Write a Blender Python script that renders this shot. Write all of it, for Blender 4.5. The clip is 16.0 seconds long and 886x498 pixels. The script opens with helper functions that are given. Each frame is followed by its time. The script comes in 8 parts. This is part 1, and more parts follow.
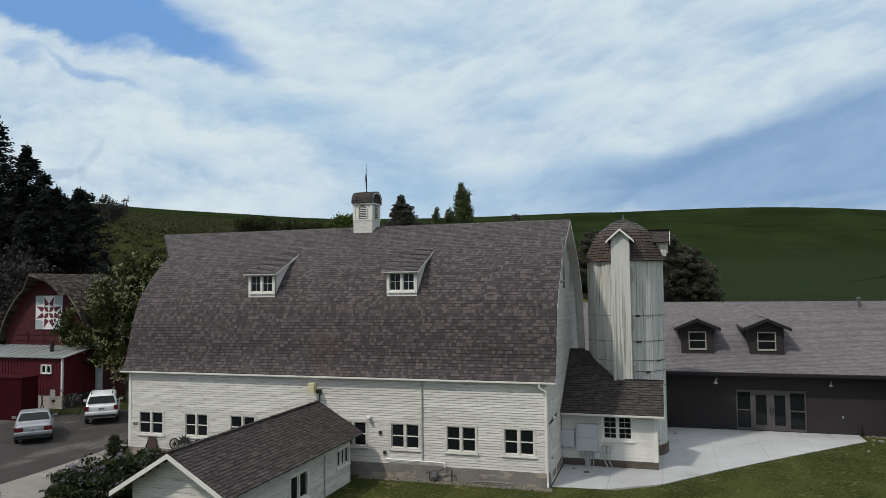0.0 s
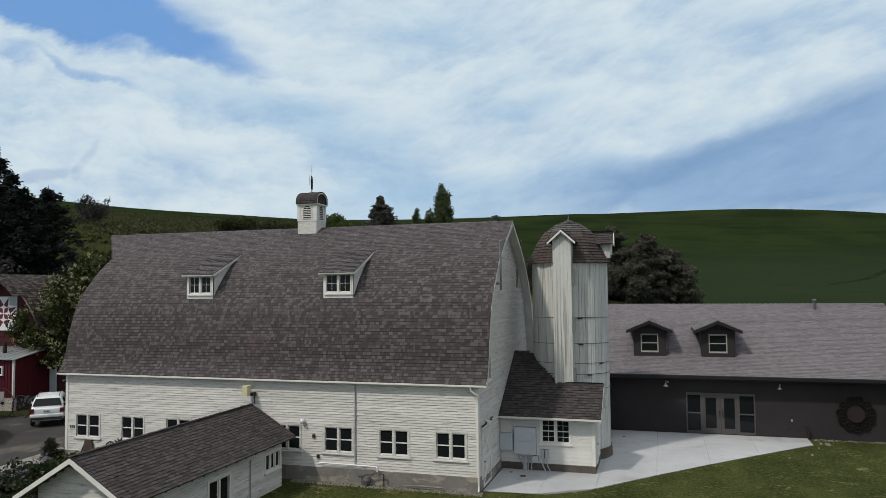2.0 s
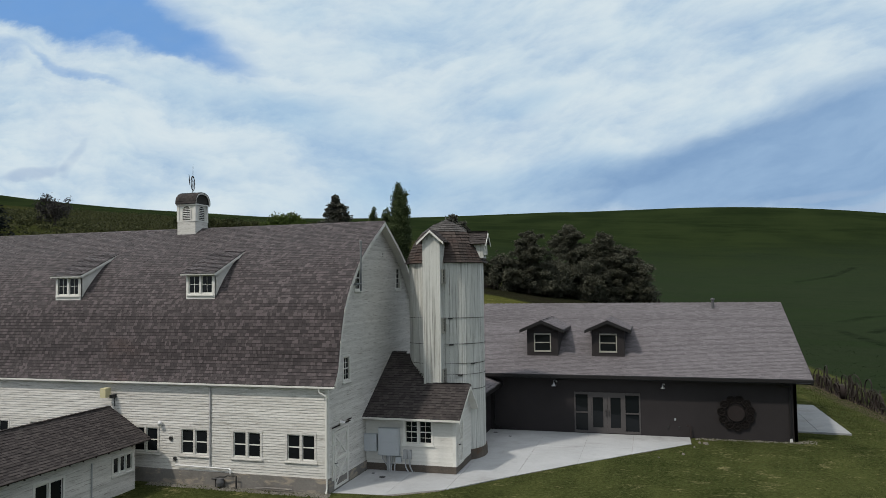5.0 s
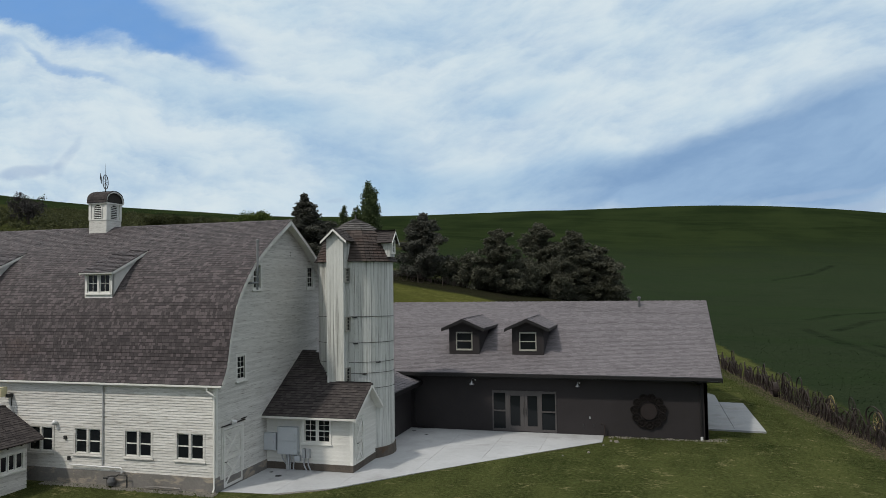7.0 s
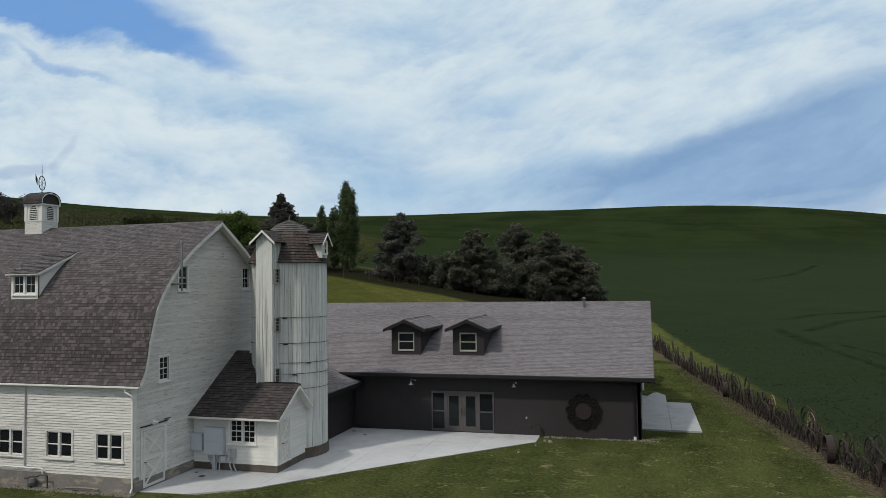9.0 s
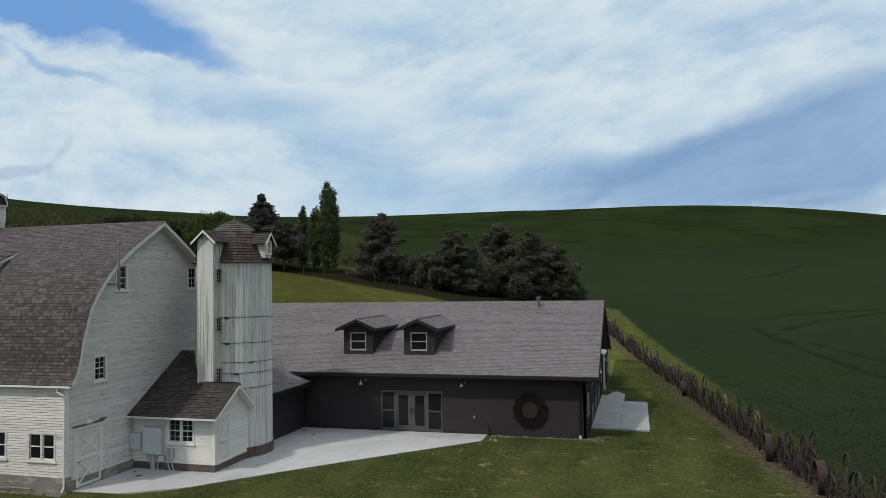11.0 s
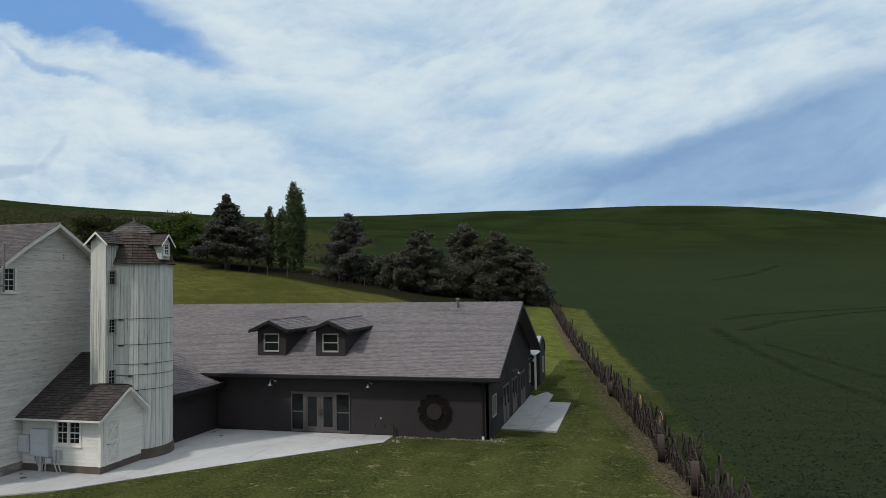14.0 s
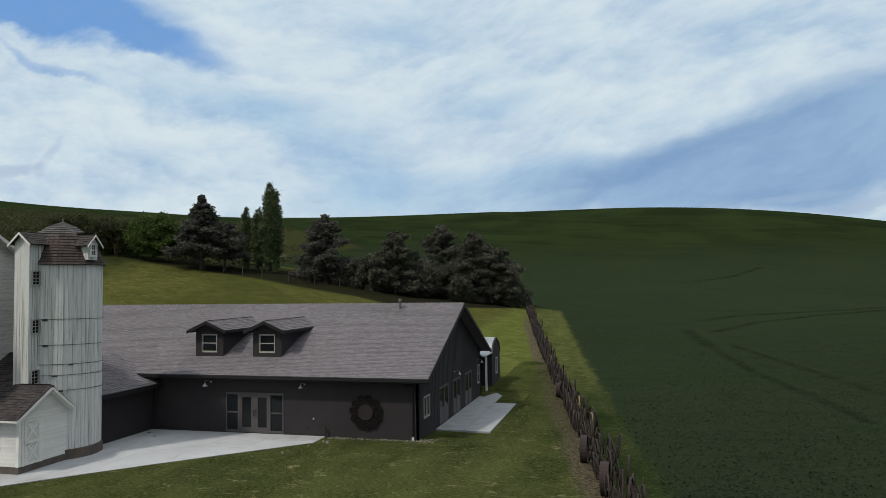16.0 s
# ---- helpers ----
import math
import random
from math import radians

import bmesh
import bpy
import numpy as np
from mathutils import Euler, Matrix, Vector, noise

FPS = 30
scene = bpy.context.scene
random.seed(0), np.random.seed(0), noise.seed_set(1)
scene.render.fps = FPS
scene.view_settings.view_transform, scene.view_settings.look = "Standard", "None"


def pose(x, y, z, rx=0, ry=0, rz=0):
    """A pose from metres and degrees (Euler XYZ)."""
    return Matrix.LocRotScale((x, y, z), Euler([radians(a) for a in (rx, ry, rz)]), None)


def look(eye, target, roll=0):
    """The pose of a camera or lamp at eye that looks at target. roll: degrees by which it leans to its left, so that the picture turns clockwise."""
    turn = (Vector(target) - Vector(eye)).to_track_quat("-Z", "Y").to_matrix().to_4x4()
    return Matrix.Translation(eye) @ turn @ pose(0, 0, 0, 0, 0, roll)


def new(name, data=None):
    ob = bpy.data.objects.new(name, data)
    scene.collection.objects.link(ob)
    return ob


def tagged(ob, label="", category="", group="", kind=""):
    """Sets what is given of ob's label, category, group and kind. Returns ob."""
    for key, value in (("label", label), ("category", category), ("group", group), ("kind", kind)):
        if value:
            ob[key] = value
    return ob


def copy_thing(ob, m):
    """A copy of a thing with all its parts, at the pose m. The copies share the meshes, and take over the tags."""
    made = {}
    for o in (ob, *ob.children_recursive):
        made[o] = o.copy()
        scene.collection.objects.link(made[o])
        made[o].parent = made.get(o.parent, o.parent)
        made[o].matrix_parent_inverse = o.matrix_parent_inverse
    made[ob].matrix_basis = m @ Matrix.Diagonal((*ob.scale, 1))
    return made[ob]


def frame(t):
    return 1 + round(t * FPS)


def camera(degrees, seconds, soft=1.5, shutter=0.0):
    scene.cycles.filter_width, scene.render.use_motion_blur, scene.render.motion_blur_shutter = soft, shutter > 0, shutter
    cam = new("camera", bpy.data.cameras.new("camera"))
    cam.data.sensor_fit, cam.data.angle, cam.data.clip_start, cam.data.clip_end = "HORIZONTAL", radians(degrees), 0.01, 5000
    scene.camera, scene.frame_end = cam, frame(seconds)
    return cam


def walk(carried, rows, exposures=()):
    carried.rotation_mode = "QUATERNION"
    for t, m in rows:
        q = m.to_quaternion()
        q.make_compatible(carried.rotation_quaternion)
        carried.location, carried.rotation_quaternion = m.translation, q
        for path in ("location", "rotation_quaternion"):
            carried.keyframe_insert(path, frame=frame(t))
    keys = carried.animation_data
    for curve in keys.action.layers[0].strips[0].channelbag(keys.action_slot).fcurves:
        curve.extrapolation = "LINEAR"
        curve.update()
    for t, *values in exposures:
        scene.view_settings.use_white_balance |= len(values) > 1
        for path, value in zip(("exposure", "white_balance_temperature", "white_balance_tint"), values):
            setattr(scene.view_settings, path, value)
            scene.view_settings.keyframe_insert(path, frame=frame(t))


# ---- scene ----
cam = camera(63.3, 16.0, soft=0.8)
PATH = [
    (0, (4.625, -0.45, 7.852), (4.036, 1.459, 7.955), -0.7),
    (0.5, (5.163, -0.178, 7.825), (4.577, 1.731, 7.930), -0.6),
    (1, (5.712, 0.147, 7.818), (5.127, 2.057, 7.925), -0.6),
    (1.5, (6.294, 0.369, 7.832), (5.714, 2.28, 7.938), -0.6),
    (2, (6.954, 0.623, 7.848), (6.377, 2.536, 7.954), -0.6),
    (2.5, (7.703, 0.886, 7.873), (7.13, 2.799, 7.979), -0.7),
    (3, (8.52, 1.143, 7.903), (7.949, 3.057, 8.007), -0.7),
    (3.5, (9.348, 1.351, 7.905), (8.784, 3.267, 8.009), -0.8),
    (4, (10.244, 1.628, 7.908), (9.686, 3.546, 8.012), -0.7),
    (6.5, (15.358, 3.183, 7.849), (14.814, 5.105, 7.945), -0.9),
    (7, (16.297, 3.415, 7.85), (15.756, 5.338, 7.946), -0.8),
    (7.5, (17.157, 3.605, 7.867), (16.618, 5.528, 7.962), -0.8),
    (8, (17.953, 3.747, 7.878), (17.417, 5.672, 7.972), -0.8),
    (8.5, (18.717, 3.908, 7.852), (18.183, 5.833, 7.948), -0.8),
    (9, (19.324, 4.075, 7.866), (18.793, 6.0, 7.961), -0.8),
    (11.5, (22.491, 4.827, 7.792), (21.971, 6.755, 7.888), -0.9),
    (12, (23.154, 5.028, 7.798), (22.637, 6.957, 7.895), -0.9),
    (12.5, (23.881, 5.183, 7.794), (23.367, 7.114, 7.89), -0.9),
    (13, (24.701, 5.346, 7.821), (24.19, 7.277, 7.917), -0.9),
    (13.5, (25.517, 5.583, 7.81), (25.007, 7.515, 7.905), -0.9),
    (14, (26.35, 5.794, 7.804), (25.841, 7.726, 7.899), -0.9),
    (14.5, (27.216, 5.976, 7.774), (26.71, 7.908, 7.871), -1.0),
    (15, (28.052, 6.17, 7.766), (27.547, 8.103, 7.863), -0.9),
    (15.5, (28.851, 6.368, 7.758), (28.348, 8.301, 7.855), -0.9),
    (16, (29.653, 6.545, 7.751), (29.152, 8.479, 7.849), -0.8),
]
walk(cam, [(t, look(eye, target, roll)) for t, eye, target, roll in PATH])

# ---- light ----
SUN_DIR = Vector((-0.357, -0.492, 0.794))          # towards the sun
scene.view_settings.exposure = 0.0


class S:
    """A socket in a node tree, with arithmetic."""

    def __init__(self, tree, out):
        self.tree, self.out = tree, out

    def op(self, kind, *others, clamp=False):
        n = self.tree.nodes.new("ShaderNodeMath")
        n.operation, n.use_clamp = kind, clamp
        for i, v in enumerate((self, *others)):
            if isinstance(v, S):
                self.tree.links.new(v.out, n.inputs[i])
            else:
                n.inputs[i].default_value = v
        return S(self.tree, n.outputs[0])

    def __add__(self, o): return self.op("ADD", o)
    def __radd__(self, o): return self.op("ADD", o)
    def __sub__(self, o): return self.op("SUBTRACT", o)
    def __rsub__(self, o): return (self * -1.0) + o
    def __mul__(self, o): return self.op("MULTIPLY", o)
    def __rmul__(self, o): return self.op("MULTIPLY", o)
    def __truediv__(self, o): return self.op("DIVIDE", o)
    def clip(self): return self.op("ADD", 0.0, clamp=True)
    def high(self, o): return self.op("MAXIMUM", o)
    def low(self, o): return self.op("MINIMUM", o)
    def frac(self): return self.op("FRACT")
    def step(self, a, b):
        """0 at a, 1 at b, smooth between."""
        n = self.tree.nodes.new("ShaderNodeMapRange")
        n.interpolation_type = "SMOOTHSTEP"
        self.tree.links.new(self.out, n.inputs[0])
        n.inputs[1].default_value, n.inputs[2].default_value = a, b
        return S(self.tree, n.outputs[0])


class Nodes:
    """Short names for the nodes used here."""

    def __init__(self, tree):
        self.tree = tree
        tree.nodes.clear()

    def add(self, kind): return self.tree.nodes.new(kind)
    def link(self, a, b): self.tree.links.new(a.out if isinstance(a, S) else a, b)

    def noise(self, vec, scale, detail=4.0, rough=0.55, stretch=(1, 1, 1), distort=0.0):
        m = self.add("ShaderNodeVectorMath")
        m.operation = "MULTIPLY"
        self.link(vec, m.inputs[0])
        m.inputs[1].default_value = stretch
        n = self.add("ShaderNodeTexNoise")
        self.link(m.outputs[0], n.inputs["Vector"])
        n.inputs["Scale"].default_value, n.inputs["Detail"].default_value = scale, detail
        n.inputs["Roughness"].default_value, n.inputs["Distortion"].default_value = rough, distort
        return S(self.tree, n.outputs[0])

    def mix(self, fac, a, b, blend="MIX"):
        n = self.add("ShaderNodeMix")
        n.data_type, n.blend_type = "RGBA", blend
        ins = [i for i in n.inputs if i.type == "RGBA"]
        for sock, v in ((n.inputs[0], fac), (ins[0], a), (ins[1], b)):
            if isinstance(v, S) or hasattr(v, "is_linked"):
                self.link(v, sock)
            elif isinstance(v, (int, float)):
                sock.default_value = v
            else:
                sock.default_value = (*v, 1)
        return [o for o in n.outputs if o.type == "RGBA"][0]

    def split(self, vec):
        n = self.add("ShaderNodeSeparateXYZ")
        self.link(vec, n.inputs[0])
        return [S(self.tree, o) for o in n.outputs]


# sky: blue with broad thin cloud, a heavier grey-blue bank low over the hill
world = bpy.data.worlds.new("sky")
scene.world = world
world.use_nodes = True
W = Nodes(world.node_tree)
coord = W.add("ShaderNodeTexCoord").outputs["Generated"]
wx, wy, wz = W.split(coord)
front = wy.high(0.08)
su, sv = wx / front, wz / front
skytex = W.add("ShaderNodeTexSky")
skytex.sky_type, skytex.sun_disc = "NISHITA", False
skytex.sun_elevation, skytex.sun_rotation = radians(52.5), radians(216)
skytex.air_density, skytex.dust_density = 1.0, 0.6


def blob(u0, v0, a, b, lean, soft=1.0):
    """1 in the middle of a leaning ellipse in the sky, 0 outside."""
    c, s = math.cos(radians(lean)), math.sin(radians(lean))
    du, dv = su - u0, sv - v0
    p, q = (du * c + dv * s) / a, (dv * c - du * s) / b
    return (p * p + q * q).step(1.0 + soft, 0.0)


wv = W.add("ShaderNodeCombineXYZ")
W.link(su, wv.inputs[0]), W.link(sv, wv.inputs[1])
drift = W.noise(wv.outputs[0], 2.6, 2, 0.5, (1, 1.6, 1))
drift2 = W.noise(wv.outputs[0], 3.4, 2, 0.5, (1.3, 1.5, 1))
wisp = W.noise(wv.outputs[0], 11.0, 6, 0.62, (0.8, 1.5, 1))
su, sv = su + (drift - 0.5) * 0.16 + (wisp - 0.5) * 0.05, sv + (drift2 - 0.5) * 0.07 + (wisp - 0.5) * 0.035
wl = W.add("ShaderNodeCombineXYZ")                  # streaks fall to the east on one side, rise on the other
W.link(su + sv * 0.35, wl.inputs[0]), W.link(sv + su * 0.14 - (su + 0.3).high(0.0) * 0.45, wl.inputs[1])
big = W.noise(wl.outputs[0], 3.6, 5, 0.56, (1, 3.0, 1))
fine = W.noise(wl.outputs[0], 10.0, 6, 0.60, (1, 2.6, 1))
veil = ((big - 0.5) * 1.05 + (fine - 0.5) * 0.42)
bright = W.mix((veil + 0.58).step(0.10, 0.85), (0.57, 0.738, 0.838), (0.72, 0.817, 0.862))
pale = blob(-0.44, 0.225, 0.14, 0.055, -30, 1.5) * 0.60 + blob(-0.545, 0.425, 0.07, 0.022, -8) * 0.55 + blob(-0.33, 0.385, 0.15, 0.05, 14) * 0.50 \
    + blob(-0.175, 0.250, 0.060, 0.016, 14) * 0.60 + blob(-0.66, 0.30, 0.16, 0.04, -14) * 0.55 + blob(-0.20, 0.132, 0.30, 0.035, 2, 1.6) * 0.75 \
    + blob(-1.0, 0.335, 0.16, 0.012, -10) * 0.35 + blob(0.20, 0.40, 0.25, 0.03, 8) * 0.25 + blob(-1.12, 0.21, 0.1, 0.07, 0) * 0.2
col = W.mix((pale - veil * 0.6 + (wisp - 0.5) * 0.3).step(-0.05, 1.25), bright, (0.44, 0.625, 0.79))
tint = W.mix(1.0, skytex.outputs[0], (0.11, 0.11, 0.11), "MULTIPLY")
blue = W.mix(0.12, (0.105, 0.315, 0.73), tint)
clear = blob(-0.90, 0.470, 0.25, 0.042, -17, 1.1) * 1.05 + blob(-1.05, 0.522, 0.26, 0.046, -11, 1.0) * 1.6 + blob(-0.72, 0.405, 0.12, 0.024, -25, 1.2) * 0.7 \
    + blob(-0.93, 0.382, 0.10, 0.009, -25, 1.3) * 0.55 + blob(-1.09, 0.43, 0.05, 0.02, -10, 1.2) * 0.5 + blob(-0.85, 0.58, 0.30, 0.05, -12) * 0.6
col = W.mix((clear * 0.95 - veil * 1.3 + (wisp - 0.5) * 1.0).step(-0.25, 1.45) * 0.92, col, blue)
bank = blob(0.32, 0.186, 0.27, 0.052, 13, 2.2) * 1.35 + blob(0.10, 0.155, 0.20, 0.032, 11, 1.6) * 0.75 + blob(-0.12, 0.130, 0.16, 0.028, 6, 1.6) * 0.35 + blob(0.52, 0.24, 0.25, 0.07, 12, 1.2) * 0.8 + blob(0.22, 0.120, 0.28, 0.030, 4, 1.6) * 0.55
col = W.mix((bank * 0.95 - veil * 1.0 + (wisp - 0.5) * 0.9).step(-0.45, 1.50), col, W.mix((veil + 0.5).step(0.2, 0.8), (0.205, 0.345, 0.565), (0.33, 0.49, 0.70)))
lowbank = blob(0.275, 0.094, 0.05, 0.007, 6, 1.2) + blob(0.20, 0.104, 0.08, 0.005, 10, 1.2) * 0.6
puff = blob(-1.045, 0.208, 0.060, 0.013, 6, 1.0) * 1.05 + blob(-0.965, 0.222, 0.040, 0.012, 48, 1.0) * 0.6 + blob(-0.44, 0.127, 0.018, 0.004, 0, 1.0) * 0.6
col = W.mix((puff + lowbank * 0.9 - veil * 0.5 + (wisp - 0.5) * 0.9).step(0.10, 1.15) * 0.8, col, (0.40, 0.52, 0.69))
overhead = W.mix(wy.step(0.30, -0.1), col, (0.54, 0.61, 0.68))
overhead = W.mix(wx.step(0.38, 0.85) * 0.85, overhead, (0.28, 0.335, 0.40))      # grey sky added out of view in the east, dims east-facing walls
overhead = W.mix(wz.step(0.45, 0.85), overhead, (1.0, 1.05, 1.08))
ground_col = W.mix(wz.step(-0.02, 0.0), (0.05, 0.06, 0.04), overhead)
bg = W.add("ShaderNodeBackground")
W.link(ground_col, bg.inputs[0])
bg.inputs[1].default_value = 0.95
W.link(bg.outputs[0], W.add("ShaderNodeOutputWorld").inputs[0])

sun = new("sun", bpy.data.lights.new("sun", "SUN"))
sun.data.energy, sun.data.angle, sun.data.color = 2.15, radians(3), (1.0, 0.93, 0.82)
sun.matrix_world = look((0, 0, 60), Vector((0, 0, 60)) - SUN_DIR)


# ---- materials ----
def surface(name, low, high, scale=3.0, rough=0.7, metal=0.0, bump=0.0, bump_scale=40.0, stretch=(1, 1, 1), pieces=0.0,
            stain=None, stain_scale=0.8, stain_cut=(0.5, 0.75), stain_stretch=(1, 1, 1), fine=0.25, gloss=0.5, bias=1.0, sheen=0.0):
    """A worn surface: two colours mixed by noise at two scales, varied from piece to piece, with stains and fine relief."""
    m = bpy.data.materials.new(name)
    m.use_nodes = True
    N = Nodes(m.node_tree)
    geo = N.add("ShaderNodeNewGeometry")
    pos = geo.outputs["Position"]
    n1 = N.noise(pos, scale, 5, 0.6, stretch)
    n2 = N.noise(pos, scale * 11, 3, 0.6, stretch)
    fac = (n1 - 0.5) * 1.5 + 0.5 + (n2 - 0.5) * (fine * 4)
    if pieces:
        rnd = (S(N.tree, geo.outputs["Random Per Island"]) * 7.31 + S(N.tree, N.add("ShaderNodeObjectInfo").outputs["Random"]) * 5.17).frac().op("POWER", bias)
        fac = fac * (1 - pieces) + rnd * pieces
    c = N.mix(fac.clip(), low, high)
    if stain:
        st = N.noise(pos, stain_scale, 6, 0.65, stain_stretch, 0.4).step(*stain_cut)
        c = N.mix(st, c, stain)
    b = N.add("ShaderNodeBsdfPrincipled")
    N.link(c, b.inputs["Base Color"])
    b.inputs["Metallic"].default_value = metal
    b.inputs["Specular IOR Level"].default_value = gloss
    b.inputs["Sheen Weight"].default_value, b.inputs["Sheen Roughness"].default_value = sheen, 0.5
    N.link(((n2 - 0.5) * 0.25 + rough).clip(), b.inputs["Roughness"])
    if bump:
        bn = N.add("ShaderNodeBump")
        bn.inputs["Strength"].default_value, bn.inputs["Distance"].default_value = min(1.0, bump), 0.02
        N.link(N.noise(pos, bump_scale, 4, 0.6, stretch), bn.inputs["Height"])
        N.link(bn.outputs[0], b.inputs["Normal"])
    N.link(b.outputs[0], N.add("ShaderNodeOutputMaterial").inputs[0])
    return m


def pane_material(name, tint=(0.01, 0.012, 0.014)):
    """Window glass: opaque and glossy, the dark of the room behind put into its colour."""
    m = bpy.data.materials.new(name)
    m.use_nodes = True
    N = Nodes(m.node_tree)
    b = N.add("ShaderNodeBsdfPrincipled")
    b.inputs["Base Color"].default_value = (*tint, 1)
    b.inputs["Roughness"].default_value = 0.04
    b.inputs["IOR"].default_value = 1.28
    pos = N.add("ShaderNodeNewGeometry").outputs["Position"]
    bn = N.add("ShaderNodeBump")
    bn.inputs["Strength"].default_value, bn.inputs["Distance"].default_value = 0.05, 0.02
    N.link(N.noise(pos, 3.0, 2), bn.inputs["Height"])
    N.link(bn.outputs[0], b.inputs["Normal"])
    N.link(b.outputs[0], N.add("ShaderNodeOutputMaterial").inputs[0])
    return m


WHITE = surface("white_siding", (0.44, 0.427, 0.398), (0.76, 0.745, 0.71), 1.8, 0.75, bump=0.25, bump_scale=60, stretch=(0.4, 0.4, 5), pieces=0.34,
                stain=(0.27, 0.25, 0.222), stain_scale=5.0, stain_cut=(0.51, 0.72), stain_stretch=(0.32, 0.32, 4.5), fine=0.5)
CLEAN = surface("fresh_white_siding", (0.55, 0.54, 0.50), (0.76, 0.75, 0.715), 1.2, 0.75, bump=0.2, bump_scale=60, stretch=(0.5, 0.5, 3), pieces=0.3,
                stain=(0.40, 0.385, 0.35), stain_scale=3.0, stain_cut=(0.60, 0.80), stain_stretch=(0.4, 0.4, 2.0), fine=0.35)
FOOTING = surface("rust_stained_footing", (0.060, 0.050, 0.042), (0.135, 0.112, 0.092), 1.6, 0.95, bump=0.4, bump_scale=30,
                  stain=(0.115, 0.066, 0.040), stain_scale=0.9, stain_cut=(0.58, 0.72), fine=0.4)
BOARD = surface("weathered_white_boards", (0.42, 0.43, 0.405), (0.74, 0.745, 0.715), 1.5, 0.8, bump=0.3, bump_scale=50, stretch=(3, 3, 0.3), pieces=0.35,
                stain=(0.225, 0.222, 0.205), stain_scale=2.4, stain_cut=(0.49, 0.70), stain_stretch=(5.0, 5.0, 0.12))
TRIM = surface("white_trim", (0.60, 0.59, 0.555), (0.78, 0.775, 0.74), 2.0, 0.6, bump=0.1, fine=0.15)
SHINGLE = surface("barn_shingles", (0.021, 0.017, 0.0185), (0.118, 0.096, 0.100), 1.5, 0.80, bump=0.4, bump_scale=90, pieces=0.70, bias=1.7,
                  stain=(0.082, 0.054, 0.048), stain_scale=0.20, stain_cut=(0.60, 0.80), fine=0.3, gloss=0.35, sheen=0.12)
KEYWAY = surface("shingle_underlay", (0.016, 0.014, 0.015), (0.034, 0.029, 0.030), 2.0, 0.95, gloss=0.1)
SHINGLE_OLD = surface("dark_shingles", (0.030, 0.027, 0.027), (0.085, 0.074, 0.072), 2.0, 0.95, bump=0.5, bump_scale=90, pieces=0.6, fine=0.3, gloss=0.2)
SHINGLE_RED = surface("brown_silo_shingles", (0.036, 0.029, 0.027), (0.105, 0.084, 0.076), 2.0, 0.85, bump=0.5, bump_scale=90, pieces=0.5,
                      stain=(0.085, 0.052, 0.045), stain_scale=0.9, stain_cut=(0.5, 0.75), fine=0.3, gloss=0.2)
SHINGLE_GREY = surface("grey_shingles", (0.102, 0.094, 0.101), (0.178, 0.164, 0.176), 0.9, 0.95, bump=0.5, bump_scale=90, pieces=0.55, fine=0.3, gloss=0.2)
DARKWALL = surface("charcoal_siding", (0.0222, 0.0192, 0.0202), (0.0325, 0.0280, 0.0294), 0.8, 0.75, bump=0.1, bump_scale=60, gloss=0.3)
DARKTRIM = surface("charcoal_trim", (0.009, 0.0083, 0.0088), (0.015, 0.0135, 0.0142), 2.0, 0.55, gloss=0.35)
DOORGREY = surface("taupe_door_paint", (0.058, 0.052, 0.052), (0.080, 0.072, 0.071), 2.0, 0.5)
FRAME = surface("beige_vinyl", (0.30, 0.29, 0.26), (0.38, 0.37, 0.33), 4.0, 0.5)
PANE = pane_material("window_glass")
CONCRETE = surface("patio_concrete", (0.31, 0.318, 0.33), (0.45, 0.458, 0.472), 0.5, 0.85, bump=0.15, bump_scale=120, pieces=0.15,
                   stain=(0.25, 0.25, 0.25), stain_scale=0.45, stain_cut=(0.50, 0.80), fine=0.2)
OLD_CONCRETE = surface("old_concrete", (0.13, 0.12, 0.11), (0.24, 0.225, 0.21), 1.0, 0.9, bump=0.4, bump_scale=30,
                       stain=(0.33, 0.285, 0.23), stain_scale=1.8, stain_cut=(0.50, 0.64), stain_stretch=(0.7, 0.7, 2.0))
IRON = surface("rusty_iron", (0.011, 0.0075, 0.0072), (0.038, 0.024, 0.021), 4.0, 0.85, metal=0.1, bump=0.4, bump_scale=60, pieces=0.4)
STEEL = surface("galvanised_steel", (0.35, 0.36, 0.38), (0.55, 0.56, 0.58), 6.0, 0.4, metal=0.7)
GREYBOX = surface("grey_enamel", (0.42, 0.45, 0.48), (0.50, 0.53, 0.56), 2.0, 0.5)
PVC = surface("grey_conduit", (0.32, 0.33, 0.34), (0.42, 0.43, 0.44), 5.0, 0.5)
DARKSTEEL = surface("dull_grey_pipe", (0.07, 0.07, 0.075), (0.12, 0.12, 0.125), 5.0, 0.6)
BLACK = surface("black_metal", (0.012, 0.012, 0.013), (0.03, 0.03, 0.03), 5.0, 0.6)
ENAMEL = surface("white_enamel", (0.62, 0.62, 0.62), (0.72, 0.72, 0.72), 5.0, 0.3)
# near-black put into the colour for unlit insides; rafter tails share it
DARKROOM = surface("near_black_fill", (0.02, 0.018, 0.016), (0.04, 0.035, 0.03), 2.0, 0.9)
# dark colours for tab edges and the painted shadow line under each course
BUTT_SHADE_GREY = surface("grey_butts_and_shade_line", (0.080, 0.073, 0.079), (0.120, 0.110, 0.118), 6.0, 0.95, gloss=0.1)
BUTT_SHADE = surface("shingle_butts_and_shade_line", (0.018, 0.015, 0.016), (0.038, 0.032, 0.034), 6.0, 0.95, gloss=0.1)
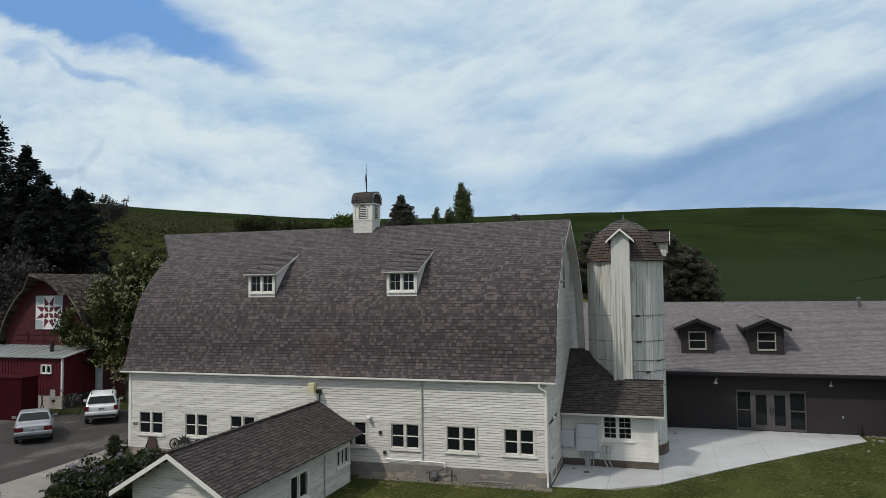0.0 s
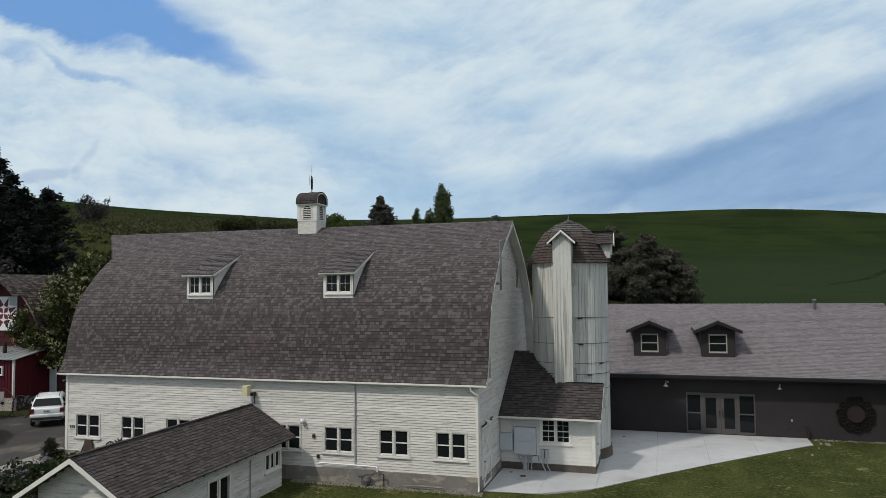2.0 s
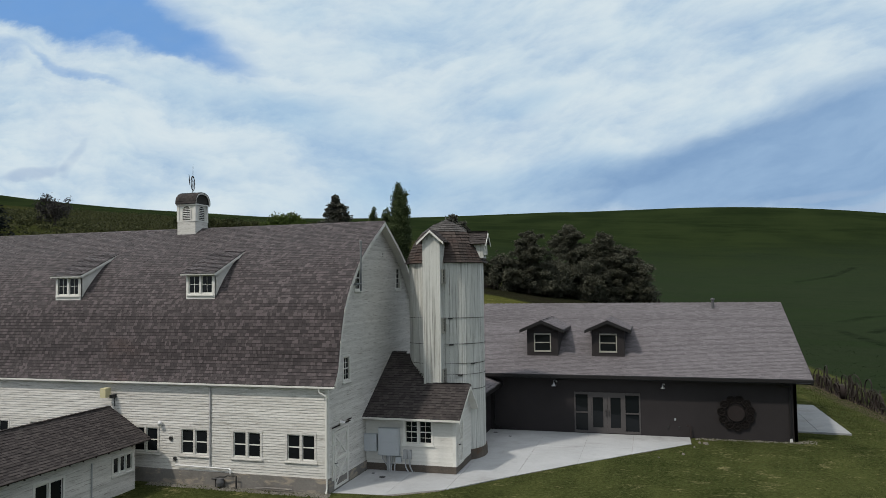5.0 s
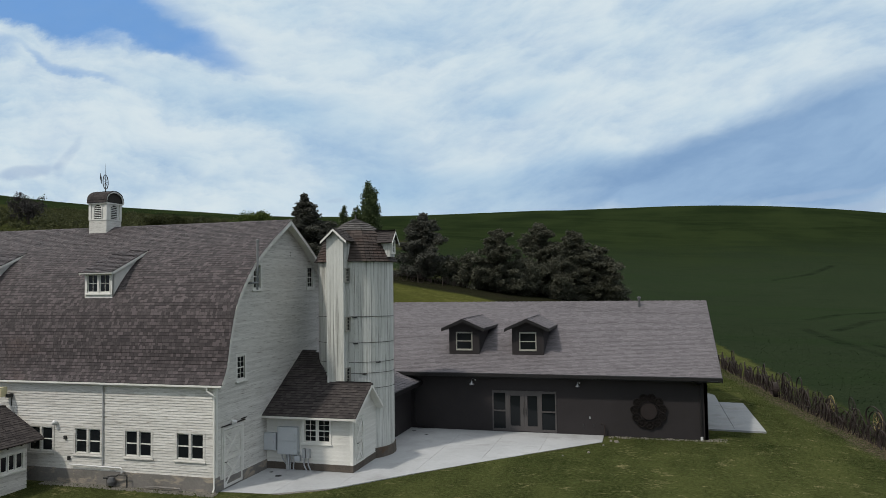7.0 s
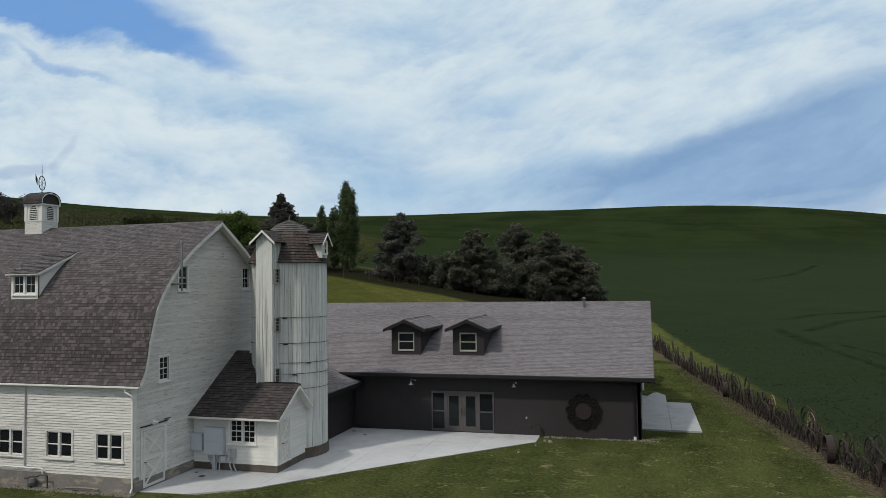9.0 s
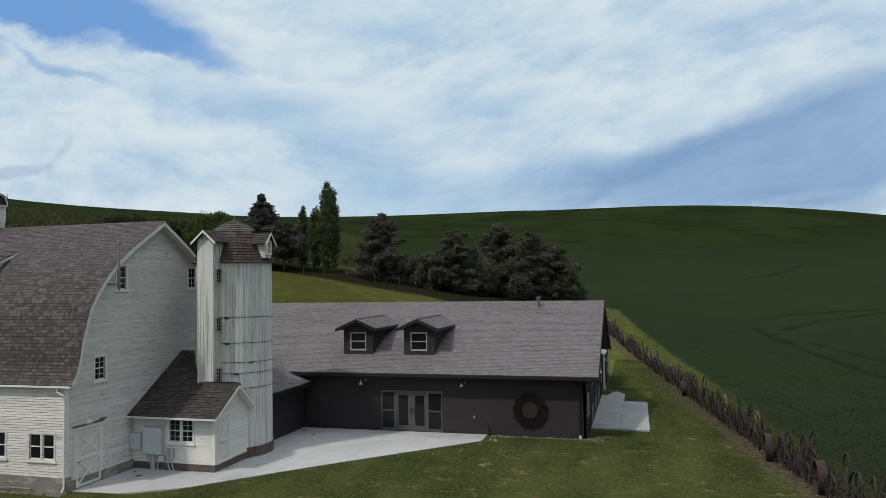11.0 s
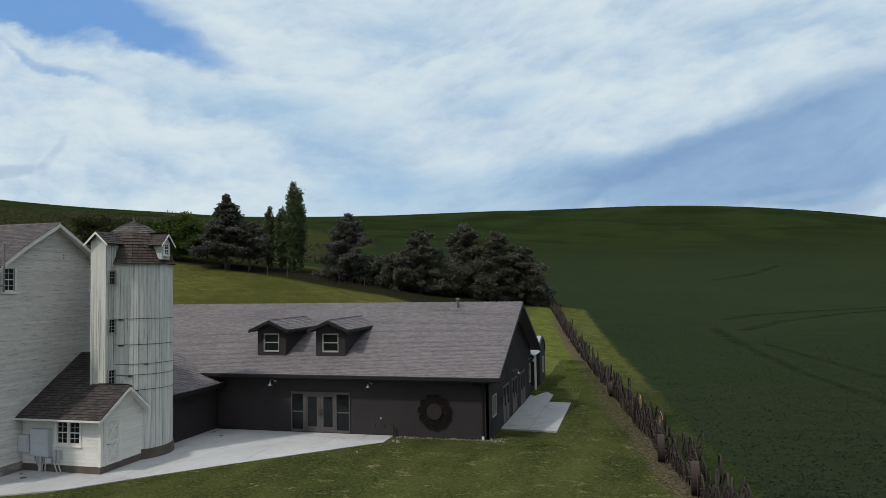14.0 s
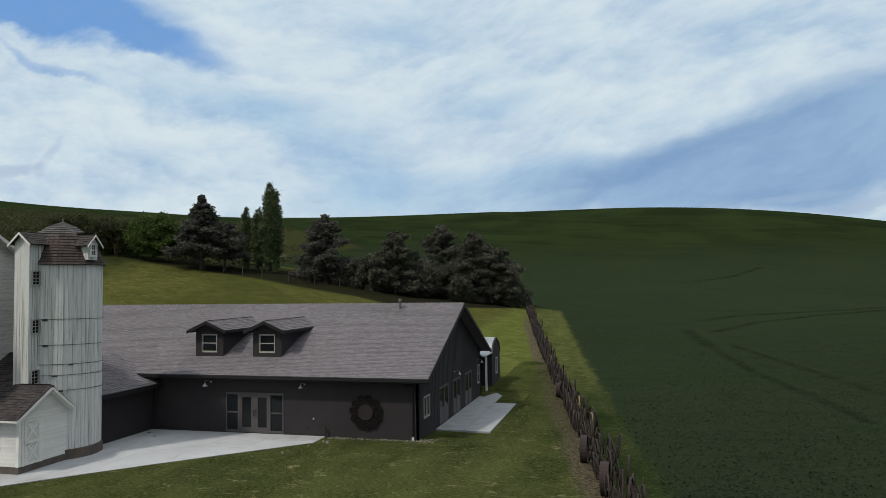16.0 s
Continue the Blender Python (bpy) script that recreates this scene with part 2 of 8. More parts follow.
ORNAMENT = surface("dark_ornament_iron", (0.006, 0.005, 0.0048), (0.018, 0.014, 0.013), 6.0, 0.7, gloss=0.15)
YELLOW = surface("cream_plastic", (0.55, 0.50, 0.30), (0.62, 0.57, 0.36), 3.0, 0.5)


# ---- building blocks ----
class Mesh:
    """Collects vertices and faces."""

    def __init__(self):
        self.v, self.f = [], []

    def quad(self, *pts):
        n = len(self.v)
        self.v += [tuple(p) for p in pts]
        self.f.append(tuple(range(n, n + len(pts))))

    def hexa(self, low, high):
        """A block between two four-cornered faces (both listed counter-clockwise seen from the second)."""
        n = len(self.v)
        self.v += [tuple(p) for p in (*low, *high)]
        k = len(low)
        self.f.append(tuple(n + i for i in reversed(range(k))))
        self.f.append(tuple(n + k + i for i in range(k)))
        for i in range(k):
            j = (i + 1) % k
            self.f.append((n + i, n + j, n + k + j, n + k + i))

    def box(self, x0, x1, y0, y1, z0, z1):
        self.hexa([(x0, y0, z0), (x1, y0, z0), (x1, y1, z0), (x0, y1, z0)], [(x0, y0, z1), (x1, y0, z1), (x1, y1, z1), (x0, y1, z1)])

    def tube(self, pts, r, n=8, r1=None, caps=True):
        """A round bar along points; r1: radius at its end."""
        pts = [Vector(p) for p in pts]
        rings = []
        up = Vector((0, 0, 1))
        for i, p in enumerate(pts):
            d = (pts[min(i + 1, len(pts) - 1)] - pts[max(i - 1, 0)]).normalized()
            a = d.cross(up if abs(d.z) < 0.95 else Vector((1, 0, 0))).normalized()
            b = d.cross(a)
            rr = r if r1 is None else r + (r1 - r) * i / (len(pts) - 1)
            k = len(self.v)
            self.v += [tuple(p + (a * math.cos(t) + b * math.sin(t)) * rr) for t in (math.tau * j / n for j in range(n))]
            rings.append(k)
        for k, l in zip(rings, rings[1:]):
            for j in range(n):
                self.f.append((k + j, l + j, l + (j + 1) % n, k + (j + 1) % n))
        if caps:
            self.f.append(tuple(rings[0] + j for j in range(n)))
            self.f.append(tuple(rings[-1] + j for j in reversed(range(n))))

    def ring(self, c, axis, R, r, n=24, k=5, flat=None):
        """A hoop round an axis; flat: half its width along the axis, for a band of iron."""
        c, axis = Vector(c), Vector(axis).normalized()
        a = axis.cross(Vector((0, 0, 1)) if abs(axis.z) < 0.9 else Vector((1, 0, 0))).normalized()
        b = axis.cross(a)
        base = len(self.v)
        for i in range(n):
            t = math.tau * i / n
            d = a * math.cos(t) + b * math.sin(t)
            for j in range(k):
                s = math.tau * (j + 0.5) / k
                self.v.append(tuple(c + d * (R + r * math.cos(s)) + axis * ((flat or r) * math.sin(s))))
        for i in range(n):
            for j in range(k):
                p, q = base + i * k, base + (i + 1) % n * k
                self.f.append((p + j, q + j, q + (j + 1) % k, p + (j + 1) % k))

    def lathe(self, c, profile, n=24, start=0.0):
        """A turned shape round the z axis: (radius, height) from top to bottom or back."""
        base = len(self.v)
        for r, z in profile:
            self.v += [(c[0] + r * math.cos(start + math.tau * i / n), c[1] + r * math.sin(start + math.tau * i / n), c[2] + z) for i in range(n)]
        for p in range(len(profile) - 1):
            for i in range(n):
                j = (i + 1) % n
                self.f.append((base + p * n + i, base + p * n + j, base + (p + 1) * n + j, base + (p + 1) * n + i))

    def move(self, m):
        self.v = [tuple(m @ Vector(p)) for p in self.v]
        return self

    def data(self, name, mat, smooth=False, weld=False):
        me = bpy.data.meshes.new(name)
        me.from_pydata(self.v, [], self.f)
        bm = bmesh.new()
        bm.from_mesh(me)
        if weld:
            bmesh.ops.remove_doubles(bm, verts=bm.verts, dist=0.0005)
        bmesh.ops.recalc_face_normals(bm, faces=bm.faces)
        bm.to_mesh(me)
        bm.free()
        me.materials.append(mat)
        if smooth:
            me.polygons.foreach_set("use_smooth", [True] * len(me.polygons))
        return me


def thing(name, label, category, place=(0, 0, 0), group="", kind=""):
    """An Empty at a thing's base, under which its parts hang."""
    ob = new(name)
    ob.location, ob.empty_display_size = place, 0.3
    return tagged(ob, label, category, group, kind)


def hang(ob, parent):
    ob.parent = parent
    ob.matrix_parent_inverse = world_of(parent).inverted()
    return ob


def world_of(ob):
    m = ob.matrix_basis.copy()
    while ob.parent:
        m = ob.parent.matrix_basis @ ob.matrix_parent_inverse @ m if not ob.parent.parent else world_of(ob.parent) @ ob.matrix_parent_inverse @ m
        return m
    return m


def part(name, mesh, mat, parent=None, label="", smooth=False, kind=""):
    """One mesh object under a thing or a part; its mesh is given in world metres."""
    ob = new(name, mesh.data(name, mat, smooth) if isinstance(mesh, Mesh) else mesh)
    if parent:
        hang(ob, parent)
    return tagged(ob, label, kind=kind)


def structure(name, mesh, mat, label, category, smooth=False):
    return tagged(part(name, mesh, mat, smooth=smooth), label, category, kind="structure")


FACE_FRONT = Matrix.Identity(4)                    # faces -y
FACE_EAST = Matrix.Rotation(radians(90), 4, "Z")   # faces +x
FACE_WEST = Matrix.Rotation(radians(-90), 4, "Z")  # faces -x
made_windows = {}


def grid_frame(mesh, xs, zs, open_cells, y0, y1):
    """A flat frame in one piece: a grid of blocks without the open cells."""
    for i in range(len(xs) - 1):
        for j in range(len(zs) - 1):
            if (i, j) not in open_cells:
                mesh.box(xs[i], xs[i + 1], y0, y1, zs[j], zs[j + 1])


def window(parent, place, face, w, h, cols=2, rows=2, trim=0.11, mullion=0.09, rail=0.045, mat=None, sill=True, muntins=0, name="window", casing=None):
    """A window in its wall: casing with sill, sash bars, panes. place: middle of its foot on the wall's face."""
    mat = mat or TRIM
    casing = casing or mat
    key = (w, h, cols, rows, trim, mullion, rail, mat.name, casing.name, sill, muntins)
    if key not in made_windows:
        a, p, b, k = Mesh(), Mesh(), Mesh(), Mesh()
        cw = w / cols
        xs, cells = [-w / 2 - trim], []
        for i in range(cols):
            xs += [-w / 2 + i * cw + (mullion / 2 if i else 0), -w / 2 + (i + 1) * cw - (mullion / 2 if i < cols - 1 else 0)]
            cells.append((2 * i + 1, 1))
        xs.append(w / 2 + trim)
        grid_frame(a, xs, [-trim * 0.4, 0.03, h, h + trim], cells, -0.035, 0.10)
        if sill:
            k.box(-w / 2 - trim - 0.04, w / 2 + trim + 0.04, -0.075, 0.10, -trim * 0.4 - 0.05, -trim * 0.4)
        for i in range(cols):
            x0, x1 = xs[2 * i + 1], xs[2 * i + 2]
            gx = [x0, x0 + 0.03]
            for q in range(muntins):
                c = x0 + (x1 - x0) * (q + 1) / (muntins + 1)
                gx += [c - 0.007, c + 0.007]
            gx += [x1 - 0.03, x1]
            gz = []
            for j in range(rows + 1):
                z = 0.03 + (h - 0.03) * j / rows
                gz += [z if j == 0 else z - (rail / 2 if j < rows else rail), z + (rail if j == 0 else rail / 2 if j < rows else 0)]
                if muntins and j < rows:
                    c = z + (h - 0.03) / rows / 2
                    gz += [c - 0.007, c + 0.007]
            holes = {(u, v) for u in range(1, len(gx) - 1, 2) for v in range(1, len(gz) - 1, 2)}
            grid_frame(b, gx, gz, holes, 0.012, 0.05)
            p.box(x0 + 0.01, x1 - 0.01, 0.03, 0.04, 0.04, h - 0.01)
        made_windows[key] = a.data("window", casing, weld=True), b.data("sash", mat, weld=True), p.data("pane", PANE), k.data("sill", casing) if sill else None
    a, b, p, k = made_windows[key]
    m = Matrix.Translation(place) @ face
    ob = new(name, a)
    ob.matrix_basis = m
    if parent:
        hang(ob, parent)
    for nm, me in (("sash", b), ("pane", p), ("sill", k)):
        if me:
            c = new(nm, me)
            c.parent = ob
    return ob


def boards(parent, mesh, mat, name="board"):
    """Each block of a mesh as a piece of its own under a part."""
    for i in range(len(mesh.v) // 8):
        b = Mesh()
        b.v, b.f = mesh.v[8 * i:8 * i + 8], mesh.f[:6]
        part(name, b, mat, parent)


def lap_wall(mesh, a0, a1, z0, z1, to3d, holes=(), course=0.105, thick=0.14, span=None, seed=1, board=3.6, lip=0.021):
    """A wall of lapped boards, open at the holes (a0, a1, z0, z1). to3d(a, out, z) gives the place; span(z) its ends."""
    rnd = random.Random(seed)
    n = max(1, round((z1 - z0) / course))
    c = (z1 - z0) / n
    for i in range(n):
        lo, hi = z0 + i * c, z0 + (i + 1) * c
        ends = span((lo + hi) / 2) if span else (a0, a1)
        if ends is None:
            continue
        cuts = [ends]
        for h0, h1, hz0, hz1 in holes:
            if hz0 < (lo + hi) / 2 < hz1:
                cuts = [q for s, e in cuts for q in ((s, min(e, h0)), (max(s, h1), e)) if q[1] - q[0] > 0.01]
        for s, e in cuts:
            x = s
            while x < e - 1e-6:
                nx = min(e, x + board * rnd.uniform(0.6, 1.4))
                if e - nx < 0.5:
                    nx = e
                t = lip + rnd.uniform(0, 0.004)
                mesh.hexa([to3d(x, t, lo), to3d(nx, t, lo), to3d(nx, -thick, lo), to3d(x, -thick, lo)],
                          [to3d(x, 0.002, hi), to3d(nx, 0.002, hi), to3d(nx, -thick, hi), to3d(x, -thick, hi)])
                x = nx


def shingle_mesh(w, e, t):
    m = Mesh()
    g = 0.004
    m.hexa([(g, 0, 0), (w - g, 0, 0), (w - g, e * 1.25, -0.004), (g, e * 1.25, -0.004)],
           [(g, 0, t), (w - g, 0, t), (w - g, e * 1.25, 0.001), (g, e * 1.25, 0.001)])
    return m


def shingles(parent, at, ends, length, mat, tab=0.22, expo=0.165, thick=0.024, seed=3, single=None, name="shingle", vary=0.6, shade_line=0.022, butt_shade=None):
    """Covers a slope with tabs of uneven width. at(u, v): place, along, up-slope, normal; ends(v): where the course
    starts and stops.
    single(u, v): tabs that are pieces of their own; the rest is one joined part. Each course gets a dark strip of the
    given width that paints in its shadow line."""
    rnd = random.Random(seed)
    unit = shingle_mesh(tab, expo, thick)
    corners = np.array(unit.v)
    data = unit.data(name, mat) if single else None
    verts, faces, dark = [], [], []
    rows = int(length / expo) + 1
    for r in range(rows):
        v = r * expo
        u0, u1 = ends(v)
        u = u0 - rnd.uniform(0, tab)
        while u < u1:
            wide = tab * rnd.uniform(1 - vary, 1 + vary * 0.5)
            a, b = max(u, u0), min(u + wide, u1)
            if b - a > 0.03:
                p, du, dv, nn = at(a, v)
                lift = rnd.uniform(0.0, 0.004) + (0.4 * thick if rnd.random() < 0.4 else 0.0)
                m = Matrix((du, dv, nn)).transposed()
                if single and b - a > 0.06 and single(a, v):
                    ob = new(name, data)
                    ob.matrix_basis = Matrix.Translation(p + nn * lift) @ m.to_4x4() @ Matrix.Diagonal(((b - a) / tab, 1, 1, 1))
                    hang(ob, parent)
                else:
                    q = corners * ((b - a) / tab, 1, 1)
                    q = q @ np.array(m).T + np.array(p + nn * lift)
                    n = len(verts)
                    verts += q.tolist()
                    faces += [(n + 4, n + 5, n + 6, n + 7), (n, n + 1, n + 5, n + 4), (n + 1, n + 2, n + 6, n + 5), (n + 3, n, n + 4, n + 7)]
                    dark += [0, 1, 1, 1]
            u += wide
        # dark strip laid on the course below, painting the shadow line
        if r and shade_line and u1 > u0:
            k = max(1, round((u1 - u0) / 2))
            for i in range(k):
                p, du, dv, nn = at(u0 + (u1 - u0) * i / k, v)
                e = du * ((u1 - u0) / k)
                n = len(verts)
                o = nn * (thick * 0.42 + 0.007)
                verts += [tuple(p - dv * shade_line + o), tuple(p - dv * shade_line + e + o), tuple(p + e + o), tuple(p + o)]
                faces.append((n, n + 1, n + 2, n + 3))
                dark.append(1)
    me = bpy.data.meshes.new(name + "s")
    me.from_pydata(verts, [], faces)
    me.materials.append(mat)
    me.materials.append(butt_shade or BUTT_SHADE)
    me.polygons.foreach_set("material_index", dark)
    return tagged(hang(new(name + "_cover", me), parent), kind="stuff")


def slope(p0, along, up):
    """at() for shingles on a flat slope from p0."""
    p0, along, up = Vector(p0), Vector(along).normalized(), Vector(up).normalized()
    nn = along.cross(up).normalized()
    return lambda u, v: (p0 + along * u + up * v, along, up, nn)


def slab_between(mesh, pts, t):
    """A flat slab: polygon pts (counter-clockwise from its upper side), thick t downwards along its normal."""
    pts = [Vector(p) for p in pts]
    nn = (pts[1] - pts[0]).cross(pts[-1] - pts[0]).normalized()
    mesh.hexa([p - nn * t for p in pts], pts)


# ---- ground ----
def smooth(x, a, b):
    t = min(1.0, max(0.0, (x - a) / (b - a)))
    return t * t * (3 - 2 * t)


def fence_x(y):
    return 28.8 - 0.175 * (y - 37)


def height(x, y):
    """The land: level round the barns, a mown rise and scrub slope behind, a great field hill beyond."""
    left = 25 - x
    ramp = 0.18 * (left + math.sqrt(left * left + 60)) / 2
    ramp = 60 * (1 - math.exp(-ramp / 60)) * 1.06
    rise = ramp * smooth(y, 48, 114)
    crest = 37.3 + (0.0003 * (x + 60) ** 2 if x < -60 else 0) - (0.00085 * (x - 20) ** 2 if 20 < x < 160 else 16.6 + 0.1 * (x - 160) if x >= 160 else 0)
    crest = min(max(crest + 1.3 * smooth(x, -140, -200), 12), 75)
    s = (y - 60) / 240
    if s <= 0:
        far = 0
    elif s <= 1:
        far = s ** 2.5 * (crest - rise)
    else:
        far = (crest - rise) * max(0.2, 1 - 0.5 * (s - 1) ** 1.5)
    near = -0.16 - 0.5 * smooth(x, 19.5, 30) * smooth(y, 75, 40) + 0.35 * smooth(x, -14, -26) - 0.25 * smooth(y, 26, 12) * smooth(x, -6, 6)
    near -= 0.10 * smooth(x, 15.0, 18.0) * smooth(x, 23.4, 20.6) * smooth(y, 42.5, 44.5) * smooth(y, 62, 59.5)
    return near + rise + far


def ground_mesh():
    xs = sorted({round(v, 2) for v in [*np.arange(-60, 60.1, 1.5), *np.geomspace(60, 2400, 34), *(-np.geomspace(60, 2400, 40))]})
    ys = sorted({round(v, 2) for v in [*np.arange(-20, 130, 1.5), *np.arange(130, 420, 5), *np.geomspace(420, 2600, 14), *(-np.geomspace(20, 1200, 14))]})
    m = Mesh()
    for y in ys:
        for x in xs:
            z = height(x, y)
            if 60 < y < 300:
                z += 0.5 * noise.noise((x * 0.02, y * 0.02, 0.3)) * smooth(y, 60, 140)
            m.v.append((x, y, z + 0.03 * noise.noise((x * 0.4, y * 0.4, 0))))
    k = len(xs)
    m.f = [(j * k + i, j * k + i + 1, (j + 1) * k + i + 1, (j + 1) * k + i) for j in range(len(ys) - 1) for i in range(k - 1)]
    return m


def ground_material():
    m = bpy.data.materials.new("land")
    m.use_nodes = True
    N = Nodes(m.node_tree)
    pos = N.add("ShaderNodeNewGeometry").outputs["Position"]
    x, y, z = N.split(pos)
    n_big = N.noise(pos, 0.05, 5, 0.6)
    n_mid = N.noise(pos, 0.45, 6, 0.65)
    n_fine = N.noise(pos, 6.0, 5, 0.7)
    n_tuft = N.noise(pos, 28.0, 3, 0.7)
    n_patch = N.noise(pos, 0.16, 5, 0.6, (1.0, 0.7, 1))
    band = N.noise(pos, 0.30, 4, 0.6, (1.6, 0.35, 1))
    lawn = N.mix((n_mid * 0.4 + n_fine * 0.35 + band * 0.5).step(0.42, 0.82), (0.020, 0.028, 0.009), (0.074, 0.083, 0.028))
    lawn = N.mix((n_tuft * 0.55 + n_fine * 0.45).step(0.46, 0.64) * 0.75, lawn, (0.096, 0.103, 0.040))
    lush = (y + (n_patch - 0.5) * 26.0).step(54, 80) * (1.0 - n_mid.step(0.5, 0.75) * 0.45) * (1.0 - (x + (n_mid - 0.5) * 3.0).step(12.0, 9.0) * y.step(66, 70))
    lawn = N.mix(lush * (0.55 + n_fine * 0.45) * (1.0 - (x + 0.175 * (y - 37.0)).step(28.8, 29.4) * 0.75), lawn, N.mix((n_fine * 0.6 + n_mid * 0.5).step(0.4, 0.75), (0.060, 0.082, 0.016), (0.155, 0.165, 0.044)))
    dry = (N.noise(pos, 0.75, 8, 0.8, (1, 1.4, 1), 0.3) * 0.8 + n_fine * 0.25).step(0.565, 0.69)
    lawn = N.mix(dry * 0.85, lawn, N.mix(n_tuft, (0.15, 0.13, 0.06), (0.30, 0.27, 0.14)))
    mown = N.mix((n_mid * 0.6 + n_big * 0.5).step(0.35, 0.75), (0.036, 0.043, 0.011), (0.074, 0.078, 0.020))
    mown = N.mix((n_fine * 0.6 + n_tuft * 0.4).step(0.42, 0.66) * 0.5, mown, (0.105, 0.104, 0.034))
    streak = N.noise(pos, 1.5, 6, 0.78, (0.30, 2.2, 1), 0.3)
    mown = N.mix(streak.step(0.52, 0.66) * 0.75 * (0.3 + n_big.step(0.35, 0.6)), mown, (0.155, 0.140, 0.058))
    lawn = N.mix(y.step(60, 75) * (x + (n_mid - 0.5) * 3.0).step(13.0, 10.0), lawn, mown)
    crop = N.mix((n_mid * 0.5 + n_big * 0.6).step(0.38, 0.75), (0.0140, 0.0218, 0.0120), (0.0202, 0.0297, 0.0155))
    crop = N.mix((n_tuft * 0.6 + n_fine * 0.6).step(0.45, 0.75), crop, (0.0285, 0.0400, 0.0208))
    rows = N.noise(pos, 0.07, 4, 0.6, (0.30, 1.2, 0.0), 1.0)
    crop = N.mix((rows.step(0.48, 0.66)) * 0.5, crop, (0.0190, 0.0330, 0.0135))
    drill = N.noise(pos, 0.5, 3, 0.6, (0.18, 1.5, 0.0), 0.4)
    crop = N.mix(drill.step(0.54, 0.70) * 0.40, crop, (0.0100, 0.0185, 0.0098))
    hill_green = N.mix((n_big * 0.5 + rows * 0.5).step(0.38, 0.62), (0.0118, 0.0190, 0.0078), (0.0205, 0.0305, 0.0116))
    hill_green = N.mix(N.noise(pos, 0.25, 4, 0.65, (0.15, 1.0, 0.0)).step(0.50, 0.66) * 0.5, hill_green, (0.0235, 0.0338, 0.0125))
    crop = N.mix((z + (n_big - 0.5) * 14).step(6, 24), crop, hill_green)
    scrub = N.mix((n_mid * 0.7 + n_fine * 0.5).step(0.35, 0.85), (0.014, 0.018, 0.007), (0.048, 0.052, 0.018))
    scrub = N.mix(n_big.step(0.45, 0.65) * 0.7, scrub, (0.034, 0.040, 0.014))
    scrub = N.mix(n_patch.step(0.52, 0.66) * 0.8, scrub, (0.028, 0.025, 0.017))
    scrub = N.mix((N.noise(pos, 1.1, 5, 0.75) * 0.7 + n_patch * 0.3).step(0.56, 0.66) * 0.6, scrub, (0.085, 0.085, 0.042))
    fence = 28.8 - 0.175 * (y - 37.0)
    over = x - fence - (1.75 + 0.0365 * (y - 34.0).high(0.0).low(110.0)) + (n_mid - 0.5) * 2.6
    in_field = (over.step(0, 0.8)).high((y + (n_mid - 0.5) * 2).step(126, 129) * x.step(-62, -52))
    verge = (x - fence + (n_mid - 0.5) * 1.5).step(-0.2, 0.6) * y.step(72, 50)
    lawn = N.mix(verge * 0.9, lawn, N.mix((n_fine * 0.5 + n_mid * 0.5).step(0.38, 0.66), (0.012, 0.022, 0.008), (0.032, 0.043, 0.016)))
    rim = (over.op("ABSOLUTE")).step(0.9, 0.2) * n_fine.step(0.42, 0.66)
    lawn = N.mix(rim * 0.25, lawn, (0.095, 0.098, 0.040))
    yard = (x + (n_mid - 0.5) * 3.0).step(-22, -25) * y.step(44, 38)
    lawn = N.mix(yard * 0.8, lawn, N.mix(n_fine.step(0.4, 0.65), (0.020, 0.022, 0.012), (0.050, 0.052, 0.026)))
    c = N.mix(in_field, lawn, crop)
    ruts = (((37.1, 112.5), (38.4, 92.9), (39.8, 71.7), (41.7, 61.1), (42.8, 53.1)), ((41.1, 95.1), (43.8, 79.1), (45.2, 69.6), (46.2, 62.5)),
            ((40.1, 124.4), (45.9, 131.7), (55.4, 137), (72.4, 146.5)), ((40.7, 110.9), (47.9, 123), (58.9, 133.5), (71.2, 142.6)), ((45.2, 186.8), (54.7, 196.3), (63, 211)))
    wob = (n_mid - 0.5) * 0.9
    rut = None
    for line in ruts:                               # wheel ruts worn into the crop
        for (xa, ya), (xb, yb) in zip(line, line[1:]):
            dx, dy = xb - xa, yb - ya
            q = dx * dx + dy * dy
            t = (((x - xa) * dx + (y - ya) * dy) / q).clip()
            ex, ey = x - (t * dx + xa) + wob, y - (t * dy + ya) + wob
            d = (ex * ex + ey * ey) * (1.0 / (0.5 if ya < 100 else 1.6))
            rut = d if rut is None else rut.low(d)
    c = N.mix(rut.step(0.7, 0.1) * (n_fine * 0.5 + n_mid * 0.5).step(0.40, 0.60) * 0.65, c, (0.0050, 0.0080, 0.0055))
    c = N.mix(rut.step(0.7, 2.2) * rut.step(4.0, 2.2) * n_fine.step(0.4, 0.6) * 0.35 * x.step(35.0, 36.0), c, (0.026, 0.045, 0.020))
    line = y - 101.0 - x.high(0.0) * 1.8 - (x * -1.0).high(0.0).low(9.0) * 0.4 + (n_mid - 0.5) * 3.0
    behind = line.step(-1, 1) * (x + (n_mid - 0.5) * 4.0).step(13.5, 10.5) * (1.0 - (y + (n_mid - 0.5) * 4.0).step(124, 128) * x.step(-50, -44))
    uphill = (y + (n_mid - 0.5) * 12.0 + n_big * 10.0 + (x + 110.0).high(0.0) * 1.0).step(264, 274)
    c = N.mix(behind, c, N.mix(uphill, scrub, hill_green))
    bare = (((x + 66.0) * 0.045) * ((x + 66.0) * 0.045) + ((y - 205.0) * 0.036) * ((y - 205.0) * 0.036) + (n_mid - 0.5) * 0.9).step(1.3, 0.6)
